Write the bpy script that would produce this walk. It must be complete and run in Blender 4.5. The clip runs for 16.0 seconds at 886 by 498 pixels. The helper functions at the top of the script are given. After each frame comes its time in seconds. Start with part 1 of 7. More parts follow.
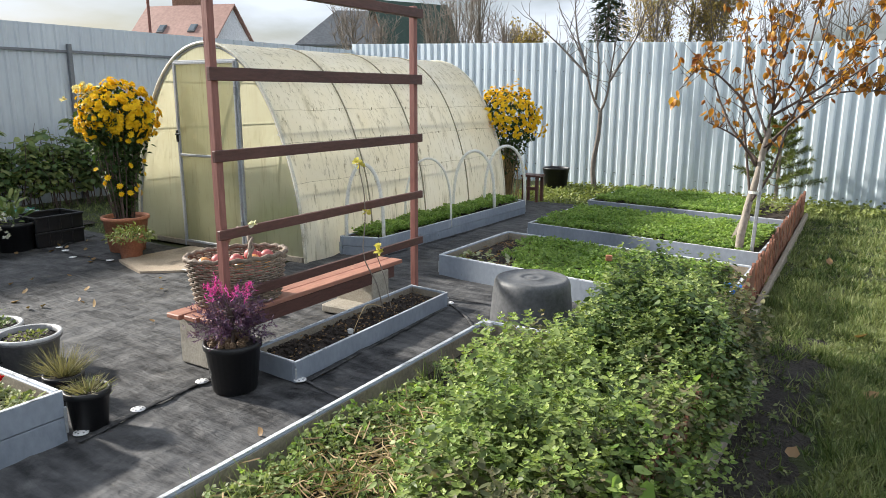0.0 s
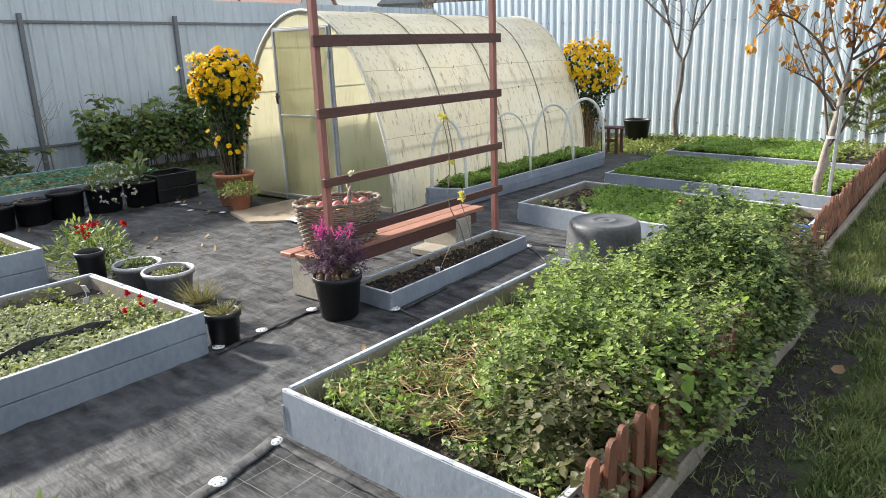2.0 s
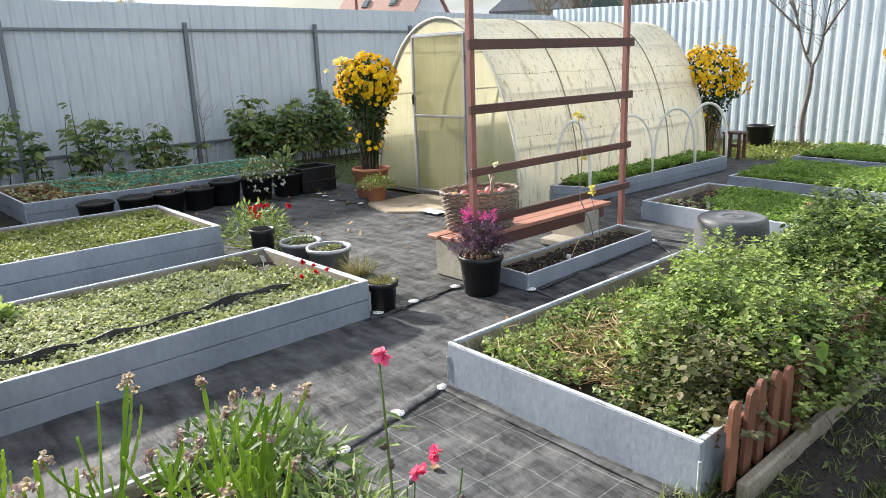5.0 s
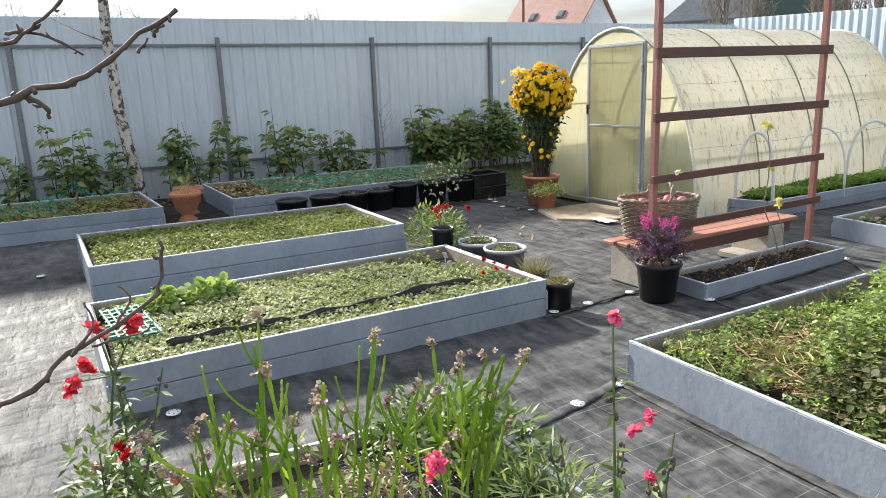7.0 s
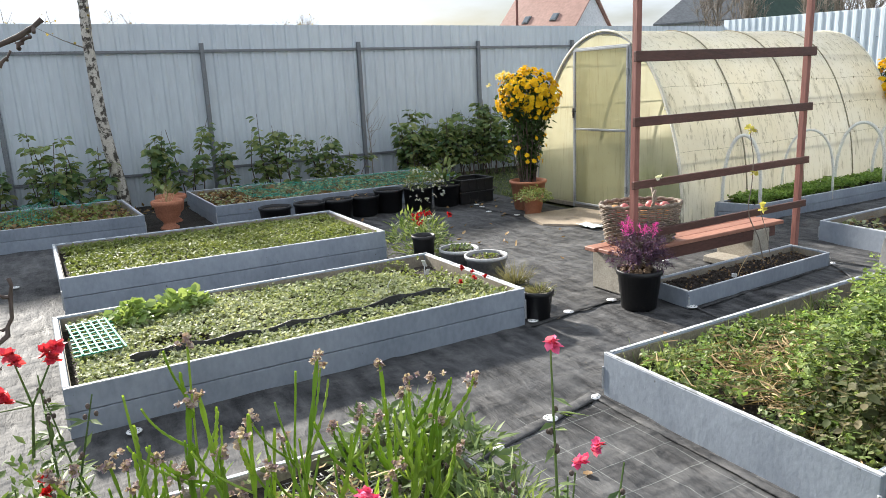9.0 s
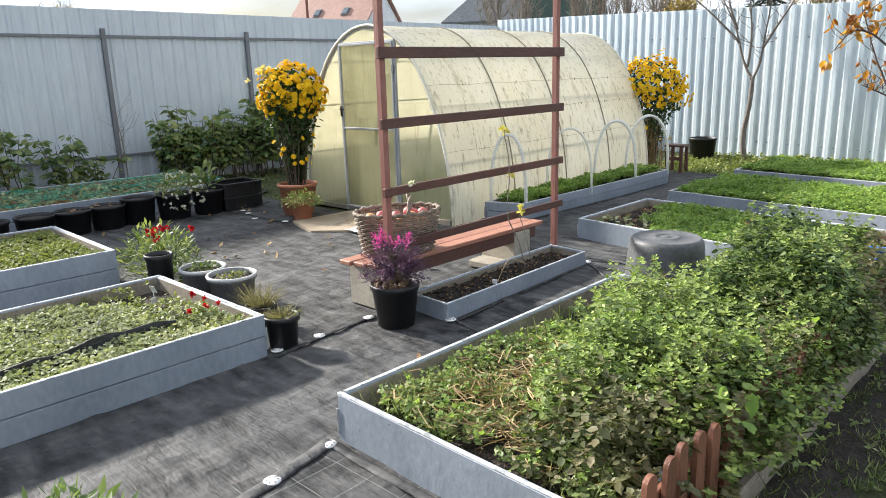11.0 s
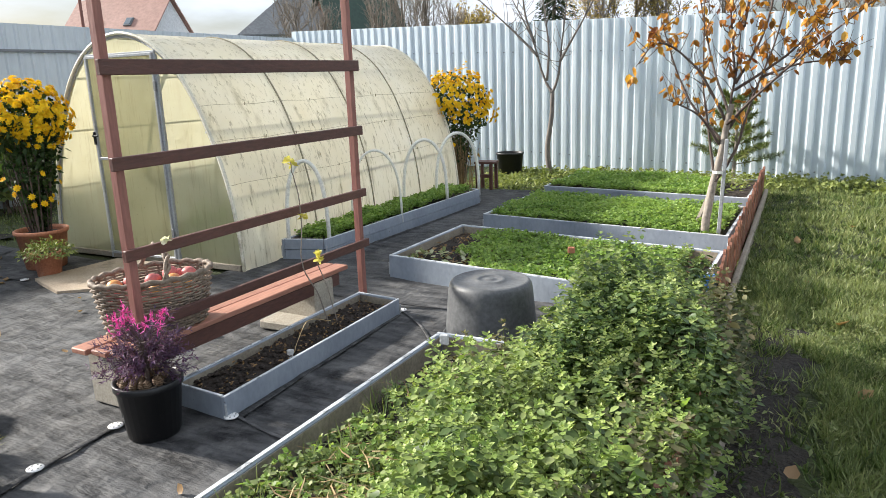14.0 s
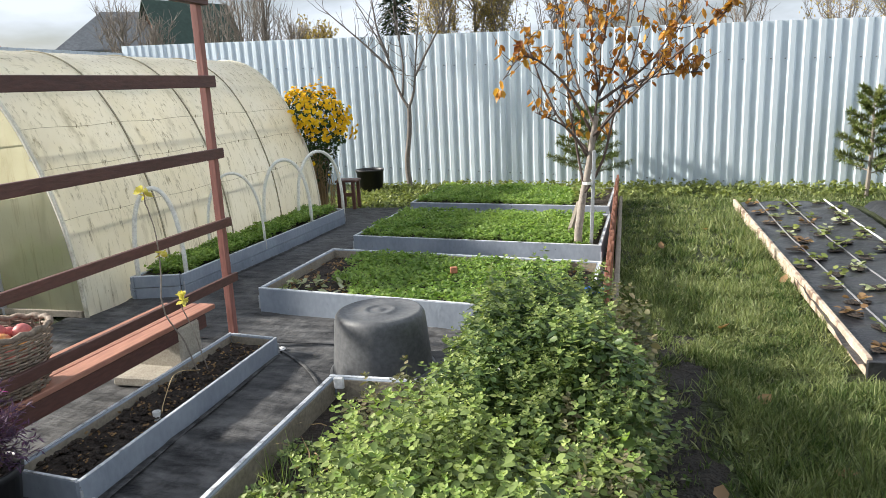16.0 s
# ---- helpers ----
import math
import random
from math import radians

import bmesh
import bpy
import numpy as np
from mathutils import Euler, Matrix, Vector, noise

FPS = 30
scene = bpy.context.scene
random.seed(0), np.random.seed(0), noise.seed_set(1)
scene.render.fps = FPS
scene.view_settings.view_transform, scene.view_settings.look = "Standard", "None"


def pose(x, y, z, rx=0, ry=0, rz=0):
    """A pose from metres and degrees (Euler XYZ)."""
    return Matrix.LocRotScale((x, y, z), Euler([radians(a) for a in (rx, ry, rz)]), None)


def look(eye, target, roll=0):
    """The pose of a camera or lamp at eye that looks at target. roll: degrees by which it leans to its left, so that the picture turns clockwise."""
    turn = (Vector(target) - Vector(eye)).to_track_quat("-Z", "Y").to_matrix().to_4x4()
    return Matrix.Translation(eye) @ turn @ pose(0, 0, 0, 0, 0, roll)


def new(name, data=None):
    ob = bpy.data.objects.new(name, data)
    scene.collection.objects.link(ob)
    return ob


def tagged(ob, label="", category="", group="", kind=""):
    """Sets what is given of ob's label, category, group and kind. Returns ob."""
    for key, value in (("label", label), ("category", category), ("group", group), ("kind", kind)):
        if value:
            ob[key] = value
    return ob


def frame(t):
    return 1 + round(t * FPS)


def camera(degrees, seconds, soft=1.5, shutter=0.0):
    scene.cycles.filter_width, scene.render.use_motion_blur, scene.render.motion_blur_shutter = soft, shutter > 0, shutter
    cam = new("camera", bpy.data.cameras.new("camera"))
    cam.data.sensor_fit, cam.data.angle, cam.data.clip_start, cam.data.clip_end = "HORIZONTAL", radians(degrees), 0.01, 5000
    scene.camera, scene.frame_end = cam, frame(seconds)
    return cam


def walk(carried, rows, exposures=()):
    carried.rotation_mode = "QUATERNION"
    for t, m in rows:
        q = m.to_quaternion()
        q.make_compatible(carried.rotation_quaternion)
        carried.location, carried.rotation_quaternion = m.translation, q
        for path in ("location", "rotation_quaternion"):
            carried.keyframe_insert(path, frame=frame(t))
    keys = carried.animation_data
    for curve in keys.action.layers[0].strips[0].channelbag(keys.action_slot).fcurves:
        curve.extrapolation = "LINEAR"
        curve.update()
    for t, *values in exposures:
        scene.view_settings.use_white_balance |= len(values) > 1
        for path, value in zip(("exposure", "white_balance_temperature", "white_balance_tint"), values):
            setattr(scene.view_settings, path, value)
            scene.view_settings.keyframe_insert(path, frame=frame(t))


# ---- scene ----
cam = camera(64.3, 16.0, soft=0.6)
PATH = [
    (0, (0.129, -0.006, 1.563), (-0.916, 1.645, 1.138), 0.2),
    (0.5, (0.199, -0.134, 1.561), (-0.848, 1.514, 1.125), -0.1),
    (1, (0.242, -0.232, 1.561), (-0.824, 1.395, 1.095), -1.2),
    (1.5, (0.314, -0.309, 1.568), (-0.78, 1.291, 1.073), -1.9),
    (2, (0.425, -0.394, 1.575), (-0.797, 1.096, 1.04), -2.0),
    (2.5, (0.497, -0.431, 1.579), (-0.849, 0.942, 1.029), -1.7),
    (3, (0.542, -0.462, 1.575), (-0.863, 0.85, 1.026), -1.6),
    (3.5, (0.545, -0.529, 1.579), (-0.894, 0.749, 1.033), -1.6),
    (3.7, (0.528, -0.577, 1.578), (-0.916, 0.695, 1.034), -1.5),
    (5.8, (0.6, -1.091, 1.541), (-0.828, 0.222, 1.054), -2.3),
    (6, (0.619, -1.125, 1.542), (-0.858, 0.136, 1.062), -2.2),
    (6.5, (0.626, -1.18, 1.536), (-0.984, -0.086, 1.076), -2.1),
    (7, (0.614, -1.187, 1.528), (-1.079, -0.226, 1.069), -2.1),
    (7.5, (0.661, -1.205, 1.531), (-1.047, -0.267, 1.08), -2.0),
    (8, (0.676, -1.191, 1.536), (-1.034, -0.257, 1.087), -2.1),
    (8.2, (0.673, -1.169, 1.537), (-1.038, -0.235, 1.088), -2.0),
    (10.3, (0.44, -0.612, 1.537), (-1.072, 0.61, 1.069), -3.7),
    (10.5, (0.434, -0.54, 1.536), (-1.02, 0.749, 1.062), -3.3),
    (11, (0.426, -0.401, 1.54), (-0.925, 0.992, 1.056), -1.6),
    (11.5, (0.371, -0.286, 1.536), (-0.935, 1.146, 1.041), -1.0),
    (12, (0.222, -0.105, 1.551), (-0.966, 1.428, 1.061), -0.2),
    (12.5, (0.101, 0.002, 1.557), (-0.966, 1.623, 1.075), -1.0),
    (13, (0.04, 0.114, 1.548), (-0.987, 1.762, 1.071), -1.6),
    (13.5, (-0.025, 0.307, 1.563), (-1.01, 1.983, 1.093), -1.8),
    (14, (-0.066, 0.435, 1.563), (-1.006, 2.138, 1.098), -2.0),
    (14.5, (-0.13, 0.533, 1.56), (-1.0, 2.276, 1.106), -1.8),
    (15, (-0.237, 0.607, 1.569), (-0.96, 2.419, 1.128), -1.9),
    (15.5, (-0.33, 0.642, 1.574), (-0.942, 2.495, 1.136), -2.4),
    (16, (-0.375, 0.654, 1.568), (-0.933, 2.523, 1.127), -2.7),
]
walk(cam, [(t, look(eye, target, roll)) for t, eye, target, roll in PATH],
     [(0, 0.86), (1.5, 0.94), (3.0, 1.2), (6.0, 1.17), (8.2, 1.08), (10.3, 1.13), (12.0, 1.16), (14.5, 1.0), (16.0, 0.88)])

# ---- light ----
SUN_AZ = (-0.985, -0.16)
SUN_EL = radians(27)
world = bpy.data.worlds.new("sky")
scene.world = world
world.use_nodes = True
wn = world.node_tree
sky = wn.nodes.new("ShaderNodeTexSky")
sky.sky_type = "NISHITA"
sky.sun_disc = False
sky.sun_elevation = SUN_EL
sky.sun_rotation = math.atan2(SUN_AZ[0], SUN_AZ[1])
sky.dust_density = 2.5
sky.air_density = 1.0
sky.ozone_density = 1.0
wc = wn.nodes.new("ShaderNodeTexCoord")
wm = wn.nodes.new("ShaderNodeMapping")
wm.inputs["Scale"].default_value = (1.2, 1.2, 4.0)
cloud = wn.nodes.new("ShaderNodeTexNoise")
cloud.inputs["Scale"].default_value = 2.2
cloud.inputs["Detail"].default_value = 7
cramp = wn.nodes.new("ShaderNodeValToRGB")
cramp.color_ramp.elements[0].position = 0.32
cramp.color_ramp.elements[1].position = 0.53
cmix = wn.nodes.new("ShaderNodeMixRGB")
cmix.inputs["Color2"].default_value = (9.7, 10.6, 11.9, 1)
wn.links.new(wc.outputs["Generated"], wm.inputs["Vector"])
wn.links.new(wm.outputs["Vector"], cloud.inputs["Vector"])
wn.links.new(cloud.outputs["Fac"], cramp.inputs["Fac"])
wn.links.new(cramp.outputs["Color"], cmix.inputs["Fac"])
wn.links.new(sky.outputs["Color"], cmix.inputs["Color1"])
wn.links.new(cmix.outputs["Color"], wn.nodes["Background"].inputs["Color"])
wn.nodes["Background"].inputs["Strength"].default_value = 0.053
sun_data = bpy.data.lights.new("sun", "SUN")
sun_data.energy = 5.0
sun_data.angle = radians(3.5)
sun_data.color = (1.0, 0.95, 0.87)
sun = new("sun", sun_data)
sun.matrix_world = look((SUN_AZ[0] * 20, SUN_AZ[1] * 20, 20 * math.tan(SUN_EL)), (0, 0, 0))

# ---- materials ----
def nodes_of(name):
    m = bpy.data.materials.new(name)
    m.use_nodes = True
    nt = m.node_tree
    return m, nt, nt.nodes["Principled BSDF"], nt.nodes["Material Output"]


def noise_of(nt, scale, detail=4, stretch=(1, 1, 1), rough=0.55):
    co = nt.nodes.new("ShaderNodeTexCoord")
    mp = nt.nodes.new("ShaderNodeMapping")
    mp.inputs["Scale"].default_value = stretch
    tx = nt.nodes.new("ShaderNodeTexNoise")
    tx.inputs["Scale"].default_value = scale
    tx.inputs["Detail"].default_value = detail
    tx.inputs["Roughness"].default_value = rough
    nt.links.new(co.outputs["Object"], mp.inputs["Vector"])
    nt.links.new(mp.outputs["Vector"], tx.inputs["Vector"])
    return tx.outputs["Fac"]


def ramp_of(nt, fac, stops):
    r = nt.nodes.new("ShaderNodeValToRGB")
    el = r.color_ramp.elements
    while len(el) < len(stops):
        el.new(0.5)
    for e, (p, c) in zip(el, stops):
        e.position, e.color = p, (*c, 1)
    nt.links.new(fac, r.inputs["Fac"])
    return r.outputs["Color"]


def mixed(nt, fac, a, b, kind="MIX"):
    x = nt.nodes.new("ShaderNodeMixRGB")
    x.blend_type = kind
    for socket, v in (("Fac", fac), ("Color1", a), ("Color2", b)):
        if isinstance(v, (int, float)):
            x.inputs[socket].default_value = v
        elif isinstance(v, tuple):
            x.inputs[socket].default_value = (*v, 1)
        else:
            nt.links.new(v, x.inputs[socket])
    return x.outputs["Color"]


def relief(nt, bsdf, fac, strength, distance=0.01):
    b = nt.nodes.new("ShaderNodeBump")
    b.inputs["Strength"].default_value = strength
    b.inputs["Distance"].default_value = distance
    nt.links.new(fac, b.inputs["Height"])
    nt.links.new(b.outputs["Normal"], bsdf.inputs["Normal"])


def surface(name, low, high, scale=6.0, rough=0.8, bump=0.3, stretch=(1, 1, 1), metal=0.0, grain=60.0, grain_amount=0.35, dist=0.006, spread=(0.3, 0.7), vary=0.0, stain=None, stain_scale=2.0, stain_at=(0.55, 0.7)):
    """Two scales of colour variation, fine relief, and stains where given."""
    m, nt, bsdf, out = nodes_of(name)
    big = noise_of(nt, scale, 5, stretch)
    fine = noise_of(nt, grain, 3, stretch)
    col = ramp_of(nt, big, [(spread[0], low), (spread[1], high)])
    col = mixed(nt, grain_amount, col, ramp_of(nt, fine, [(0.3, tuple(c * 0.55 for c in low)), (0.7, tuple(min(1, c * 1.25) for c in high))]))
    if stain:
        s = noise_of(nt, stain_scale, 6, stretch, 0.65)
        col = mixed(nt, ramp_of(nt, s, [(stain_at[0], (0, 0, 0)), (stain_at[1], (1, 1, 1))]), col, stain)
    if vary:
        info = nt.nodes.new("ShaderNodeObjectInfo")
        col = mixed(nt, vary, col, ramp_of(nt, info.outputs["Random"], [(0, tuple(c * 0.6 for c in low)), (1, tuple(min(1, c * 1.3) for c in high))]))
    nt.links.new(col, bsdf.inputs["Base Color"])
    bsdf.inputs["Roughness"].default_value = rough
    bsdf.inputs["Metallic"].default_value = metal
    if bump:
        relief(nt, bsdf, fine, bump, dist)
    return m


def foliage(name, cols, rough=0.55, through_light=0.35):
    """Leaves that differ one from the other and let some light through."""
    m, nt, bsdf, out = nodes_of(name)
    geo = nt.nodes.new("ShaderNodeNewGeometry")
    n = len(cols) - 1
    col = ramp_of(nt, geo.outputs["Random Per Island"], [(i / max(1, n), c) for i, c in enumerate(cols)])
    patch = noise_of(nt, 2.5, 3)
    col = mixed(nt, 0.35, col, ramp_of(nt, patch, [(0.35, cols[0]), (0.65, cols[-1])]))
    nt.links.new(col, bsdf.inputs["Base Color"])
    bsdf.inputs["Roughness"].default_value = rough
    bsdf.inputs["Specular IOR Level"].default_value = 0.35
    tr = nt.nodes.new("ShaderNodeBsdfTranslucent")
    nt.links.new(mixed(nt, 1.0, col, (1.0, 1.0, 0.55), "MULTIPLY"), tr.inputs["Color"])
    mx = nt.nodes.new("ShaderNodeMixShader")
    mx.inputs["Fac"].default_value = through_light
    nt.links.new(bsdf.outputs[0], mx.inputs[1])
    nt.links.new(tr.outputs[0], mx.inputs[2])
    nt.links.new(mx.outputs[0], out.inputs["Surface"])
    return m


PAINT = surface("grey_blue_paint", (0.175, 0.205, 0.25), (0.3, 0.338, 0.39), 2.6, 0.55, 0.35, (1, 1, 0.6), grain=34, grain_amount=0.2, stain=(0.07, 0.065, 0.06), stain_scale=26, stain_at=(0.68, 0.71), vary=0.15)
# Board paint lightened to white: sunlight on the top edges, with worn patches.
SUNLIT_EDGE = surface("worn_sunlit_paint", (0.5, 0.53, 0.56), (0.72, 0.74, 0.76), 5, 0.6, 0.3, stain=(0.24, 0.25, 0.26), stain_scale=12, stain_at=(0.52, 0.62))
RAWWOOD = surface("weathered_wood", (0.2, 0.17, 0.13), (0.33, 0.29, 0.23), 6, 0.85, 0.4)
BROWN = surface("brown_stained_wood", (0.06, 0.024, 0.019), (0.12, 0.048, 0.036), 4, 0.55, 0.5, (1, 0.25, 1), grain=70, vary=0.15)
REDPOST = surface("red_brown_wood", (0.19, 0.075, 0.06), (0.3, 0.125, 0.1), 4, 0.6, 0.4, (1, 1, 0.15), grain=60)
BENCHW = surface("bench_board_paint", (0.3, 0.13, 0.09), (0.46, 0.22, 0.15), 4, 0.6, 0.4, (1, 0.15, 1), grain=60, vary=0.2)
PICKET = surface("picket_stain", (0.13, 0.052, 0.032), (0.24, 0.1, 0.06), 5, 0.6, 0.5, (1, 1, 0.2), grain=70, vary=0.35)
CONCRETE = surface("rough_concrete", (0.3, 0.27, 0.22), (0.45, 0.41, 0.34), 8, 0.9, 0.5, grain=90)
SLAB = surface("worn_slab", (0.28, 0.22, 0.16), (0.48, 0.39, 0.29), 3, 0.85, 0.4, grain=80, stain=(0.12, 0.1, 0.08), stain_scale=3)
SOIL = surface("dark_soil", (0.013, 0.01, 0.008), (0.06, 0.044, 0.034), 9, 0.95, 1.0, grain=55, dist=0.03, grain_amount=0.6)
DIRT = surface("bare_dirt", (0.012, 0.01, 0.008), (0.045, 0.037, 0.029), 6, 0.95, 1.0, grain=50, dist=0.03, grain_amount=0.6)
LAWN = surface("lawn_ground", (0.026, 0.036, 0.012), (0.065, 0.08, 0.026), 1.1, 0.95, 1.0, grain=40, dist=0.04, stain=(0.07, 0.055, 0.035), stain_scale=0.9, stain_at=(0.6, 0.72))
BLACKPLASTIC = surface("black_plastic", (0.006, 0.006, 0.007), (0.016, 0.016, 0.018), 8, 0.45, 0.1, grain=40, stain=(0.1, 0.09, 0.08), stain_scale=7, stain_at=(0.62, 0.8))
TUBPLASTIC = surface("dark_grey_plastic", (0.07, 0.073, 0.077), (0.135, 0.138, 0.142), 5, 0.5, 0.1, grain=40, stain=(0.2, 0.19, 0.17), stain_scale=6, stain_at=(0.6, 0.8))
GREYPLASTIC = surface("grey_plastic", (0.16, 0.16, 0.165), (0.26, 0.26, 0.26), 5, 0.5, 0.1, stain=(0.36, 0.35, 0.33), stain_scale=6)
RIMPLASTIC = surface("pale_rim", (0.5, 0.5, 0.49), (0.66, 0.66, 0.64), 6, 0.55, 0.1)
TERRACOTTA = surface("terracotta", (0.36, 0.13, 0.07), (0.52, 0.22, 0.125), 6, 0.8, 0.3, stain=(0.5, 0.36, 0.27), stain_scale=5, stain_at=(0.6, 0.75))
GALV = surface("grey_steel", (0.32, 0.335, 0.35), (0.42, 0.435, 0.45), 4, 0.5, 0.1, metal=0.2)
POSTGREY = surface("grey_painted_steel", (0.13, 0.14, 0.155), (0.19, 0.2, 0.215), 3, 0.55, 0.1, stain=(0.16, 0.09, 0.06), stain_scale=6, stain_at=(0.66, 0.75))
PVC = surface("white_pipe", (0.66, 0.66, 0.6), (0.8, 0.8, 0.74), 5, 0.4, 0.05)
TRIM = surface("cream_trim", (0.6, 0.57, 0.45), (0.76, 0.73, 0.6), 5, 0.45, 0.1, stain=(0.3, 0.27, 0.18), stain_scale=7)
GRIME = surface("grimy_strip", (0.2, 0.18, 0.12), (0.4, 0.36, 0.25), 8, 0.7, 0.2)
WHITE = surface("white_plastic", (0.68, 0.68, 0.67), (0.82, 0.82, 0.81), 10, 0.5, 0.05)
BLUE = surface("blue_plastic", (0.02, 0.13, 0.5), (0.03, 0.2, 0.68), 6, 0.4, 0.05)
WICKER = surface("wicker", (0.045, 0.032, 0.024), (0.36, 0.28, 0.21), 34, 0.7, 0.3, vary=0.2)
BARK = surface("pale_bark", (0.19, 0.16, 0.135), (0.4, 0.35, 0.3), 10, 0.85, 0.6, (1, 1, 0.5), grain=60, stain=(0.08, 0.065, 0.055), stain_scale=9, stain_at=(0.58, 0.68))
DARKBARK = surface("dark_twig", (0.055, 0.038, 0.032), (0.14, 0.1, 0.085), 12, 0.8, 0.4)
GREYBARK = surface("grey_twig", (0.17, 0.14, 0.115), (0.3, 0.26, 0.22), 12, 0.8, 0.4)
BROWNBARK = surface("grey_brown_bark", (0.1, 0.085, 0.075), (0.21, 0.18, 0.16), 12, 0.8, 0.4)
BIRCH = surface("birch_bark", (0.42, 0.38, 0.32), (0.6, 0.56, 0.5), 9, 0.8, 0.5, stain=(0.06, 0.05, 0.04), stain_scale=11, stain_at=(0.48, 0.56))
STRAW = surface("dry_straw", (0.36, 0.24, 0.11), (0.6, 0.45, 0.24), 20, 0.8, 0.2)
PEACH = surface("peach_skin", (0.36, 0.05, 0.065), (0.6, 0.2, 0.18), 14, 0.55, 0.1, vary=0.3)
APPLE = surface("apple_skin", (0.55, 0.05, 0.04), (0.78, 0.5, 0.14), 9, 0.35, 0.05)
CONE = surface("cone_scales", (0.1, 0.06, 0.035), (0.26, 0.17, 0.1), 40, 0.8, 0.8)
NET = surface("green_net", (0.02, 0.23, 0.15), (0.05, 0.42, 0.3), 20, 0.6, 0.2)
WIRE = surface("wire_grey", (0.3, 0.3, 0.3), (0.45, 0.45, 0.45), 20, 0.5, 0.0, metal=0.6)
BLACKFILM = surface("black_film", (0.013, 0.013, 0.015), (0.03, 0.03, 0.034), 4, 0.42, 0.5, grain=18, dist=0.02)

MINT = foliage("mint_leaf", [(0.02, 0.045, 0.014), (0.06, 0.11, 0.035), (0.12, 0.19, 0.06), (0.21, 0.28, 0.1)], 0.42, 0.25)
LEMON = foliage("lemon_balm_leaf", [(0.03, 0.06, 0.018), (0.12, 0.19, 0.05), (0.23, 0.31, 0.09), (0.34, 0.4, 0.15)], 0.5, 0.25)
# Young leaf colour plus painted light, for tips above shade-dark inner leaves.
MINTTIP = foliage("mint_young_lit_leaf", [(0.17, 0.28, 0.06), (0.3, 0.4, 0.1), (0.44, 0.5, 0.17)], 0.5, 0.3)
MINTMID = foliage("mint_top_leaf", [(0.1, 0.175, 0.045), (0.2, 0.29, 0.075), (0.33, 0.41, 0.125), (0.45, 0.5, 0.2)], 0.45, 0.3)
MINTDULL = foliage("mint_old_leaf", [(0.03, 0.05, 0.02), (0.09, 0.12, 0.045), (0.19, 0.19, 0.09), (0.32, 0.27, 0.16)])
SPROUT = foliage("seedling_leaf", [(0.08, 0.17, 0.03), (0.26, 0.42, 0.09), (0.45, 0.58, 0.2)], 0.55, 0.5)
SPROUTPALE = foliage("pale_seedling_leaf", [(0.18, 0.23, 0.09), (0.34, 0.39, 0.18), (0.5, 0.52, 0.31), (0.6, 0.61, 0.44)])
SPROUTDULL = foliage("dull_seedling_leaf", [(0.11, 0.15, 0.035), (0.19, 0.24, 0.065), (0.28, 0.32, 0.1), (0.33, 0.36, 0.13)])
WEED = foliage("weed_leaf", [(0.035, 0.07, 0.02), (0.12, 0.2, 0.05), (0.24, 0.33, 0.1), (0.42, 0.46, 0.22)])
GRASS = foliage("grass_blade", [(0.02, 0.045, 0.012), (0.09, 0.15, 0.035), (0.17, 0.25, 0.07), (0.42, 0.43, 0.22)], 0.5, 0.35)
BERRY = foliage("raspberry_leaf", [(0.05, 0.11, 0.05), (0.14, 0.24, 0.1), (0.25, 0.34, 0.14), (0.42, 0.44, 0.18)], 0.5, 0.45)
MUMLEAF = foliage("mum_leaf", [(0.02, 0.05, 0.015), (0.04, 0.085, 0.025), (0.08, 0.12, 0.035)])
YELLOW = foliage("yellow_petal", [(0.88, 0.5, 0.004), (0.95, 0.64, 0.01), (0.97, 0.74, 0.03)], 0.6, 0.3)
PALEPETAL = foliage("pale_yellow_petal", [(0.85, 0.75, 0.35), (0.92, 0.86, 0.6)], 0.6, 0.25)
ORANGE = foliage("autumn_leaf", [(0.13, 0.035, 0.02), (0.4, 0.12, 0.03), (0.7, 0.3, 0.04), (0.32, 0.13, 0.04), (0.82, 0.48, 0.09)], 0.5, 0.4)
PURPLE = foliage("purple_leaf", [(0.06, 0.035, 0.075), (0.11, 0.06, 0.12), (0.12, 0.09, 0.17), (0.2, 0.08, 0.17)])
MAGENTA = foliage("magenta_shoot", [(0.55, 0.03, 0.3), (0.75, 0.07, 0.45), (0.82, 0.16, 0.55)])
RED = foliage("red_petal", [(0.5, 0.01, 0.012), (0.68, 0.025, 0.03), (0.35, 0.01, 0.02)])
CORAL = foliage("coral_petal", [(0.62, 0.03, 0.07), (0.78, 0.07, 0.13), (0.82, 0.14, 0.2)])
PINK = foliage("pink_petal", [(0.75, 0.05, 0.2), (0.85, 0.12, 0.32), (0.9, 0.25, 0.45)])
LILAC = foliage("lilac_floret", [(0.3, 0.19, 0.27), (0.5, 0.38, 0.38), (0.76, 0.68, 0.58), (0.38, 0.28, 0.2)])
WHITEPETAL = foliage("white_floret", [(0.7, 0.7, 0.66), (0.85, 0.84, 0.78)])
STATICE = foliage("statice_stem", [(0.15, 0.27, 0.03), (0.29, 0.43, 0.06), (0.46, 0.56, 0.12)], 0.45, 0.45)
SNAP = foliage("snapdragon_leaf", [(0.08, 0.14, 0.05), (0.15, 0.22, 0.08), (0.24, 0.31, 0.12)], 0.5, 0.4)
SEDGE = foliage("sedge_blade", [(0.12, 0.12, 0.06), (0.24, 0.22, 0.12), (0.36, 0.32, 0.2)])
LETTUCE = foliage("lettuce_leaf", [(0.2, 0.31, 0.08), (0.33, 0.44, 0.14), (0.47, 0.55, 0.25)])
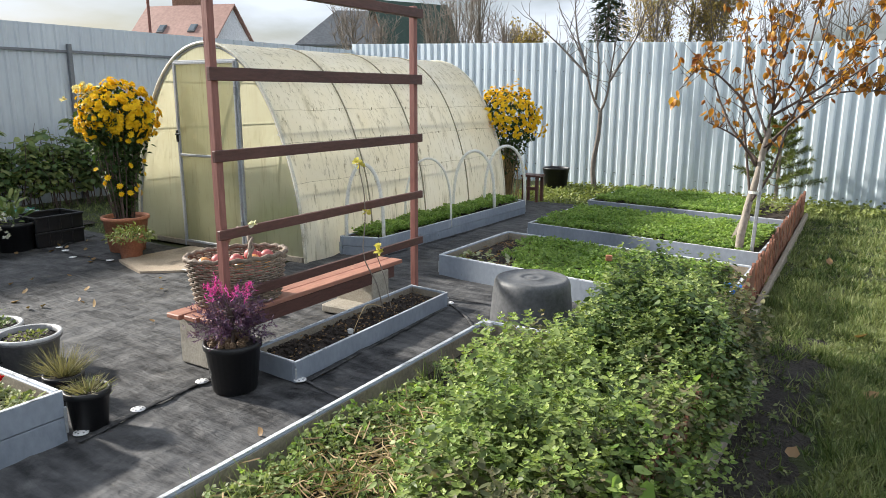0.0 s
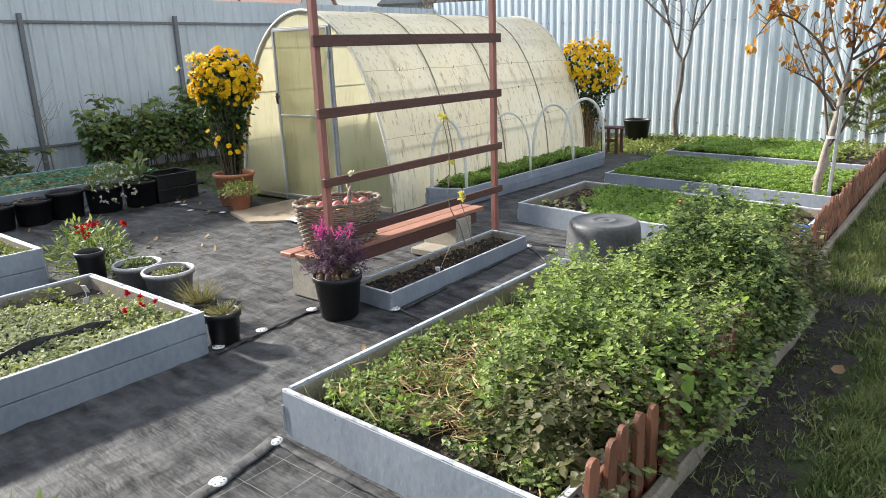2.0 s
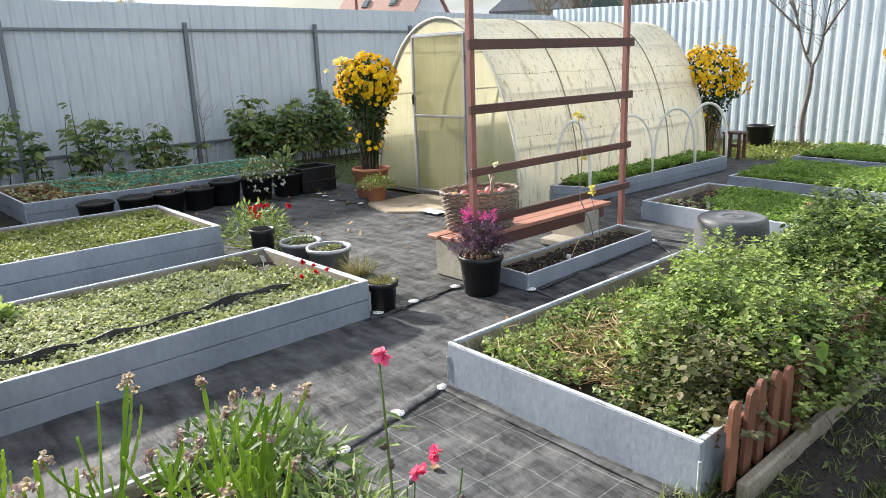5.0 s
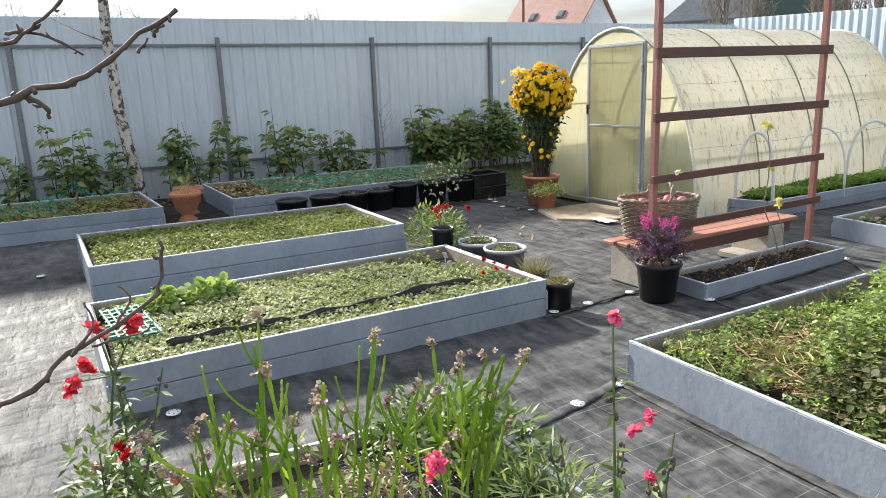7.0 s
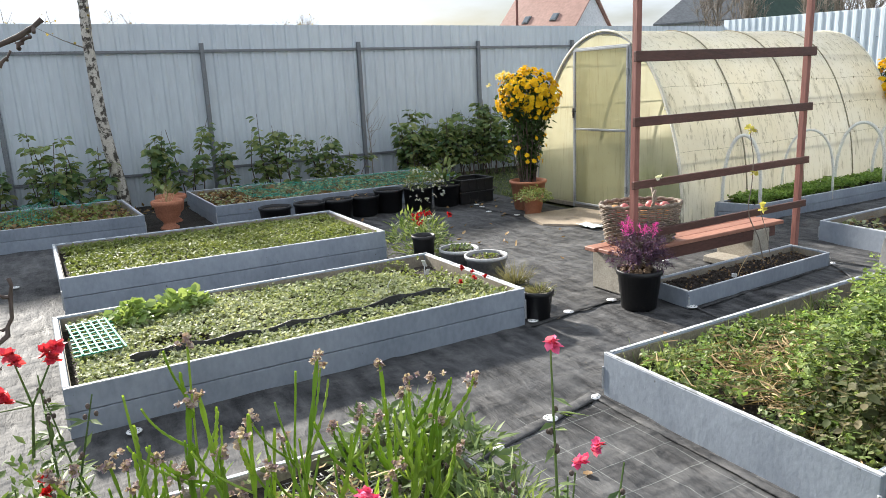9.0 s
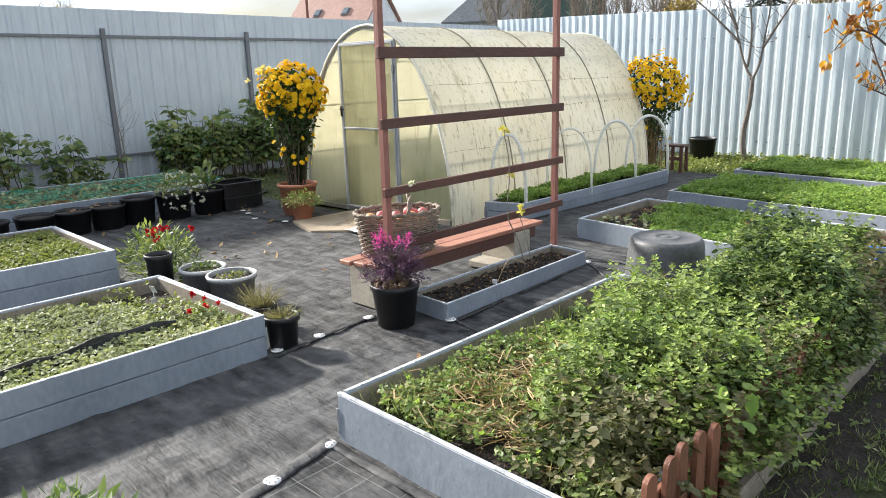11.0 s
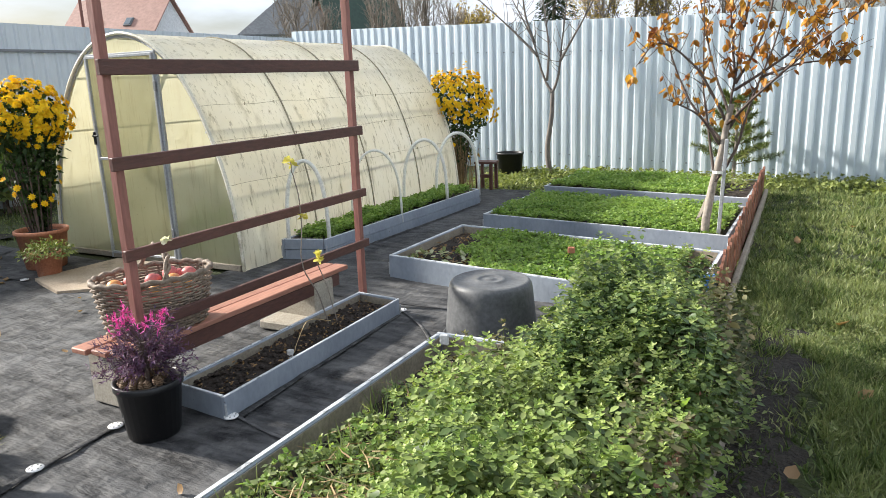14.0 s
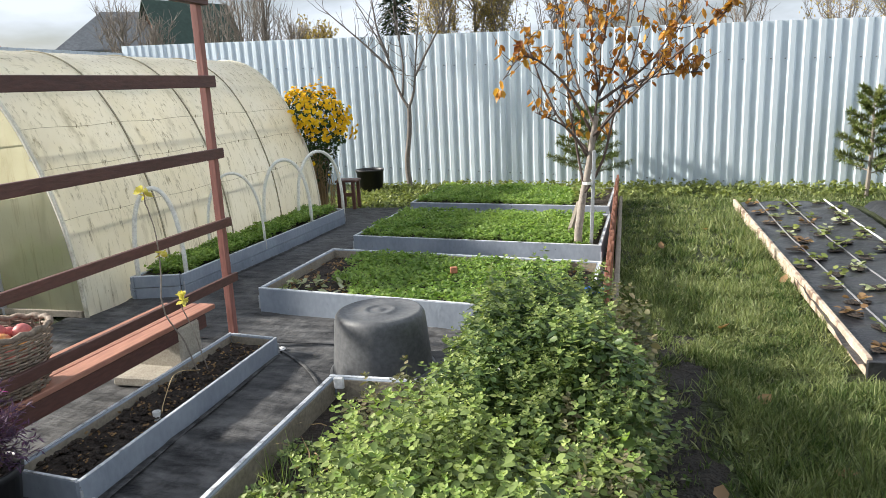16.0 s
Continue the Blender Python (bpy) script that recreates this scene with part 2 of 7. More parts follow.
PINE = foliage("pine_needle", [(0.08, 0.13, 0.035), (0.14, 0.19, 0.05), (0.27, 0.27, 0.09)], 0.6, 0.2)
SPRUCE = foliage("spruce_needle", [(0.02, 0.04, 0.018), (0.04, 0.065, 0.025)], 0.7, 0.1)
GOLD = foliage("gold_foliage", [(0.3, 0.22, 0.06), (0.5, 0.38, 0.12), (0.58, 0.47, 0.2)], 0.7, 0.3)
DRYLEAF = foliage("dry_leaf", [(0.16, 0.09, 0.045), (0.32, 0.2, 0.1), (0.42, 0.27, 0.13)])
HAY = foliage("hay", [(0.16, 0.1, 0.05), (0.32, 0.21, 0.1), (0.5, 0.38, 0.21)], 0.8, 0.1)


def fabric_material(name, lines):
    m, nt, bsdf, out = nodes_of(name)
    a = noise_of(nt, 1.6, 6, (1, 0.35, 1))
    b = noise_of(nt, 12, 7, (0.3, 1, 1), 0.6)
    c = noise_of(nt, 260, 2)
    col = ramp_of(nt, a, [(0.36, (0.007, 0.007, 0.008)), (0.66, (0.1, 0.1, 0.102))])
    col = mixed(nt, 0.5, col, ramp_of(nt, b, [(0.38, (0.006, 0.006, 0.007)), (0.68, (0.17, 0.169, 0.17))]))
    d = noise_of(nt, 4.5, 6, (1, 1, 1), 0.7)
    col = mixed(nt, ramp_of(nt, d, [(0.5, (0, 0, 0)), (0.72, (0.6, 0.6, 0.6))]), col, (0.19, 0.185, 0.18))
    if lines:
        br = nt.nodes.new("ShaderNodeTexBrick")
        co = nt.nodes.new("ShaderNodeTexCoord")
        nt.links.new(co.outputs["Object"], br.inputs["Vector"])
        br.offset = 0.0
        for socket, v in (("Scale", 1.0), ("Mortar Size", 0.002), ("Brick Width", 0.19), ("Row Height", 0.19), ("Mortar Smooth", 0.2)):
            br.inputs[socket].default_value = v
        col = mixed(nt, mixed(nt, 1.0, br.outputs["Fac"], (0.45, 0.45, 0.45), "MULTIPLY"), col, (0.32, 0.34, 0.32))
    nt.links.new(col, bsdf.inputs["Base Color"])
    nt.links.new(ramp_of(nt, b, [(0.3, (0.6, 0.6, 0.6)), (0.7, (0.85, 0.85, 0.85))]), bsdf.inputs["Roughness"])
    add = nt.nodes.new("ShaderNodeMath")
    add.operation = "MULTIPLY_ADD"
    add.inputs[1].default_value = 0.03
    nt.links.new(c, add.inputs[0])
    nt.links.new(b, add.inputs[2])
    bsdf.inputs["Specular IOR Level"].default_value = 0.26
    big = nt.nodes.new("ShaderNodeMath")
    big.operation = "MULTIPLY_ADD"
    big.inputs[1].default_value = 2.2
    nt.links.new(noise_of(nt, 4.0, 3, (1, 0.5, 1)), big.inputs[0])
    nt.links.new(add.outputs[0], big.inputs[2])
    crease = ramp_of(nt, noise_of(nt, 5.5, 3, (0.55, 1.5, 1), 0.5), [(0.44, (0, 0, 0)), (0.5, (1, 1, 1)), (0.56, (0, 0, 0))])
    fold = nt.nodes.new("ShaderNodeMath")
    fold.operation = "MULTIPLY_ADD"
    fold.inputs[1].default_value = 0.07
    nt.links.new(crease, fold.inputs[0])
    nt.links.new(big.outputs[0], fold.inputs[2])
    relief(nt, bsdf, fold.outputs[0], 0.8, 0.03)
    return m


FABRIC = fabric_material("woven_black_fabric", False)
FABRIC_LINED = fabric_material("woven_black_fabric_lined", True)


def sheet_metal(name, low, high, metal, rough):
    m, nt, bsdf, out = nodes_of(name)
    a = noise_of(nt, 1.2, 5, (1, 1, 0.3))
    b = noise_of(nt, 18, 4, (1, 1, 0.15))
    col = ramp_of(nt, a, [(0.3, low), (0.7, high)])
    col = mixed(nt, 0.3, col, ramp_of(nt, b, [(0.35, tuple(v * 0.8 for v in low)), (0.7, high)]))
    nt.links.new(col, bsdf.inputs["Base Color"])
    nt.links.new(ramp_of(nt, a, [(0.2, (rough - 0.08,) * 3), (0.8, (rough + 0.1,) * 3)]), bsdf.inputs["Roughness"])
    bsdf.inputs["Metallic"].default_value = metal
    relief(nt, bsdf, a, 0.15, 0.02)
    return m


BACKSHEET = sheet_metal("zinc_sheet", (0.52, 0.6, 0.66), (0.63, 0.71, 0.77), 0.25, 0.4)
LEFTSHEET = sheet_metal("grey_coated_sheet", (0.48, 0.53, 0.58), (0.58, 0.63, 0.67), 0.0, 0.55)


def polycarbonate(name, low, high, dirt, glow, clear):
    """Yellowed twin-wall sheet: dirt runs down it, some light comes through."""
    m, nt, bsdf, out = nodes_of(name)
    a = noise_of(nt, 1.3, 5)
    runs = noise_of(nt, 26, 5, (1.0, 1.0, 0.07), 0.7)
    broad = noise_of(nt, 5, 5, (1.0, 1.4, 0.22), 0.65)
    spots = noise_of(nt, 44, 3, (1, 1, 0.6), 0.7)
    col = ramp_of(nt, a, [(0.3, low), (0.7, high)])
    col = mixed(nt, ramp_of(nt, broad, [(0.56, (0, 0, 0)), (0.76, (dirt * 0.7,) * 3)]), col, (0.3, 0.27, 0.16))
    col = mixed(nt, ramp_of(nt, runs, [(0.55, (0, 0, 0)), (0.72, (dirt,) * 3)]), col, (0.24, 0.21, 0.12))
    col = mixed(nt, ramp_of(nt, spots, [(0.68, (0, 0, 0)), (0.76, (dirt,) * 3)]), col, (0.16, 0.12, 0.06))
    nt.links.new(col, bsdf.inputs["Base Color"])
    bsdf.inputs["Roughness"].default_value = 0.24
    relief(nt, bsdf, noise_of(nt, 2.2, 3), 0.3, 0.03)
    tr = nt.nodes.new("ShaderNodeBsdfTranslucent")
    nt.links.new(col, tr.inputs["Color"])
    mx = nt.nodes.new("ShaderNodeMixShader")
    mx.inputs["Fac"].default_value = glow
    nt.links.new(bsdf.outputs[0], mx.inputs[1])
    nt.links.new(tr.outputs[0], mx.inputs[2])
    tp = nt.nodes.new("ShaderNodeBsdfTransparent")
    tp.inputs["Color"].default_value = (0.95, 0.92, 0.74, 1)
    mz = nt.nodes.new("ShaderNodeMixShader")
    mz.inputs["Fac"].default_value = clear
    nt.links.new(mx.outputs[0], mz.inputs[1])
    nt.links.new(tp.outputs[0], mz.inputs[2])
    nt.links.new(mz.outputs[0], out.inputs["Surface"])
    return m


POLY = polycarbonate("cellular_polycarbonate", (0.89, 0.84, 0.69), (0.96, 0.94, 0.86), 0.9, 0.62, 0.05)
# Same sheet as the roof; the base colour is darkened to paint end-wall shade.
POLY_SHADED = polycarbonate("cellular_polycarbonate_shaded", (0.4, 0.4, 0.26), (0.54, 0.53, 0.38), 0.6, 0.42, 0.3)

# ---- builders ----
def thing(name, loc, label, category, group="", kind=""):
    ob = new(name)
    ob.empty_display_size = 0.05
    ob.location = loc
    return tagged(ob, label, category, group, kind)


def base_of(ob):
    p = Vector((0, 0, 0))
    while ob is not None:
        p += ob.location
        ob = ob.parent
    return p


def make(name, geo, mat, parent=None, label="", smooth=False, origin=None):
    """One mesh object from vertices and faces in world places."""
    V, F = geo
    V = np.asarray(V, float)
    o = base_of(parent) if parent is not None else Vector(origin or (0, 0, 0))
    me = bpy.data.meshes.new(name)
    V = V - np.array(o)
    if isinstance(F, np.ndarray):
        k = F.shape[1]
        me.vertices.add(len(V))
        me.vertices.foreach_set("co", V.astype(np.float32).ravel())
        me.loops.add(F.size)
        me.loops.foreach_set("vertex_index", F.astype(np.int32).ravel())
        me.polygons.add(len(F))
        me.polygons.foreach_set("loop_start", np.arange(0, F.size, k, dtype=np.int32))
        me.polygons.foreach_set("loop_total", np.full(len(F), k, dtype=np.int32))
        me.update(calc_edges=True)
    else:
        me.from_pydata([tuple(v) for v in V], [], [tuple(f) for f in F])
        me.update()
    if smooth:
        me.polygons.foreach_set("use_smooth", [True] * len(me.polygons))
    me.materials.append(mat)
    ob = new(name, me)
    if parent is not None:
        ob.parent = parent
    else:
        ob.location = o
    if label:
        ob["label"] = label
    return ob


def join(geos):
    V, F, n = [], [], 0
    for v, f in geos:
        v = np.asarray(v, float)
        V.append(v)
        F += [tuple(int(i) + n for i in face) for face in f]
        n += len(v)
    return np.concatenate(V), F


def turn(V, angle, centre=(0, 0, 0)):
    V = np.asarray(V, float) - np.array(centre)
    c, s = math.cos(angle), math.sin(angle)
    return np.stack([V[:, 0] * c - V[:, 1] * s, V[:, 0] * s + V[:, 1] * c, V[:, 2]], 1) + np.array(centre)


def box(c, size, angle=0.0, bevel=0.003, matrix=None):
    bm = bmesh.new()
    bmesh.ops.create_cube(bm, size=1.0)
    for v in bm.verts:
        v.co = Vector((v.co.x * size[0], v.co.y * size[1], v.co.z * size[2]))
    if bevel:
        bmesh.ops.bevel(bm, geom=bm.edges[:], offset=bevel, segments=1, affect="EDGES")
    if matrix is not None:
        bm.transform(matrix)
    bm.verts.index_update()
    V = np.array([v.co[:] for v in bm.verts])
    F = [tuple(v.index for v in f.verts) for f in bm.faces]
    bm.free()
    return turn(V, angle) + np.array(c), F


def beam(a, b, w, h, bevel=0.003):
    """A straight bar from a to b, w wide (level) and h deep."""
    a, b = Vector(a), Vector(b)
    d = b - a
    x = d.normalized()
    up = Vector((0, 0, 1)) if abs(x.z) < 0.95 else Vector((0, 1, 0))
    y = up.cross(x).normalized()
    z = x.cross(y)
    m = Matrix((x, y, z)).transposed().to_4x4()
    m.translation = (a + b) / 2
    return box((0, 0, 0), (d.length, w, h), 0, bevel, m)


def tube(pts, radii, n=8, cap=True):
    pts = np.asarray(pts, float)
    if np.isscalar(radii):
        radii = [radii] * len(pts)
    t = np.gradient(pts, axis=0)
    t /= np.linalg.norm(t, axis=1)[:, None] + 1e-9
    ref = np.array([0.0, 0.0, 1.0]) if abs(t[0][2]) < 0.9 else np.array([1.0, 0.0, 0.0])
    V, F = [], []
    u = np.cross(t[0], ref)
    u /= np.linalg.norm(u)
    for i, p in enumerate(pts):
        u = u - t[i] * np.dot(u, t[i])
        u /= np.linalg.norm(u) + 1e-9
        w = np.cross(t[i], u)
        for k in range(n):
            a = 2 * math.pi * k / n
            V.append(p + radii[i] * (math.cos(a) * u + math.sin(a) * w))
    for i in range(len(pts) - 1):
        for k in range(n):
            F.append((i * n + k, i * n + (k + 1) % n, (i + 1) * n + (k + 1) % n, (i + 1) * n + k))
    if cap:
        F.append(tuple(range(n - 1, -1, -1)))
        F.append(tuple(range((len(pts) - 1) * n, len(pts) * n)))
    return np.array(V), F


def lathe(c, profile, n=28, sx=1.0, sy=1.0, angle=0.0, caps=True):
    """A turned body: profile of (radius, height) from the bottom up."""
    V, F = [], []
    for r, z in profile:
        for k in range(n):
            a = 2 * math.pi * k / n
            V.append((r * sx * math.cos(a), r * sy * math.sin(a), z))
    m = len(profile)
    for i in range(m - 1):
        for k in range(n):
            F.append((i * n + k, i * n + (k + 1) % n, (i + 1) * n + (k + 1) % n, (i + 1) * n + k))
    if caps and profile[0][0] > 1e-6:
        F.append(tuple(range(n - 1, -1, -1)))
    if caps and profile[-1][0] > 1e-6:
        F.append(tuple(range((m - 1) * n, m * n)))
    return turn(np.array(V), angle) + np.array(c), F


def ball(c, r, n=12, sz=1.0):
    return lathe(c, [(max(1e-4, r * math.sin(math.pi * i / 8)), -r * sz * math.cos(math.pi * i / 8)) for i in range(9)], n)


def sheet(x0, x1, y0, y1, step, height):
    nx, ny = max(2, int((x1 - x0) / step) + 1), max(2, int((y1 - y0) / step) + 1)
    X, Y = np.meshgrid(np.linspace(x0, x1, nx), np.linspace(y0, y1, ny), indexing="ij")
    Z = np.array([height(x, y) for x, y in zip(X.ravel(), Y.ravel())])
    V = np.stack([X.ravel(), Y.ravel(), Z], 1)
    i, j = np.meshgrid(np.arange(nx - 1), np.arange(ny - 1), indexing="ij")
    a = (i * ny + j).ravel()
    return V, np.stack([a, a + ny, a + ny + 1, a + 1], 1)


def unit(v):
    return v / (np.linalg.norm(v, axis=1)[:, None] + 1e-9)


RNG = np.random.default_rng(7)


def scatter_dirs(n, up=0.5, spread=1.0):
    d = RNG.normal(size=(n, 3)) * spread
    d[:, 2] += up
    return unit(d)


def leaves(P, D, L, W, fold=0.18, droop=0.0, wide=False, N=None):
    """Many leaves at once: base places P, directions D, lengths L, widths W."""
    n = len(P)
    L = np.broadcast_to(np.asarray(L, float), (n,))[:, None]
    W = np.broadcast_to(np.asarray(W, float), (n,))[:, None]
    up = N if N is not None else unit(np.array([0, 0, 1.0]) + RNG.normal(size=(n, 3)) * 0.35)
    S = unit(np.cross(D, up))
    N = unit(np.cross(S, D))
    down = np.array([0, 0, -1.0]) * L * droop
    if not wide:
        mid = P + D * L * 0.45 - N * W * fold + down * 0.2
        V = np.stack([P, P + D * L * 0.42 + S * W * 0.5 + down * 0.2, P + D * L + down, P + D * L * 0.42 - S * W * 0.5 + down * 0.2, mid], 1).reshape(-1, 3)
        f = np.array([[0, 1, 2, 4], [0, 4, 2, 3]])
        k = 5
    else:
        m1 = P + D * L * 0.3 - N * W * fold
        m2 = P + D * L * 0.7 - N * W * fold * 0.8 + down * 0.4
        V = np.stack([P, P + D * L * 0.22 + S * W * 0.42, P + D * L * 0.62 + S * W * 0.46 + down * 0.3, P + D * L + down,
                      P + D * L * 0.62 - S * W * 0.46 + down * 0.3, P + D * L * 0.22 - S * W * 0.42, m1, m2], 1).reshape(-1, 3)
        f = np.array([[0, 1, 2, 6], [6, 2, 3, 7], [0, 6, 4, 5], [6, 7, 3, 4]])
        k = 8
    F = (np.arange(n)[:, None, None] * k + f[None]).reshape(-1, 4)
    return V, F


def stack(parts):
    V, F, n = [], [], 0
    for v, f in parts:
        V.append(v)
        F.append(f + n)
        n += len(v)
    return np.concatenate(V), np.concatenate(F)


def strands(P, Q, w, bend=0.0):
    """Thin flat blades from P to Q."""
    n = len(P)
    D = unit(Q - P)
    S = unit(np.cross(D, RNG.normal(size=(n, 3))))
    w = np.broadcast_to(np.asarray(w, float), (n,))[:, None]
    mid = (P + Q) / 2 + (RNG.normal(size=(n, 3)) * bend)
    V = np.stack([P - S * w / 2, P + S * w / 2, mid + S * w / 2.4, Q, mid - S * w / 2.4], 1).reshape(-1, 3)
    f = np.array([[0, 1, 2], [0, 2, 4], [4, 2, 3]])
    return V, (np.arange(n)[:, None, None] * 5 + f[None]).reshape(-1, 3)


def seg_angle(a, b):
    return math.atan2(b[1] - a[1], b[0] - a[0])

# ---- setting ----
SKEW = -0.11          # the beds and the far fence run a little aslant
LEFT_X = -10.48       # inner face of the grey fence


def far_y(x):
    return 11.75 + SKEW * x


tagged(make("ground", sheet(-150, 150, -120, 180, 6.0, lambda x, y: -0.03), LAWN), "short autumn lawn with bare patches", "ground", kind="structure")


def wrinkle(x, y):
    a = noise.noise(Vector((x * 1.3, y * 0.8, 0))) * 0.008
    b = abs(noise.noise(Vector((x * 1.3, y * 3.4, 3)))) * 0.014
    fold = max(0, 1 - abs(noise.noise(Vector((x * 0.9 + 4, y * 1.9, 6)))) * 14) * 0.01
    return a - b + fold + noise.noise(Vector((x * 7, y * 5, 9))) * 0.004


def fabric(name, x0, x1, y0, y1, z, mat, label):
    g = sheet(x0, x1, y0, y1, 0.06, lambda x, y: z + wrinkle(x, y))
    return tagged(make(name, g, mat, smooth=True), label, "ground cover", kind="structure")


fabric("pavement_fabric", -8.15, -1.86, -5.5, 4.62, 0.0, FABRIC, "black woven weed fabric, wrinkled and dusty")
fabric("pavement_fabric_path", -4.6, -0.72, 4.55, 9.75, 0.004, FABRIC, "black woven weed fabric along the beds")
fabric("pavement_fabric_bed", -1.88, -0.5, 0.28, 4.6, 0.006, FABRIC_LINED, "black woven fabric with pale grid lines")


def dirt_height(x, y):
    return -0.012 + noise.noise(Vector((x * 5, y * 5, 0))) * 0.018 + noise.noise(Vector((x * 17, y * 17, 4))) * 0.008


tagged(make("ground_strip", sheet(-0.56, 0.02, 0.9, 5.1, 0.03, lambda x, y: dirt_height(x, y) - max(0, x + 0.15) * 0.2), DIRT, smooth=True), "bare dirt strip beside the picket fence", "soil", kind="structure")
tagged(make("ground_fence_strip", sheet(-10.45, -8.1, -6, 5.0, 0.08, lambda x, y: dirt_height(x, y) + 0.02), DIRT, smooth=True), "bare dirt strip under the raspberries", "soil", kind="structure")


# ---- fences ----
def ribbed(length, height, period, depth, flat):
    """A trapezoid-ribbed sheet along x, from z = 0 up; front towards -y."""
    xs, ys = [], []
    x = 0.0
    while x < length - 1e-6:
        for dx, dy in ((0, 0), (flat, 0), (flat + 0.12 * period, -depth), (period - 0.12 * period, -depth)):
            if x + dx <= length:
                xs.append(x + dx)
                ys.append(dy)
        x += period
    xs.append(length)
    ys.append(0)
    V, F = [], []
    n = len(xs)
    for layer in (0.0, 0.0025):
        for z in (0, height):
            V += [(a, b + layer, z) for a, b in zip(xs, ys)]
    for i in range(n - 1):
        F += [(i, i + 1, n + i + 1, n + i), (2 * n + i + 1, 2 * n + i, 3 * n + i, 3 * n + i + 1), (n + i, n + i + 1, 3 * n + i + 1, 3 * n + i)]
    return np.array(V), F


# the far fence steps down evenly, so that its top falls towards the lawn
FAR_TILT = radians(2.05)
far_fence = thing("far_fence", (-4.4, far_y(-4.4), 0), "tall fence of pale ribbed zinc sheets with screws", "fence", kind="structure")
fa = math.atan2(SKEW, 1)
sheet_w = 1.085
far_len = 24.0


def far_place(V, u0):
    """Local along-fence, outward, up; to world, with the fall."""
    V = np.asarray(V, float)
    u, w, z = V[:, 0] + u0, V[:, 1], V[:, 2]
    c, s = math.cos(FAR_TILT), math.sin(FAR_TILT)
    u2, z2 = u * c, -u * s + z * c
    bx, by = -4.4, far_y(-4.4)
    return np.stack([bx + u2 * math.cos(fa) - w * math.sin(fa), by + u2 * math.sin(fa) + w * math.cos(fa), z2], 1)


u = -6.15
k = 0
while u < 16.5:
    V, F = ribbed(sheet_w + 0.05, 2.95, 0.181, 0.022, 0.075)
    V[:, 2] -= 0.47
    V[:, 1] += 0.003 * (k % 2)
    make("panel", (far_place(V, u), F), BACKSHEET, far_fence)
    u += sheet_w
    k += 1
screws = []
for z in (0.26, 1.98):
    for i in range(122):
        if i % 3 == 1:
            continue
        screws.append(lathe(far_place([(i * 0.181 - 6.15 + 0.036, -0.004, z)], 0)[0], [(0.011, -0.008), (0.011, 0.008)], 6))
tagged(make("screw", join(screws), POSTGREY, far_fence, "small dark roofing screws"), kind="stuff")

left_fence = thing("side_fence", (LEFT_X, 2.0, 0), "tall grey sheet-metal fence with posts and two rails", "fence", kind="structure")
y = -9.3
k = 0
while y < 13.2:
    V, F = ribbed(1.15, 2.62, 0.19, 0.02, 0.11)
    V = np.stack([LEFT_X - 0.05 - V[:, 1] - 0.002 * (k % 2), V[:, 0] + y, V[:, 2] - 0.05], 1)
    make("panel", (V, F), LEFTSHEET, left_fence)
    y += 1.13
    k += 1
for py in (-6.6, -4.0, -1.3, 1.39, 3.9, 6.25, 8.45, 10.7):
    make("post", box((LEFT_X, py, 1.1), (0.06, 0.06, 2.4), 0, 0.004), POSTGREY, left_fence)
for z in (2.19, 0.46):
    make("rail", box((LEFT_X - 0.02, 2.0, z), (0.03, 22.0, 0.04), 0, 0.003), POSTGREY, left_fence)

# plain fences that close the plot behind the walker
near_fence = thing("near_fence", (0, -9.2, 0), "plain grey sheet-metal fence closing the plot", "fence", kind="structure")
V, F = ribbed(24.0, 2.4, 0.19, 0.012, 0.12)
make("panel", (V * np.array([1, 1, 1]) + np.array([-10.5, -9.2, -0.05]), F), LEFTSHEET, near_fence)
right_fence = thing("right_fence", (13.4, 1.0, 0), "plain grey sheet-metal fence closing the plot", "fence", kind="structure")
V, F = ribbed(20.0, 2.4, 0.19, 0.012, 0.12)
make("panel", (np.stack([13.4 + V[:, 1], V[:, 0] - 9.2, V[:, 2] - 0.05], 1), F), LEFTSHEET, right_fence)


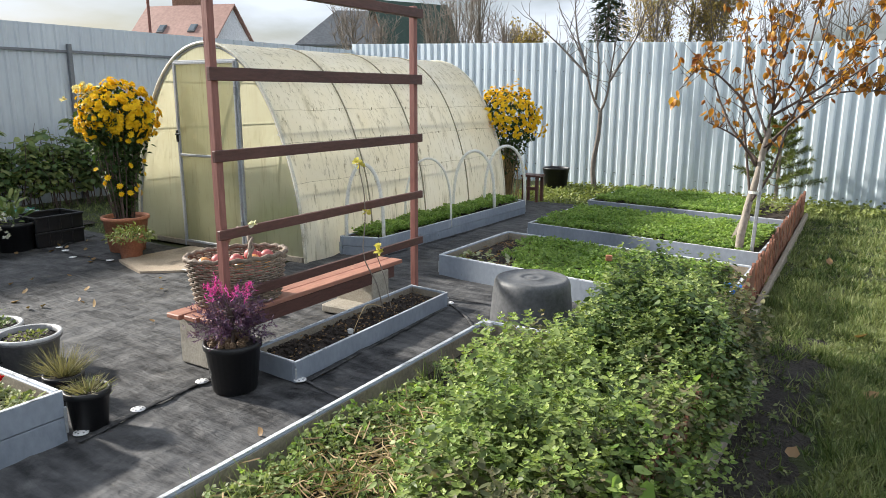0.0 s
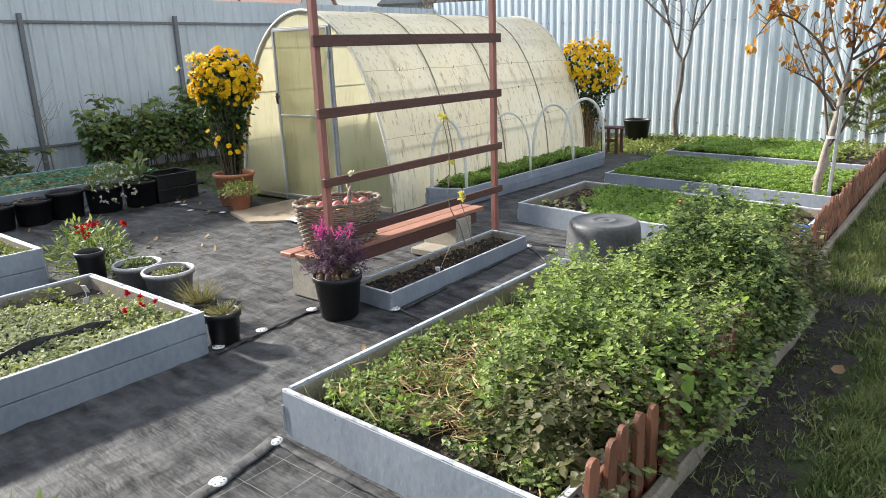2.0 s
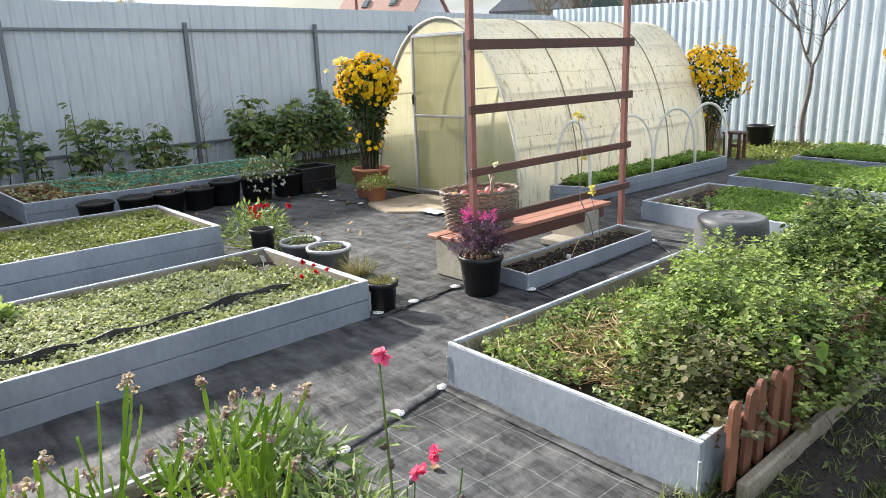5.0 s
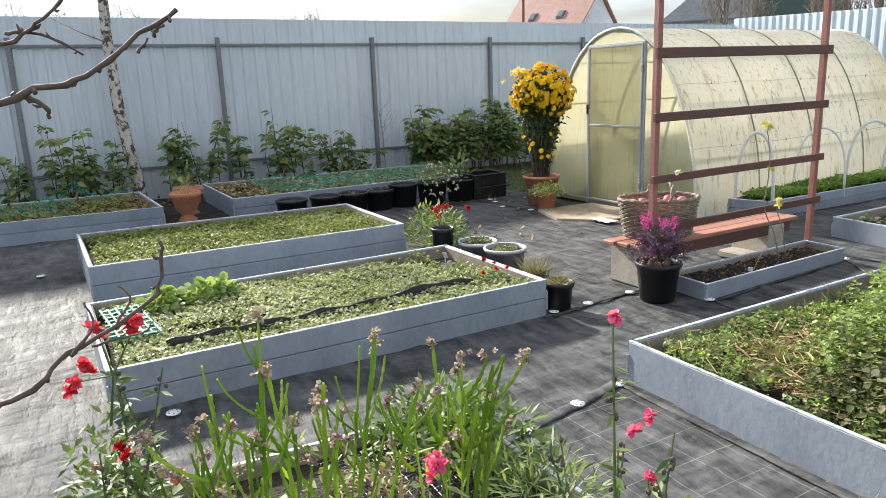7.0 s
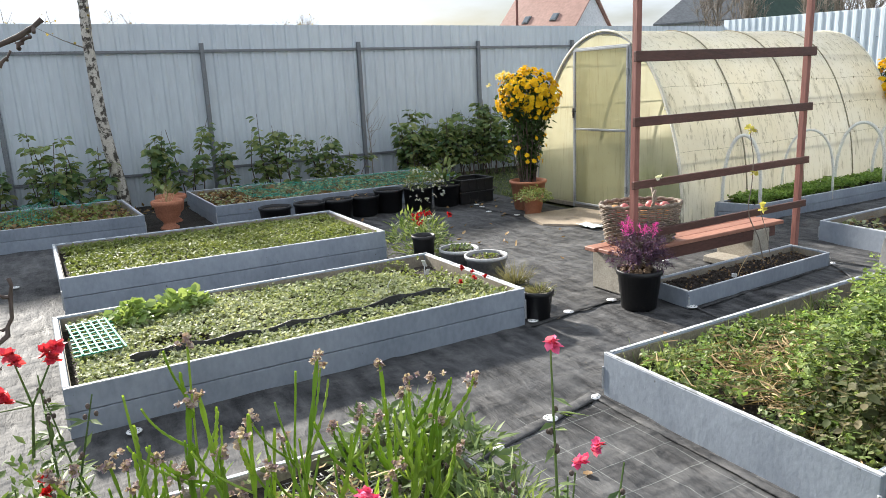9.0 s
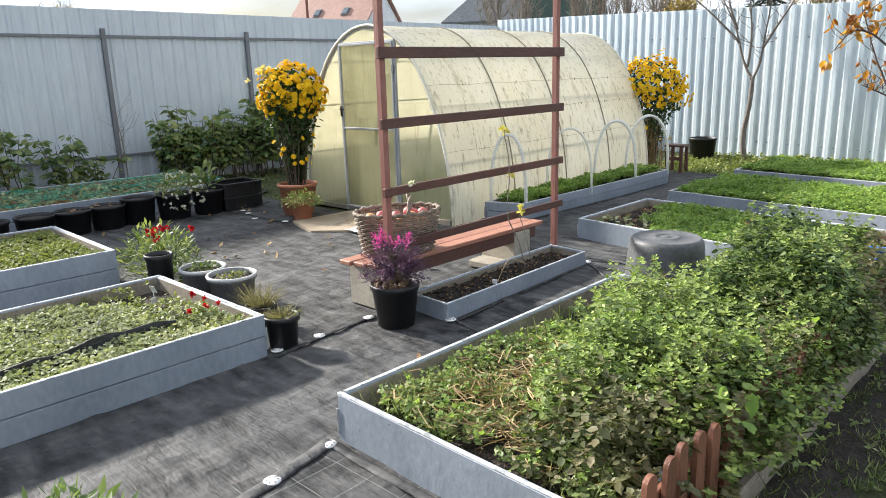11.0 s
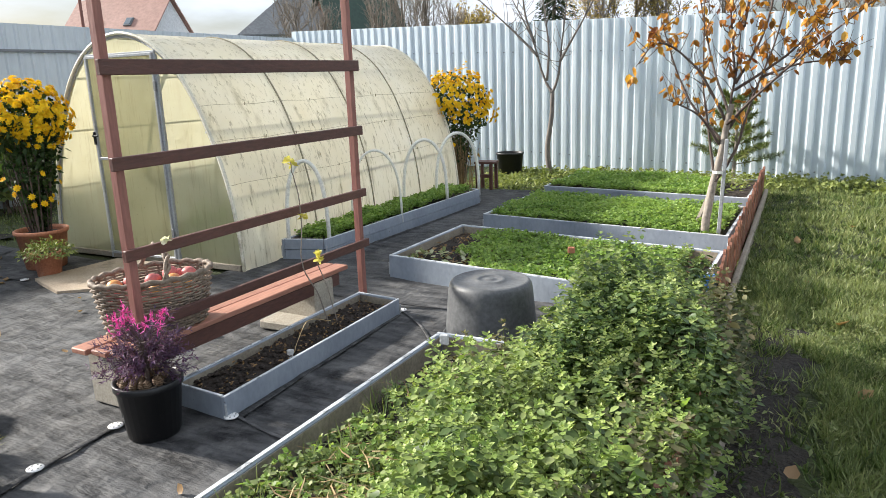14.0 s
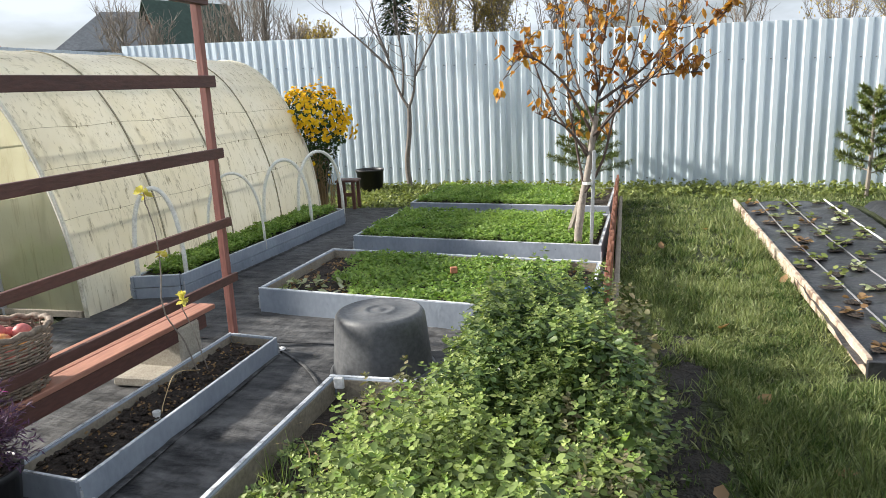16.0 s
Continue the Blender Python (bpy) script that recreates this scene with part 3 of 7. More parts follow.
# ---- raised beds ----
def raised_bed(name, corners, top, label, soil_at, planks=2, thick=0.032, base=-0.01, mat=None, soil=None):
    """Corners in turn, seen from above; boards stand on the ground."""
    cx, cy = sum(p[0] for p in corners) / len(corners), sum(p[1] for p in corners) / len(corners)
    bed = thing(name, (cx, cy, 0), label, "garden bed", "raised garden beds")
    n = len(corners)
    for i in range(n):
        a, b = Vector((*corners[i], 0)), Vector((*corners[(i + 1) % n], 0))
        d = (b - a).normalized()
        inward = Vector((-d.y, d.x, 0))
        if inward.dot(Vector((cx, cy, 0)) - a) < 0:
            inward.negate()
        e = 0.0 if i % 2 == 0 else -thick - 0.001
        a2, b2 = a - d * e + inward * thick / 2, b + d * e + inward * thick / 2
        h = (top - base) / planks
        for j in range(planks):
            z = base + h * (j + 0.5)
            jig = inward * RNG.uniform(-0.003, 0.003)
            hh = h - 0.0015 if j < planks - 1 else h - 0.006
            make("board", beam((a2 + jig).to_3d() + Vector((0, 0, z)), (b2 + jig).to_3d() + Vector((0, 0, z)), thick, hh, 0.004), mat or PAINT, bed)
        # Added strip that carries the painted sunlight along the board's top.
        make("cap_edge", beam(a2 - inward * 0.004 + Vector((0, 0, top - 0.001)), b2 - inward * 0.004 + Vector((0, 0, top - 0.001)), thick - 0.012, 0.005, 0.001), SUNLIT_EDGE, bed, "worn top edge, whitened as if sunlit")
        shrink = d * (thick + 0.01)
        make("inner_board", beam(a + shrink + inward * (thick + 0.002) + Vector((0, 0, (top - 0.008 + base) / 2)), b - shrink + inward * (thick + 0.002) + Vector((0, 0, (top - 0.008 + base) / 2)), 0.004, top - 0.012 - base, 0.001), RAWWOOD, bed, "bare weathered inner face")
        # a strap at the corner
        make("corner_plate", box((a.x, a.y, base + (top - base) * 0.45), (0.012, 0.012, (top - base) * 0.5), math.atan2(d.y, d.x) + 0.78, 0.002), GALV, bed, "small steel corner plate")
    xs, ys = [p[0] for p in corners], [p[1] for p in corners]
    inset = []
    for p in corners:
        v = Vector((cx - p[0], cy - p[1]))
        inset.append((p[0] + math.copysign(thick * 1.0, v.x), p[1] + math.copysign(thick * 1.0, v.y)))
    if n == 4:
        nu, nv = max(4, int((max(xs) - min(xs)) / 0.06)), max(4, int((max(ys) - min(ys)) / 0.06))
        P0, P1, P2, P3 = [np.array(p) for p in inset]
        V = []
        for i in range(nu + 1):
            for j in range(nv + 1):
                s, t = i / nu, j / nv
                q = P0 * (1 - s) * (1 - t) + P1 * s * (1 - t) + P2 * s * t + P3 * (1 - s) * t
                V.append((q[0], q[1], soil_at + noise.noise(Vector((q[0] * 6, q[1] * 6, 0))) * 0.012 + noise.noise(Vector((q[0] * 19, q[1] * 19, 5))) * 0.006))
        F = np.array([[i * (nv + 1) + j, (i + 1) * (nv + 1) + j, (i + 1) * (nv + 1) + j + 1, i * (nv + 1) + j + 1] for i in range(nu) for j in range(nv)])
        make("soil", (np.array(V), F), soil or SOIL, bed, "dark crumbly soil")
    else:
        make("soil", (np.array([(p[0], p[1], soil_at) for p in inset]), [tuple(range(n))]), soil or SOIL, bed, "dark crumbly soil")
    return bed


def sk(x, y):
    """A point on a line that crosses x = -3.15 at y and runs aslant."""
    return (x, y + SKEW * (x + 3.15))


BED_M = [(-1.84, 1.26), (-0.5, 1.23), (-0.5, 3.66), (-1.86, 3.6)]
BED_1 = [sk(-3.16, 5.12), sk(-0.72, 5.12), sk(-0.72, 6.44), sk(-3.16, 6.44)]
BED_2 = [sk(-3.2, 7.0), sk(-0.76, 7.0), sk(-0.76, 8.5), sk(-3.2, 8.5)]
BED_3 = [sk(-3.28, 9.02), sk(-0.8, 9.02), sk(-0.8, 10.5), sk(-3.28, 10.5)]
BED_A = [(-2.93, -1.05), (-2.93, 1.6), (-4.24, 1.6), (-4.24, -1.05)]
BED_B = [(-5.1, -0.97), (-5.05, 1.63), (-6.48, 1.66), (-6.6, -0.97)]
BED_C = [(-8.0, 0.8), (-7.95, 4.3), (-9.45, 4.3), (-9.75, 0.8)]
BED_D = [(-8.2, -3.2), (-7.98, 0.0), (-9.6, -0.05), (-9.7, -3.2)]
BED_E = [(-4.03, 5.42), (-3.98, 8.56), (-4.5, 8.6), (-4.44, 5.28)]
PLANTER = [(-2.52, 2.66), (-2.57, 4.33), (-2.93, 4.36), (-2.9, 2.68)]
raised_bed("raised_bed", BED_M, 0.23, "grey painted plank bed, overgrown with mint and weeds", 0.12, planks=1)
raised_bed("raised_bed", BED_1, 0.19, "grey painted plank bed, half bare, half sown", 0.11, planks=1)
raised_bed("raised_bed", BED_2, 0.19, "grey painted plank bed full of seedlings", 0.13, planks=1)
raised_bed("raised_bed", BED_3, 0.19, "grey painted plank bed full of seedlings by the far fence", 0.13, planks=1)
raised_bed("raised_bed", BED_A, 0.245, "grey painted plank bed with pale ground cover", 0.15)
raised_bed("raised_bed", BED_B, 0.29, "tall grey painted plank bed with dull green cover", 0.2)
raised_bed("raised_bed", BED_C, 0.25, "grey plank bed under green net beside black pots", 0.16)
raised_bed("raised_bed", BED_D, 0.25, "grey plank bed with bunched green net", 0.16)
raised_bed("raised_bed", BED_E, 0.19, "long low grey bed beside the greenhouse", 0.12)
raised_bed("planter_box", PLANTER, 0.12, "long grey plank planter with bare soil", 0.065, planks=1, thick=0.025)

# flower bed close to the walker
FLOWER = [(-1.98, -2.6), (-1.86, 0.24), (-0.35, 0.3), (-0.35, -2.6)]
raised_bed("flower_border", FLOWER, 0.15, "low plank-edged border of late flowers", 0.09, planks=1, mat=RAWWOOD)


# ---- greenhouse ----
GX, GY0, GY1, GYAW = -5.66, 4.77, 9.05, radians(1.5)
HALF = [(1.2, 0.0), (1.18, 0.3), (1.13, 0.65), (1.05, 0.95), (0.95, 1.22), (0.83, 1.47), (0.66, 1.72), (0.46, 1.9), (0.24, 2.01), (0.0, 2.05)]
ARCH = [(x, z) for x, z in HALF] + [(-x, z) for x, z in reversed(HALF[:-1])]


def smooth_arch(grow=0.0, n=5):
    """A finer arch through the profile."""
    pts = np.array(ARCH)
    out = []
    for i in range(len(pts) - 1):
        p0, p1, p2, p3 = pts[max(0, i - 1)], pts[i], pts[i + 1], pts[min(len(pts) - 1, i + 2)]
        for k in range(n):
            t = k / n
            out.append(0.5 * ((2 * p1) + (-p0 + p2) * t + (2 * p0 - 5 * p1 + 4 * p2 - p3) * t * t + (-p0 + 3 * p1 - 3 * p2 + p3) * t ** 3))
    out.append(pts[-1])
    out = np.array(out)
    c = np.array([0, 0.9])
    d = out - c
    return out + d / (np.linalg.norm(d, axis=1)[:, None] + 1e-9) * grow


def gh(V):
    V = np.asarray(V, float).copy()
    return turn(V + np.array([GX, GY0, 0]), GYAW, (GX, GY0, 0))


GLEN = GY1 - GY0
greenhouse = thing("greenhouse", (GX, GY0, 0), "arched greenhouse of yellowed, streaked polycarbonate with white edges", "greenhouse")
arc = smooth_arch(0.012)
ys = np.linspace(0, GLEN, 45)
V = np.array([(x, y + 0.0, z) for y in ys for x, z in arc])
n = len(arc)
F = np.array([[i * n + k, i * n + k + 1, (i + 1) * n + k + 1, (i + 1) * n + k] for i in range(len(ys) - 1) for k in range(n - 1)])
make("cover", (gh(V), F), POLY, greenhouse, "yellowed polycarbonate roof sheet, streaked with dirt", smooth=True)
arc_in = smooth_arch(-0.012)
for i in range(5):
    yy = 0.01 + i * (GLEN - 0.02) / 4
    make("arch", (lambda g: (gh(g[0]), g[1]))(tube([(x, yy, z) for x, z in arc_in], 0.016, 6)), GALV, greenhouse)
for i in range(1, 4):
    yy = i * GLEN / 4
    make("joint_strip", (lambda g: (gh(g[0]), g[1]))(tube([(x, yy, z) for x, z in smooth_arch(0.015)], 0.009, 5)), GRIME, greenhouse, "grimy joint strip")
for yy in (-0.008, GLEN + 0.008):
    make("edge_trim", (lambda g: (gh(g[0]), g[1]))(tube([(x, yy, z) for x, z in smooth_arch(0.013)], 0.016, 8)), TRIM, greenhouse, "cream edge strip")
for i in (2, 4, 6, 9, 12, 14, 16):
    x, z = ARCH[i]
    make("purlin", (lambda g: (gh(g[0]), g[1]))(tube([(x * 0.975, 0, z * 0.985), (x * 0.975, GLEN, z * 0.985)], 0.011, 6)), GALV, greenhouse)


def end_wall(y, holes):
    """The end sheet, cut round the door."""
    pts = smooth_arch(0.0)
    zs = np.linspace(0, 2.03, 30)
    xs_right = np.interp(zs, pts[: len(pts) // 2 + 1, 1], pts[: len(pts) // 2 + 1, 0])
    V, F = [], []
    for z, w in zip(zs, xs_right):
        V += [(-w, y, z), (-0.43, y, z) if w > 0.43 else (-w * 0.5, y, z), (0.43, y, z) if w > 0.43 else (w * 0.5, y, z), (w, y, z)]
    for i in range(len(zs) - 1):
        for c in range(3):
            if c == 1 and holes and zs[i + 1] < 1.9:
                continue
            F.append((i * 4 + c, i * 4 + c + 1, (i + 1) * 4 + c + 1, (i + 1) * 4 + c))
    return gh(V), F


make("end_sheet", end_wall(0.0, True), POLY_SHADED, greenhouse, "greenish see-through end sheet, colour darkened for shade")
make("end_sheet", end_wall(GLEN, False), POLY_SHADED, greenhouse)


def ghpart(name, geo, mat, parent, label=""):
    return make(name, (gh(geo[0]), geo[1]), mat, parent, label)


for x in (-0.445, 0.445):
    ghpart("door_post", beam((x, -0.012, 0.0), (x, -0.012, 1.87), 0.028, 0.028), GALV, greenhouse)
ghpart("lintel", beam((-0.445, -0.012, 1.885), (0.445, -0.012, 1.885), 0.024, 0.028), GALV, greenhouse)
ghpart("sill", beam((-1.18, -0.01, 0.03), (1.18, -0.01, 0.03), 0.03, 0.05), RAWWOOD, greenhouse)
for px, pz in ((1.12, 0.75), (1.0, 1.12), (0.86, 1.42)):
    wire = [(px + 0.018 + 0.002 * math.sin(k * 2.1), GLEN * k / 24, pz + 0.006 * math.sin(k * 1.3)) for k in range(25)]
    ghpart("tension_wire", tube(wire, 0.0016, 4), GRIME, greenhouse, "thin rusty wire along the sheet")
    for k in range(1, 8):
        yy = GLEN * k / 8 + 0.12 * math.sin(k * 5 + px * 9)
        ghpart("clip", box((px + 0.02, yy, pz), (0.008, 0.008, 0.03)), GRIME, greenhouse)
gdoor = ghpart("door", (np.array([(-0.42, -0.016, 0.06), (0.42, -0.016, 0.06), (0.42, -0.016, 1.87), (-0.42, -0.016, 1.87), (-0.42, -0.008, 0.06), (0.42, -0.008, 0.06), (0.42, -0.008, 1.87), (-0.42, -0.008, 1.87)]), [(0, 1, 2, 3), (5, 4, 7, 6), (3, 2, 6, 7), (1, 0, 4, 5)]), POLY_SHADED, greenhouse, "closed polycarbonate door")
for a, b in (((-0.42, -0.03, 0.05), (-0.42, -0.03, 1.88)), ((0.42, -0.03, 0.05), (0.42, -0.03, 1.88)), ((-0.42, -0.03, 1.87), (0.42, -0.03, 1.87)), ((-0.42, -0.03, 0.06), (0.42, -0.03, 0.06)), ((-0.42, -0.03, 0.96), (0.42, -0.03, 0.96))):
    ghpart("door_frame", beam(a, b, 0.022, 0.024), GALV, gdoor)
ghpart("handle", join([box((-0.425, -0.05, 1.15), (0.03, 0.012, 0.12)), box((-0.405, -0.06, 1.17), (0.07, 0.014, 0.016))]), BLACKPLASTIC, gdoor, "black latch handle")
for z in (0.3, 1.6):
    ghpart("hinge", box((0.437, -0.046, z), (0.03, 0.012, 0.08)), POSTGREY, gdoor)
# dirt floor inside
tagged(make("ground_inside", (gh([(-1.15, 0.03, 0.0), (1.15, 0.03, 0.0), (1.15, GLEN - 0.03, 0.0), (-1.15, GLEN - 0.03, 0.0)]), [(0, 1, 2, 3)]), SOIL), "bare soil inside the greenhouse", "soil", kind="structure")

# ---- trellis, bench ----
trellis = thing("trellis", (-2.95, 3.5, 0), "tall brown wooden trellis of two posts and five rails", "trellis")
for py, lean in ((2.575, 0.0), (4.445, 0.0)):
    make("post", beam((-2.955, py, 0.0), (-2.955, py + lean, 2.2), 0.045, 0.045), REDPOST, trellis, "red-brown square post")
for z, h in ((1.675, 0.07), (1.245, 0.062), (0.815, 0.055), (0.455, 0.055)):
    make("rail", beam((-2.915, 2.52, z - 0.004), (-2.915, 4.49, z + 0.004), 0.025, h), BROWN, trellis)
make("top_rail", beam((-2.925, 2.45, 2.15), (-2.925, 4.5, 2.15), 0.05, 0.065), BROWN, trellis)

bench = thing("bench", (-3.14, 3.36, 0), "low bench of red-brown boards on concrete blocks", "bench")
for i, x in enumerate((-3.26, -3.135, -3.02)):
    make("seat_board", beam((x, 2.44 + 0.02 * i, 0.315), (x - 0.0, 4.28 + 0.01 * i, 0.315), 0.112, 0.03, 0.005), BENCHW, bench)
make("apron", beam((-2.985, 2.62, 0.255), (-2.985, 4.2, 0.255), 0.03, 0.085), BROWN, bench)
for y0 in (2.62, 4.02):
    make("support_block", box((-3.14, y0, 0.147), (0.36, 0.2, 0.295), 0, 0.012), CONCRETE, bench, "rough concrete block")
make("footing_slab", box((-3.14, 3.95, 0.03), (0.34, 0.42, 0.06), 0.05, 0.01), CONCRETE, bench, "flat concrete slab")

# ---- picket fences ----
def picket_shape(w, h, t):
    pts = [(-w / 2, 0), (w / 2, 0), (w / 2, h - w * 0.45)]
    for i in range(1, 8):
        a = math.pi * i / 8
        pts.append((w / 2 * math.cos(a), h - w * 0.45 + w * 0.45 * math.sin(a)))
    pts.append((-w / 2, h - w * 0.45))
    n = len(pts)
    V = [(-t / 2, p, z) for p, z in pts] + [(t / 2, p, z) for p, z in pts]
    F = [tuple(range(n - 1, -1, -1)), tuple(range(n, 2 * n))] + [(i, (i + 1) % n, n + (i + 1) % n, n + i) for i in range(n)]
    return np.array(V), F


def picket_fence(x0, y0, x1, y1, count, height, label):
    f = thing("picket_fence", (x0, y0, 0), label, "fence", "low picket fences")
    me = None
    for i in range(count):
        s = i / (count - 1)
        px, py = x0 + (x1 - x0) * s, y0 + (y1 - y0) * s
        if me is None:
            V, F = picket_shape(0.062, height, 0.018)
            ob = make("picket", (V + np.array([x0, y0, 0]), F), PICKET, f)
            me = ob.data
        else:
            ob = new("picket", me)
            ob.parent = f
        ob.location = (px - x0, py - y0, 0.03 + RNG.uniform(-0.012, 0.012))
        ob.rotation_euler = (RNG.uniform(-0.05, 0.05), RNG.uniform(-0.04, 0.04), RNG.uniform(-0.05, 0.05))
    for z in (height * 0.3, height * 0.75):
        make("rail", beam((x0 - 0.022, y0, z), (x1 - 0.022, y1, z), 0.02, 0.035), PICKET, f)
    # Kerb in the darker wood colour, which stands in for the shade on it.
    make("kerb", beam((x0 + 0.045, y0, 0.01), (x1 + 0.045, y1, 0.01), 0.045, 0.12, 0.01), RAWWOOD, f, "kerb coloured darker and browner, as if shaded")
    return f


picket_fence(-0.44, 1.34, -0.42, 4.0, 24, 0.34, "low brown picket fence half hidden by mint")
picket_fence(-0.62, 5.16, -0.78, 10.3, 46, 0.33, "low red-brown picket fence beside the lawn")

# ---- crops in the beds ----
def in_quad(c, n, margin=0.03):
    P = [np.array(p, float) for p in c]
    s, t = RNG.uniform(margin, 1 - margin, n), RNG.uniform(margin, 1 - margin, n)
    q = (P[0][None] * ((1 - s) * (1 - t))[:, None] + P[1][None] * (s * (1 - t))[:, None] + P[2][None] * (s * t)[:, None] + P[3][None] * ((1 - s) * t)[:, None])
    return q, s, t


def field(v, f, seed=0.0):
    return np.array([noise.noise(Vector((a * f, b * f, seed))) for a, b in v])


def carpet(name, corners, z0, z1, n, size, mat, label, keep=None, category="seedlings", clump=5):
    """Seedlings: little tufts of leaves over a bed."""
    q, s, t = in_quad(corners, n)
    if keep is not None:
        k = keep(q, s, t)
        q = q[k]
    m = len(q)
    mound = field(q, 3.0, 2.0) * 0.5 + 0.5
    z = z0 + (z1 - z0) * (0.35 + 0.65 * np.clip(mound + RNG.uniform(-0.35, 0.35, m), 0, 1))
    P = np.repeat(np.column_stack([q, z]), clump, 0)
    D = scatter_dirs(m * clump, 0.35)
    D[:, 2] = np.abs(D[:, 2]) * 0.8 - 0.05
    D = unit(D)
    L = size * RNG.uniform(0.6, 1.25, len(P))
    g = leaves(P + RNG.normal(size=P.shape) * size * 0.2, D, L, L * 0.7, 0.12, 0.25)
    return tagged(make(name, g, mat), label, category, kind="stuff")


carpet("mustard_seedlings", BED_1, 0.12, 0.205, 5200, 0.032, SPROUT, "dense bright green seedlings in a bed", lambda q, s, t: (s > 0.17 + 0.1 * field(q, 3) + 0.12 * (t < 0.3)) & (s < 0.9))
carpet("cabbage_seedlings", BED_1, 0.12, 0.16, 260, 0.06, SPROUTPALE, "pale grey-green low plants at a bed's bare end", lambda q, s, t: (s < 0.3) & (t < 0.3))
carpet("bed_litter", BED_1, 0.115, 0.135, 500, 0.04, DRYLEAF, "withered brown leaves on bare soil", lambda q, s, t: (s < 0.3) | (s > 0.86), "leaf litter", 2)
carpet("mustard_seedlings", BED_2, 0.13, 0.24, 6200, 0.034, SPROUT, "dense bright green seedlings filling a bed")
carpet("mustard_seedlings", BED_3, 0.13, 0.24, 5200, 0.036, SPROUT, "dense bright green seedlings by the far fence", lambda q, s, t: s < 0.82)
carpet("withered_herbs", BED_3, 0.13, 0.3, 420, 0.06, SPROUTDULL, "yellowing herbs at the end of a bed", lambda q, s, t: s > 0.8)
carpet("mustard_seedlings", [(-4.06, 5.46), (-4.02, 8.53), (-4.47, 8.55), (-4.41, 5.34)], 0.13, 0.26, 4200, 0.034, SPROUT, "bright green seedlings beside the greenhouse")
carpet("ground_cover", BED_A, 0.15, 0.225, 7800, 0.026, SPROUTPALE, "pale variegated ground cover", lambda q, s, t: (field(q, 2.2, 7) > -0.28) & ((s < 0.86) | (t < 0.45)), "ground cover plants")
carpet("ground_cover", BED_A, 0.15, 0.22, 1600, 0.024, SPROUTDULL, "dull green ground cover", lambda q, s, t: field(q, 2.2, 7) < 0.0, "ground cover plants")
carpet("stonecrop", BED_A, 0.15, 0.24, 500, 0.035, SPROUTDULL, "mixed small herbs at the corner of a bed", lambda q, s, t: s > 0.84, "herbs")
carpet("ground_cover", BED_B, 0.2, 0.275, 7200, 0.028, SPROUTDULL, "dull green ground cover in a tall bed", None, "ground cover plants")
carpet("bed_litter", BED_C, 0.165, 0.21, 1500, 0.07, DRYLEAF, "fallen leaves under a net", None, "leaf litter", 2)
carpet("strawberry_plants", BED_C, 0.17, 0.24, 420, 0.06, SPROUTPALE, "pale strawberry leaves under a net", None, "strawberries", 4)
carpet("bed_litter", BED_D, 0.165, 0.2, 900, 0.07, DRYLEAF, "fallen leaves on a bed", None, "leaf litter", 2)
carpet("strawberry_plants", BED_D, 0.17, 0.25, 420, 0.06, SPROUTDULL, "sparse strawberry leaves in a bed", None, "strawberries", 4)
carpet("soil_litter", PLANTER, 0.07, 0.085, 160, 0.022, DRYLEAF, "crumbs and dry bits on planter soil", None, "leaf litter", 2)


def clods(name, corners, z, n, size, label):
    q, s, t = in_quad(corners, n, 0.06)
    G = [lathe((a, b, z), [(r * 0.3, -r * 0.3), (r, 0.1 * r), (r * 0.55, r * 0.6), (0.001, r * 0.75)], 6, 1, RNG.uniform(0.7, 1.2), RNG.uniform(0, 6)) for (a, b), r in zip(q, size * RNG.uniform(0.4, 1.2, n))]
    return tagged(make(name, join(G), SOIL), label, "soil", kind="stuff")


clods("soil_clods", PLANTER, 0.075, 420, 0.016, "lumps of dark soil in a planter")
clods("soil_clods", BED_1, 0.115, 160, 0.02, "lumps of dark soil")

# weeds and hay in the front bed
WEEDS = [(-1.8, 1.3), (-0.55, 1.28), (-0.55, 3.6), (-1.8, 3.55)]
carpet("weed_patch", WEEDS, 0.12, 0.22, 5200, 0.03, WEED, "chickweed and young weeds among hay", lambda q, s, t: (field(q, 4.5, 1) + 0.4 * field(q, 1.5, 6) > -0.12) & (t < 0.75), "weeds", 4)
carpet("weed_patch", WEEDS, 0.13, 0.24, 420, 0.033, SPROUT, "broad-leaved weeds", lambda q, s, t: t < 0.6, "weeds", 5)
n = 5200
q, s, t = in_quad(WEEDS, n)
near = np.exp(-((q[:, 0] + 1.32) ** 2 / 0.05 + (q[:, 1] - 1.85) ** 2 / 0.14)) + np.exp(-((q[:, 0] + 1.1) ** 2 / 0.03 + (q[:, 1] - 1.6) ** 2 / 0.03)) + 0.03
q = q[RNG.uniform(0, 1, n) < near]
P = np.column_stack([q, RNG.uniform(0.16, 0.25, len(q))])
a = RNG.uniform(0, 6.28, len(q))
Q = P + np.column_stack([np.cos(a), np.sin(a), RNG.uniform(-0.3, 0.35, len(q))]) * RNG.uniform(0.06, 0.16, len(q))[:, None]
n2 = 2600
q2, s2, t2 = in_quad(WEEDS, n2)
q2 = q2[(t2 < 0.72) & (field(q2, 3.0, 3) > -0.15)]
P2 = np.column_stack([q2, np.full(len(q2), 0.13)])
Q2 = P2 + np.column_stack([RNG.normal(size=(len(q2), 2)) * 0.05, RNG.uniform(0.06, 0.17, len(q2))])
tagged(make("grass_weeds", strands(P2, Q2, 0.005, 0.01), WEED), "thin bright grass among the weeds", "weeds", kind="stuff")
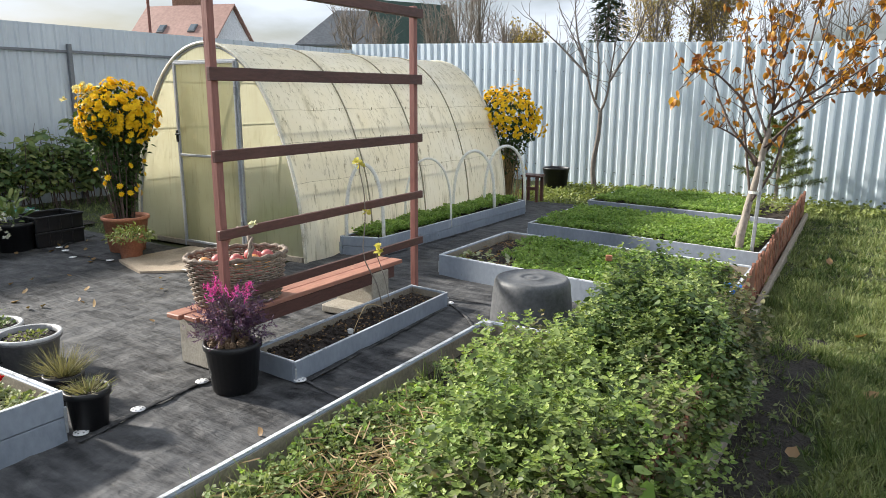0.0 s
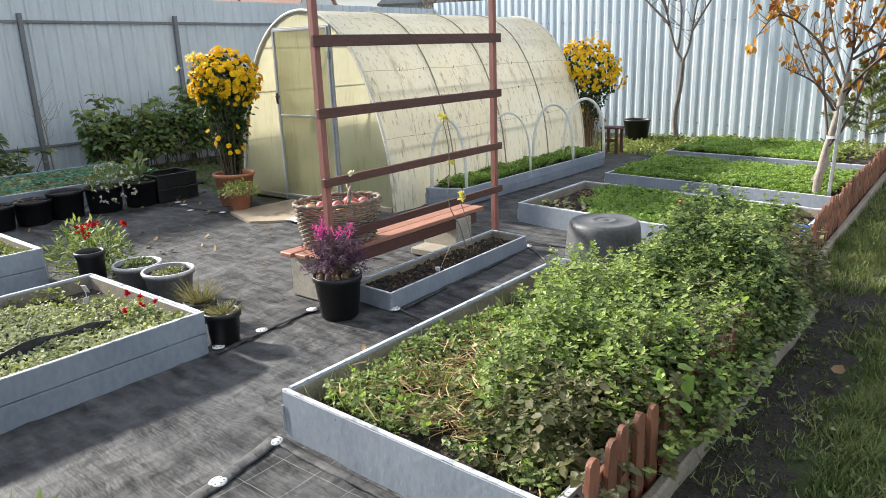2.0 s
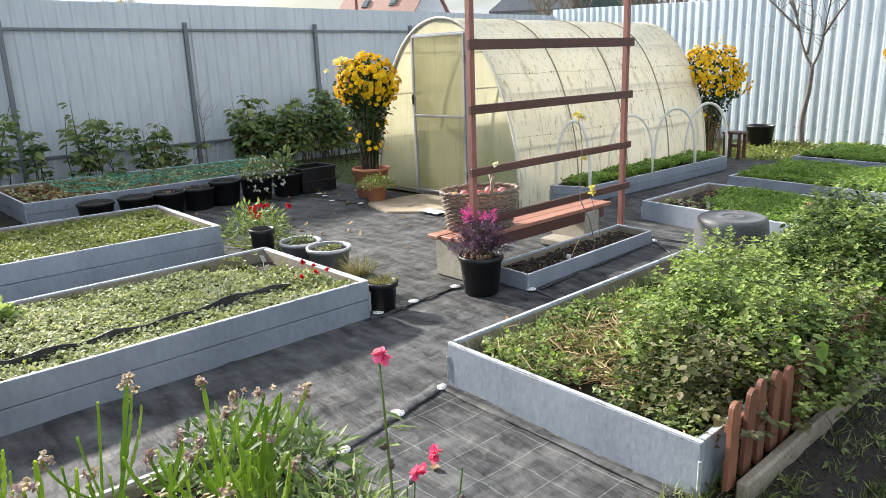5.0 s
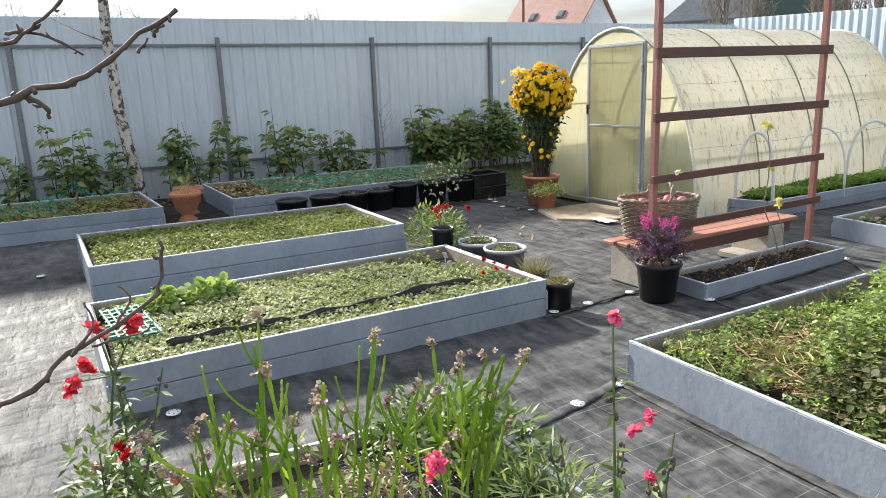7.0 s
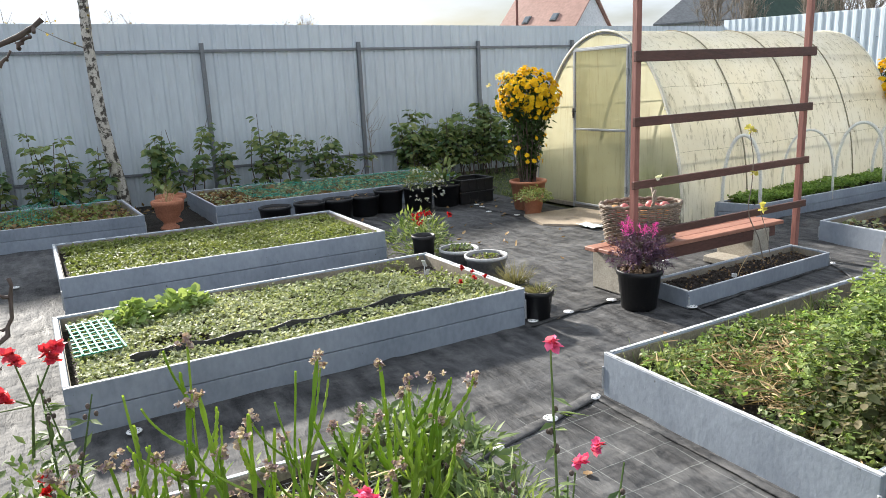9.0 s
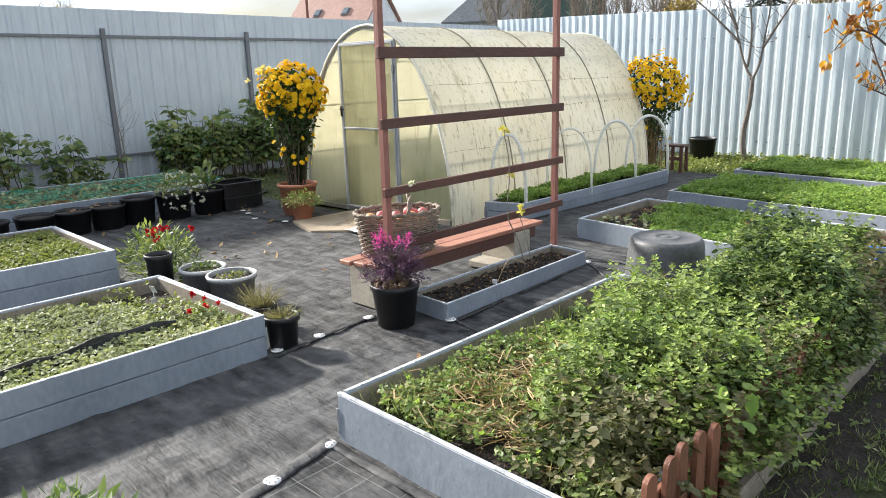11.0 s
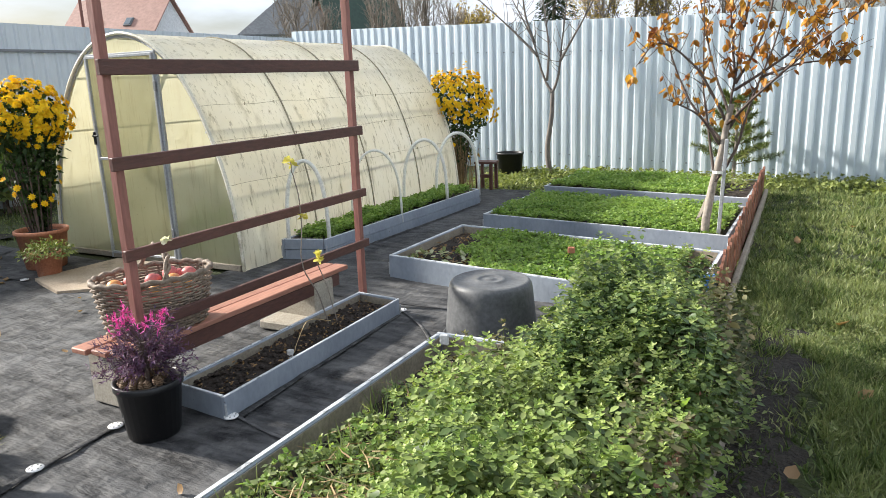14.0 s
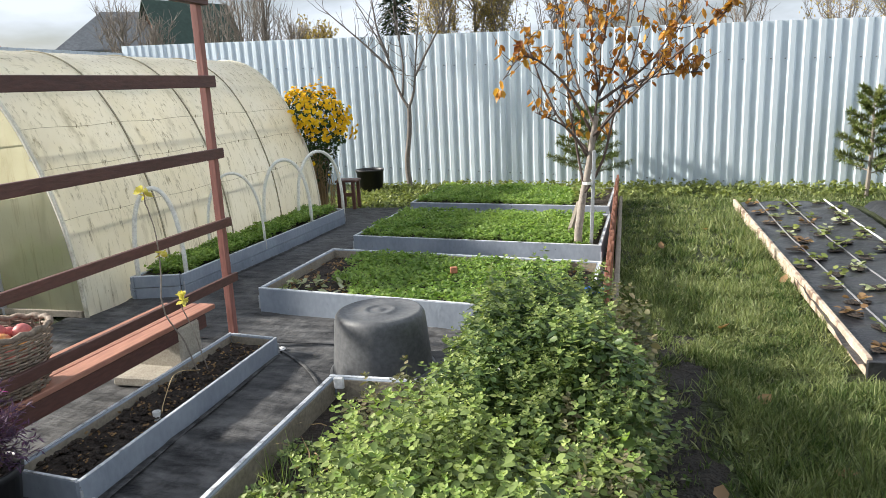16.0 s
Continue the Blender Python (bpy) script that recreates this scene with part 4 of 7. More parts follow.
tagged(make("hay", strands(P, Q, 0.006, 0.012), HAY), "dry brown hay lying on weeds", "hay", kind="stuff")


# ---- mint ----
def mint(name, clumps, stems, mat, label, leaf=0.042, seed=3, tip_mat=None):
    """Leafy stems over an ellipse, taller in its middle: pairs of leaves set crosswise, packed to a rosette at the tip."""
    rng = np.random.default_rng(seed)
    Ps, Ds, Ls, S0, S1, Ts = [], [], [], [], [], []
    for cx, cy, rx, ry, h, share in clumps:
        for i in range(int(stems * share)):
            r, a = math.sqrt(rng.uniform(0, 1)), rng.uniform(0, 2 * math.pi)
            x, y = cx + rx * 0.8 * r * math.cos(a), cy + ry * 0.85 * r * math.sin(a)
            top = h * math.sqrt(max(0.04, 1 - 0.88 * r * r)) * rng.uniform(0.84, 1.06) * (0.97 + 0.42 * noise.noise(Vector((x * 4.0, y * 4.0, seed))))
            if rng.uniform() < 0.05:
                top += rng.uniform(0.04, 0.11)
            lean = np.array([math.cos(a) * rx, math.sin(a) * ry, 0]) * 0.3 * r * rng.uniform(0.6, 1.5)
            b = np.array([x, y, 0.1])
            e = b + np.array([0, 0, max(0.12, top - 0.1)]) + lean + rng.normal(size=3) * 0.03
            S0.append(b)
            S1.append(e)
            length = np.linalg.norm(e - b)
            a2 = rng.uniform(0, 6.28)
            size = leaf * rng.uniform(0.8, 1.2)
            down, j = 0.0, 0
            while down < length * 0.8 and j < 13:
                p = e + (b - e) * (down / length)
                for side in (0, math.pi):
                    ang = a2 + side + rng.normal() * 0.2
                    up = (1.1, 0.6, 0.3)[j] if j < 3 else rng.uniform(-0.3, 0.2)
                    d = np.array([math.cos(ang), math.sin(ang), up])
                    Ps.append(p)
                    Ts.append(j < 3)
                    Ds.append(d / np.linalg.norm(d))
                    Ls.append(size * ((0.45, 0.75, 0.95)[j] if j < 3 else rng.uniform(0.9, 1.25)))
                a2 += math.pi / 2 + rng.normal() * 0.15
                down += (0.006, 0.011, 0.02)[j] if j < 3 else rng.uniform(0.026, 0.05)
                j += 1
    Ps, Ds, Ls = np.array(Ps), np.array(Ds), np.array(Ls)
    ob = thing(name, (clumps[0][0], clumps[0][1], 0), label, "mint bush")
    Ts = np.array(Ts)
    # With tip_mat, pale tips over dark inner leaves also paint in light and shade.
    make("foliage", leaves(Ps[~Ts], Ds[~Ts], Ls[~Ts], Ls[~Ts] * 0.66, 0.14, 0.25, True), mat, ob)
    make("tip_foliage", leaves(Ps[Ts], Ds[Ts], Ls[Ts], Ls[Ts] * 0.62, 0.2, 0.12, True), tip_mat or mat, ob, "young tip leaves, some coloured lighter as if lit")
    make("stem", strands(np.array(S0), np.array(S1), 0.006, 0.004), SNAP, ob, "thin green stems")["kind"] = "stuff"
    return ob


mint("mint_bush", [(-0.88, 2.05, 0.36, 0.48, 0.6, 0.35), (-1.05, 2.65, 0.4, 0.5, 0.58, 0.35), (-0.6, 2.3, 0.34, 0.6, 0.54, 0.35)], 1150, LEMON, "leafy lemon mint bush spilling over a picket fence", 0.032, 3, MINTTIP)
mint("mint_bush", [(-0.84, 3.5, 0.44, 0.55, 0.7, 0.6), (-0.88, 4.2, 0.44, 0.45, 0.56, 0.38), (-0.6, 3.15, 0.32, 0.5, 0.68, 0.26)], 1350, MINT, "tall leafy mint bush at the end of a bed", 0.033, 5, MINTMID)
mint("withered_mint", [(-0.53, 2.4, 0.22, 0.95, 0.48, 0.5), (-0.5, 3.6, 0.2, 0.75, 0.56, 0.5)], 300, MINTDULL, "dull, ageing mint over the pickets", 0.038, 8)
mint("withered_mint", [(-0.78, 1.66, 0.3, 0.26, 0.46, 0.9), (-1.35, 3.35, 0.3, 0.3, 0.36, 0.4)], 150, MINTDULL, "low withered mint at the bush's edge", 0.036, 9)

# dry and large leaves in the mint's edge
P = np.column_stack([RNG.uniform(-0.65, -0.36, 40), RNG.uniform(1.8, 3.4, 40), RNG.uniform(0.25, 0.5, 40)])
tagged(make("sorrel_leaves", leaves(P, scatter_dirs(40, 0.3), 0.075, 0.05, 0.2, 0.3, True), SPROUT), "large green leaves among the mint", "leaves", kind="stuff")


# ---- lawn ----
def grass(name, x0, x1, y0, y1, n, h, label, keep=None, width=0.005):
    """Tufts of curved blades, denser and taller in patches."""
    m = n // 7
    q = np.column_stack([RNG.uniform(x0, x1, m), RNG.uniform(y0, y1, m)])
    k = field(q, 2.6, 4) + 0.6 * field(q, 8.0, 5) > RNG.uniform(-0.95, 0.05, m)
    if keep is not None:
        k &= keep(q)
    q = q[k]
    lift = np.clip(0.85 + 0.7 * field(q, 1.1, 8) + 0.6 * field(q, 5.0, 9), 0.35, 1.7)
    P = np.repeat(np.column_stack([q, np.full(len(q), -0.03)]), 7, 0)
    lift = np.repeat(lift, 7)
    m = len(P)
    P[:, :2] += RNG.normal(size=(m, 2)) * 0.012
    hh = h * RNG.uniform(0.5, 1.35, m) * lift
    lean = RNG.normal(size=(m, 3)) * 0.65
    lean[:, 2] = 1.0
    return tagged(make(name, strands(P, P + unit(lean) * hh[:, None], width, 0.008), GRASS), label, "grass", kind="stuff")


def bare(q):
    strip = (q[:, 0] > -0.5) & (q[:, 0] < 0.02) & (q[:, 1] < 4.6) & (q[:, 1] > 1.2)
    straw = (q[:, 0] > 0.62) & (q[:, 1] > 4.5) & (q[:, 1] < 10)
    return ~(strip & (RNG.uniform(0, 1, len(q)) < 0.9)) & ~straw


grass("lawn_grass", -0.6, 2.2, 0.6, 6.5, 240000, 0.08, "short patchy lawn grass", bare, 0.007)
grass("lawn_grass", -0.3, 3.4, -4.0, 0.6, 120000, 0.075, "short lawn grass where the walk runs", None, 0.008)
grass("edge_grass", 0.5, 0.74, 4.2, 9.9, 7000, 0.11, "taller bright grass along an edging board", lambda q: q[:, 0] < 0.74 - 0.021 * (q[:, 1] - 4.6))
grass("lawn_grass", -0.8, 4.5, 6.5, 12.2, 90000, 0.08, "short lawn grass towards the far fence", bare, 0.011)
grass("lawn_grass", -10.3, -3.4, 9.6, 12.8, 16000, 0.06, "lawn grass behind the greenhouse")
grass("lawn_grass", -10.3, -7.0, 4.65, 9.6, 16000, 0.07, "lawn grass beside the greenhouse")
q = np.column_stack([RNG.uniform(-3.5, 4, 2600), RNG.uniform(10.6, 12.2, 2600)])
q = q[q[:, 1] < far_y(0) - 0.11 * q[:, 0] - 0.1]
P = np.repeat(np.column_stack([q, RNG.uniform(-0.02, 0.1, len(q))]), 3, 0)
tagged(make("creeping_weeds", leaves(P, scatter_dirs(len(P), 0.4), 0.06, 0.045, 0.1, 0.2), SPROUTDULL), "low creeping weeds along the fence foot", "weeds", kind="stuff")
q = np.column_stack([RNG.uniform(-5.0, -3.3, 1200), RNG.uniform(9.8, 12.0, 1200)])
P = np.repeat(np.column_stack([q, RNG.uniform(-0.02, 0.06, len(q))]), 3, 0)
tagged(make("creeping_weeds", leaves(P, scatter_dirs(len(P), 0.4), 0.055, 0.04, 0.1, 0.2), SPROUTDULL), "low weeds behind the beds", "weeds", kind="stuff")
P = np.column_stack([RNG.uniform(-0.42, 0.1, 90), RNG.uniform(1.2, 4.4, 90), RNG.uniform(-0.01, 0.03, 90)])
tagged(make("weed_patch", leaves(np.repeat(P, 5, 0), scatter_dirs(450, 0.5), 0.032, 0.02, 0.1, 0.2), GRASS), "small green weeds on bare dirt", "weeds", kind="stuff")

# loose leaves
def loose_leaf(x, y, z, size, mat, label):
    g = leaves(np.array([[x, y, z]]), unit(np.array([[RNG.normal(), RNG.normal(), 0.15]])), size, size * 0.7, 0.25, -0.1, True)
    return tagged(make("fallen_leaf", g, mat, origin=(x, y, z)), label, "leaf", "fallen leaves")


for x, y in ((0.15, 4.1), (-0.1, 3.2), (0.05, 5.2), (0.35, 3.5), (0.6, 6.3), (-0.25, 7.4), (0.2, 8.4), (0.9, 3.6), (-0.1, 6.1)):
    loose_leaf(x, y, 0.02, 0.09, DRYLEAF, "dry brown leaf on the lawn")
for i in range(46):
    x, y = RNG.uniform(-7.7, -4.6), RNG.uniform(1.9, 4.5)
    if x > -6.7 and y < 1.9:
        continue
    loose_leaf(x, y, 0.012, RNG.uniform(0.04, 0.075), [DRYLEAF, DRYLEAF, HAY][i % 3], "dry curled leaf on black fabric")
for x, y in ((-3.6, 1.9), (-3.75, 3.4), (-4.1, 2.9), (-2.2, 2.1), (-1.35, 0.7), (-4.4, 3.6), (-3.9, 4.4)):
    loose_leaf(x, y, 0.012, 0.05, DRYLEAF, "dry curled leaf on black fabric")


# ---- trees ----
def limb(points, r0, r1, n=6, steps=5):
    pts = np.array(points, float)
    out = []
    for i in range(len(pts) - 1):
        p0, p1, p2, p3 = pts[max(0, i - 1)], pts[i], pts[i + 1], pts[min(len(pts) - 1, i + 2)]
        for k in range(steps):
            t = k / steps
            out.append(0.5 * ((2 * p1) + (-p0 + p2) * t + (2 * p0 - 5 * p1 + 4 * p2 - p3) * t * t + (-p0 + 3 * p1 - 3 * p2 + p3) * t ** 3))
    out.append(pts[-1])
    out = np.array(out) + np.cumsum(np.random.default_rng(len(out)).normal(size=(len(out), 3)) * 0.003, 0)
    return out, np.linspace(r0, r1, len(out))


def twigs_on(path, count, length, rng, up=0.4, start=0.3):
    out = []
    for i in range(count):
        f = rng.uniform(start, 1.0) * (len(path) - 1)
        k = int(f)
        p = path[k] + (path[min(k + 1, len(path) - 1)] - path[k]) * (f - k)
        d = rng.normal(size=3)
        d[2] = abs(d[2]) + up
        d /= np.linalg.norm(d)
        L = length * rng.uniform(0.5, 1.3)
        q = p + d * L * 0.5 + rng.normal(size=3) * 0.02
        out.append(np.array([p, q, p + d * L + rng.normal(size=3) * 0.04 + np.array([0, 0, 0.05])]))
    return out


rng = np.random.default_rng(12)
pear = thing("fruit_tree", (-1.0, 6.88, 0), "young fruit tree with sparse orange autumn leaves", "tree")
tp, tr = limb([(-1.0, 6.88, -0.03), (-0.96, 6.88, 0.4), (-0.9, 6.9, 0.8), (-0.85, 6.9, 1.15), (-0.83, 6.9, 1.3)], 0.04, 0.021)
make("trunk", tube(tp, tr, 10), BARK, pear, "pale speckled trunk", True)
limbs = [
    [(-0.84, 6.9, 1.2), (-0.8, 6.9, 1.5), (-0.76, 6.92, 1.95)],
    [(-0.93, 6.89, 0.7), (-1.0, 6.92, 1.1), (-1.06, 6.95, 1.5), (-1.1, 7.0, 2.2)],
    [(-0.88, 6.9, 1.0), (-0.7, 6.95, 1.3), (-0.45, 7.0, 1.55), (-0.15, 7.0, 2.0)],
    [(-0.93, 6.88, 0.62), (-0.76, 6.86, 0.92), (-0.66, 6.85, 1.35), (-0.5, 6.8, 1.85), (-0.42, 6.8, 2.4)],
    [(-0.88, 6.9, 0.98), (-1.12, 6.95, 1.25), (-1.3, 7.0, 1.6), (-1.45, 7.0, 2.0)],
    [(-0.86, 6.9, 1.1), (-0.6, 6.7, 1.38), (-0.2, 6.6, 1.75), (0.2, 6.6, 2.08)],
    [(-0.86, 6.9, 1.15), (-1.1, 6.8, 1.6), (-1.4, 6.75, 1.82), (-1.6, 6.75, 1.62)],
    [(-0.8, 6.9, 1.45), (-0.86, 7.0, 1.9), (-0.95, 7.1, 2.55)],
    [(-0.8, 6.9, 1.45), (-0.6, 7.0, 1.9), (-0.5, 7.1, 2.7)],
    [(-0.83, 6.9, 1.2), (-1.05, 7.2, 1.7), (-1.2, 7.3, 2.4)],
    [(-0.8, 6.9, 1.4), (-0.35, 7.1, 1.75), (0.0, 7.3, 2.35)],
    [(-0.76, 6.92, 1.9), (-0.7, 6.9, 2.3), (-0.62, 6.9, 2.8)],
    [(-0.9, 6.9, 0.95), (-1.05, 6.75, 1.2), (-1.3, 6.7, 1.35)],
    [(-0.6, 6.85, 1.5), (-0.3, 6.9, 1.6), (0.05, 6.95, 1.62)],
]
LP, LD = [], []
for pts in limbs:
    lp, lr = limb(pts, 0.014, 0.004)
    make("branch", tube(lp, lr, 6), DARKBARK, pear, "", True)
    tw = twigs_on(lp, 17, 0.2, rng)
    tagged(make("twig", join([tube(t, [0.004, 0.003, 0.0015], 4) for t in tw]), DARKBARK, pear), kind="stuff")
    for t in tw:
        bias = 0.35 + 0.5 * (t[2][2] > 1.7) + 0.35 * (t[2][0] > -0.7)
        for j in range(rng.poisson(3.1 * bias)):
            f = rng.uniform(0.2, 1.0)
            LP.append(t[0] + (t[2] - t[0]) * f)
            d = rng.normal(size=3) * 0.6
            d[2] -= 0.7
            LD.append(d / np.linalg.norm(d))
for j in range(9):
    LP.append(np.array([-1.62, 6.75, 1.55]) + rng.normal(size=3) * 0.03)
    LD.append(np.array([rng.normal() * 0.4, rng.normal() * 0.4, -1.0]))
LP, LD = np.array(LP), unit(np.array(LD))
ll = rng.uniform(0.05, 0.088, len(LP))
make("crown", leaves(LP, LD, ll, ll * 0.66, 0.3, 0.1, True), ORANGE, pear, "sparse orange and brown hanging leaves")
stake = thing("tree_stake", (-0.86, 6.83, 0), "grey metal stake beside a young tree", "stake")
make("rod", beam((-0.86, 6.83, -0.02), (-0.83, 6.84, 1.0), 0.03, 0.03, 0.004), GALV, stake)
make("tie", lathe((-0.88, 6.86, 0.72), [(0.055, -0.012), (0.055, 0.012)], 14, caps=False), PVC, stake, "pale tie round trunk and stake")
board_prop = thing("leaning_board", (-1.15, 7.1, 0), "weathered board leaning beside a tree", "board")
make("plank", beam((-1.13, 7.0, 0.0), (-1.02, 7.5, 0.42), 0.035, 0.1), RAWWOOD, board_prop)

bare_tree = thing("bare_tree", (-4.2, 11.75, 0), "slender leafless young tree before the fence", "tree")
tp, tr = limb([(-4.2, 11.75, -0.03), (-4.24, 11.75, 0.4), (-4.17, 11.75, 0.9), (-4.16, 11.75, 1.34)], 0.05, 0.034)
make("trunk", tube(tp, tr, 8), BROWNBARK, bare_tree, "", True)
rng = np.random.default_rng(21)
for pts in ([(-4.16, 11.75, 1.3), (-4.32, 11.75, 1.6), (-4.5, 11.72, 2.2), (-4.95, 11.7, 3.0)], [(-4.16, 11.75, 1.3), (-4.05, 11.75, 1.6), (-3.98, 11.75, 2.2), (-3.9, 11.8, 3.1)], [(-4.25, 11.75, 1.5), (-4.2, 11.7, 2.0), (-4.3, 11.7, 2.9)], [(-4.4, 11.73, 1.9), (-4.8, 11.7, 2.3), (-5.5, 11.65, 2.95)], [(-4.02, 11.75, 1.8), (-3.7, 11.7, 2.3), (-3.4, 11.7, 2.8)], [(-4.45, 11.73, 2.1), (-4.65, 11.8, 2.6), (-4.7, 11.8, 3.2)]):
    lp, lr = limb(pts, 0.026, 0.007)
    make("branch", tube(lp, lr, 5), BROWNBARK, bare_tree, "", True)
    tagged(make("twig", join([tube(t, [0.007, 0.005, 0.003], 3) for t in twigs_on(lp, 14, 0.4, rng, 0.5)]), BROWNBARK, bare_tree), kind="stuff")

birch = thing("birch_tree", (-10.08, 0.0, 0), "slim speckled birch trunk beside the grey fence", "tree")
tp, tr = limb([(-10.05, 0.02, -0.03), (-10.08, 0.0, 0.4), (-10.1, -0.1, 1.2), (-10.12, -0.13, 2.0), (-10.1, -0.14, 3.2), (-10.1, -0.2, 4.2)], 0.095, 0.05)
make("trunk", tube(tp, tr, 10), BIRCH, birch, "", True)
rng = np.random.default_rng(33)
tw = twigs_on(tp, 12, 0.7, rng, 0.2, 0.62)
tagged(make("twig", join([tube(t, [0.01, 0.006, 0.002], 4) for t in tw]), GREYBARK, birch), kind="stuff")
P = np.array([t[0] + (t[2] - t[0]) * rng.uniform(0.2, 1) for t in tw for _ in range(4)])
make("crown", leaves(P, unit(rng.normal(size=(len(P), 3)) - np.array([0, 0, 0.6])), 0.05, 0.04, 0.2), GOLD, birch, "few yellow leaves")


def pine(name, x, y, h, r, label, seed):
    rng = np.random.default_rng(seed)
    ob = thing(name, (x, y, 0), label, "tree")
    make("trunk", tube([(x, y, -0.03), (x + 0.02, y, h * 0.5), (x, y, h)], [0.03, 0.02, 0.006], 7), GREYBARK, ob)
    P, D, bt = [], [], []
    for i in range(26):
        z = h * (0.22 + 0.78 * i / 26)
        a = i * 2.4 + rng.uniform(-0.3, 0.3)
        rr = r * (1.1 - z / h) + 0.08
        e = np.array([x + rr * math.cos(a), y + rr * math.sin(a), z + 0.14])
        b = np.array([x, y, z])
        bt.append(tube([b, (b + e) / 2 - np.array([0, 0, 0.01]), e], [0.009, 0.006, 0.003], 4))
        for j in range(230):
            f = rng.uniform(0.15, 1.05)
            P.append(b + (e - b) * f)
            d = (e - b) / np.linalg.norm(e - b) * 0.8 + rng.normal(size=3) * 0.6
            D.append(d / np.linalg.norm(d))
    make("boughs", join(bt), GREYBARK, ob)
    make("crown", leaves(np.array(P), np.array(D), 0.09, 0.014, 0.1), PINE, ob, "long soft needles")


pine("young_pine", -1.25, 11.25, 1.15, 0.6, "young green pine before the zinc fence", 41)
pine("young_pine", 2.3, 10.75, 1.25, 0.45, "young yellowish pine before the zinc fence", 42)

# fruit tree beside the walker, of which only twigs reach into view
near_tree = thing("garden_tree", (-0.65, -2.25, 0.08), "leafless garden tree with thick-budded twigs", "tree")
tp, tr = limb([(-0.65, -2.25, 0.07), (-0.62, -2.22, 0.5), (-0.63, -2.24, 0.9), (-0.68, -2.2, 1.25), (-0.68, -2.2, 1.9)], 0.05, 0.02)
make("trunk", tube(tp, tr, 9), DARKBARK, near_tree, "", True)
rng = np.random.default_rng(5)
for pts, r0 in (([(-0.680, -2.200, 1.200), (-0.573, -1.443, 1.473), (-0.566, -1.220, 1.529), (-0.560, -1.133, 1.551), (-0.554, -1.065, 1.585), (-0.542, -0.978, 1.641)], 0.0099), ([(-0.566, -1.207, 1.532), (-0.563, -1.183, 1.520), (-0.560, -1.167, 1.504)], 0.0074), ([(-0.548, -1.012, 1.607), (-0.549, -1.009, 1.622), (-0.551, -1.000, 1.638)], 0.0050), ([(-0.549, -1.040, 1.594), (-0.549, -1.037, 1.610)], 0.0043),
                ([(-0.680, -2.200, 1.500), (-0.759, -1.443, 1.610), (-0.870, -1.207, 1.628), (-0.870, -1.158, 1.653), (-0.864, -1.108, 1.697), (-0.864, -1.071, 1.734)], 0.0074), ([(-0.870, -1.207, 1.635), (-0.870, -1.158, 1.635), (-0.864, -1.090, 1.607)], 0.0056),
                ([(-0.630, -2.250, 0.750), (-0.387, -1.443, 1.114), (-0.312, -1.263, 1.176), (-0.325, -1.189, 1.213), (-0.337, -1.108, 1.250), (-0.349, -1.071, 1.294), (-0.349, -1.065, 1.343)], 0.0068), ([(-0.325, -1.189, 1.213), (-0.331, -1.170, 1.238), (-0.337, -1.167, 1.281)], 0.0037), ([(-0.337, -1.133, 1.238), (-0.340, -1.121, 1.263), (-0.343, -1.124, 1.294)], 0.0031), ([(-0.331, -1.164, 1.219), (-0.337, -1.121, 1.222), (-0.337, -1.090, 1.238)], 0.0031)):
    lp, lr = limb(pts, r0 * 0.62, r0 * 0.3)
    lr = lr * (1 + 0.3 * (np.arange(len(lr)) % 4 == 3))
    lr[-1] = lr[-1] * 1.3
    make("branch", tube(lp, lr, 7), DARKBARK, near_tree, "", True)
    for i in range(3, len(lp) - 1, 3):
        d = rng.normal(size=3)
        d /= np.linalg.norm(d)
        b = np.array([lp[i], lp[i] + d * r0 * 1.1, lp[i] + d * r0 * 1.9 + np.array([0, 0, r0 * 0.6])])
        make("spur", tube(b, [lr[i] * 0.8, lr[i] * 0.85, lr[i] * 0.3], 6), DARKBARK, near_tree, "stubby budded spur", True)

# ---- pots and their plants ----
def pot(name, x, y, z, r, h, mat, label, group="plant pots", taper=0.78, rim=0.012, fill=SOIL, level=0.88, rim_mat=None):
    p = thing(name, (x, y, z), label, "plant pot", group)
    t = r * taper
    prof = [(t * 0.9, 0.0), (t, 0.006), (r - rim * 0.8, h - 0.035), (r, h - 0.033), (r + 0.002, h - 0.004), (r - 0.003, h), (r - rim, h), (r - rim * 1.3, h - 0.03), (t * 0.93, 0.02), (0.001, 0.02)]
    make("body", lathe((x, y, z), prof, 28), mat, p, "", True)
    if rim_mat:
        make("rim", lathe((x, y, z + h - 0.018), [(r + 0.001, 0.0), (r + 0.005, 0.004), (r + 0.005, 0.018), (r - 0.006, 0.022), (r - 0.012, 0.018)], 28, caps=False), rim_mat, p, "pale worn rim", True)
    rl = (t + (r - t) * level) - rim
    make("soil", lathe((x, y, z + h * level), [(rl, -0.004), (rl * 0.6, 0.008), (0.001, 0.004)], 20), fill, p, "", True)
    return p


def tuft(name, x, y, z, n, h, spread, mat, label, w=0.004, category="grass tuft"):
    a, r = RNG.uniform(0, 6.28, n), np.sqrt(RNG.uniform(0, 1, n))
    P = np.column_stack([x + 0.03 * r * np.cos(a), y + 0.03 * r * np.sin(a), np.full(n, z)])
    Q = P + np.column_stack([spread * r * np.cos(a), spread * r * np.sin(a), h * RNG.uniform(0.6, 1.1, n) * (1 - 0.4 * r)])
    return tagged(make(name, strands(P, Q, w, 0.012), mat, origin=(x, y, z)), label, category)


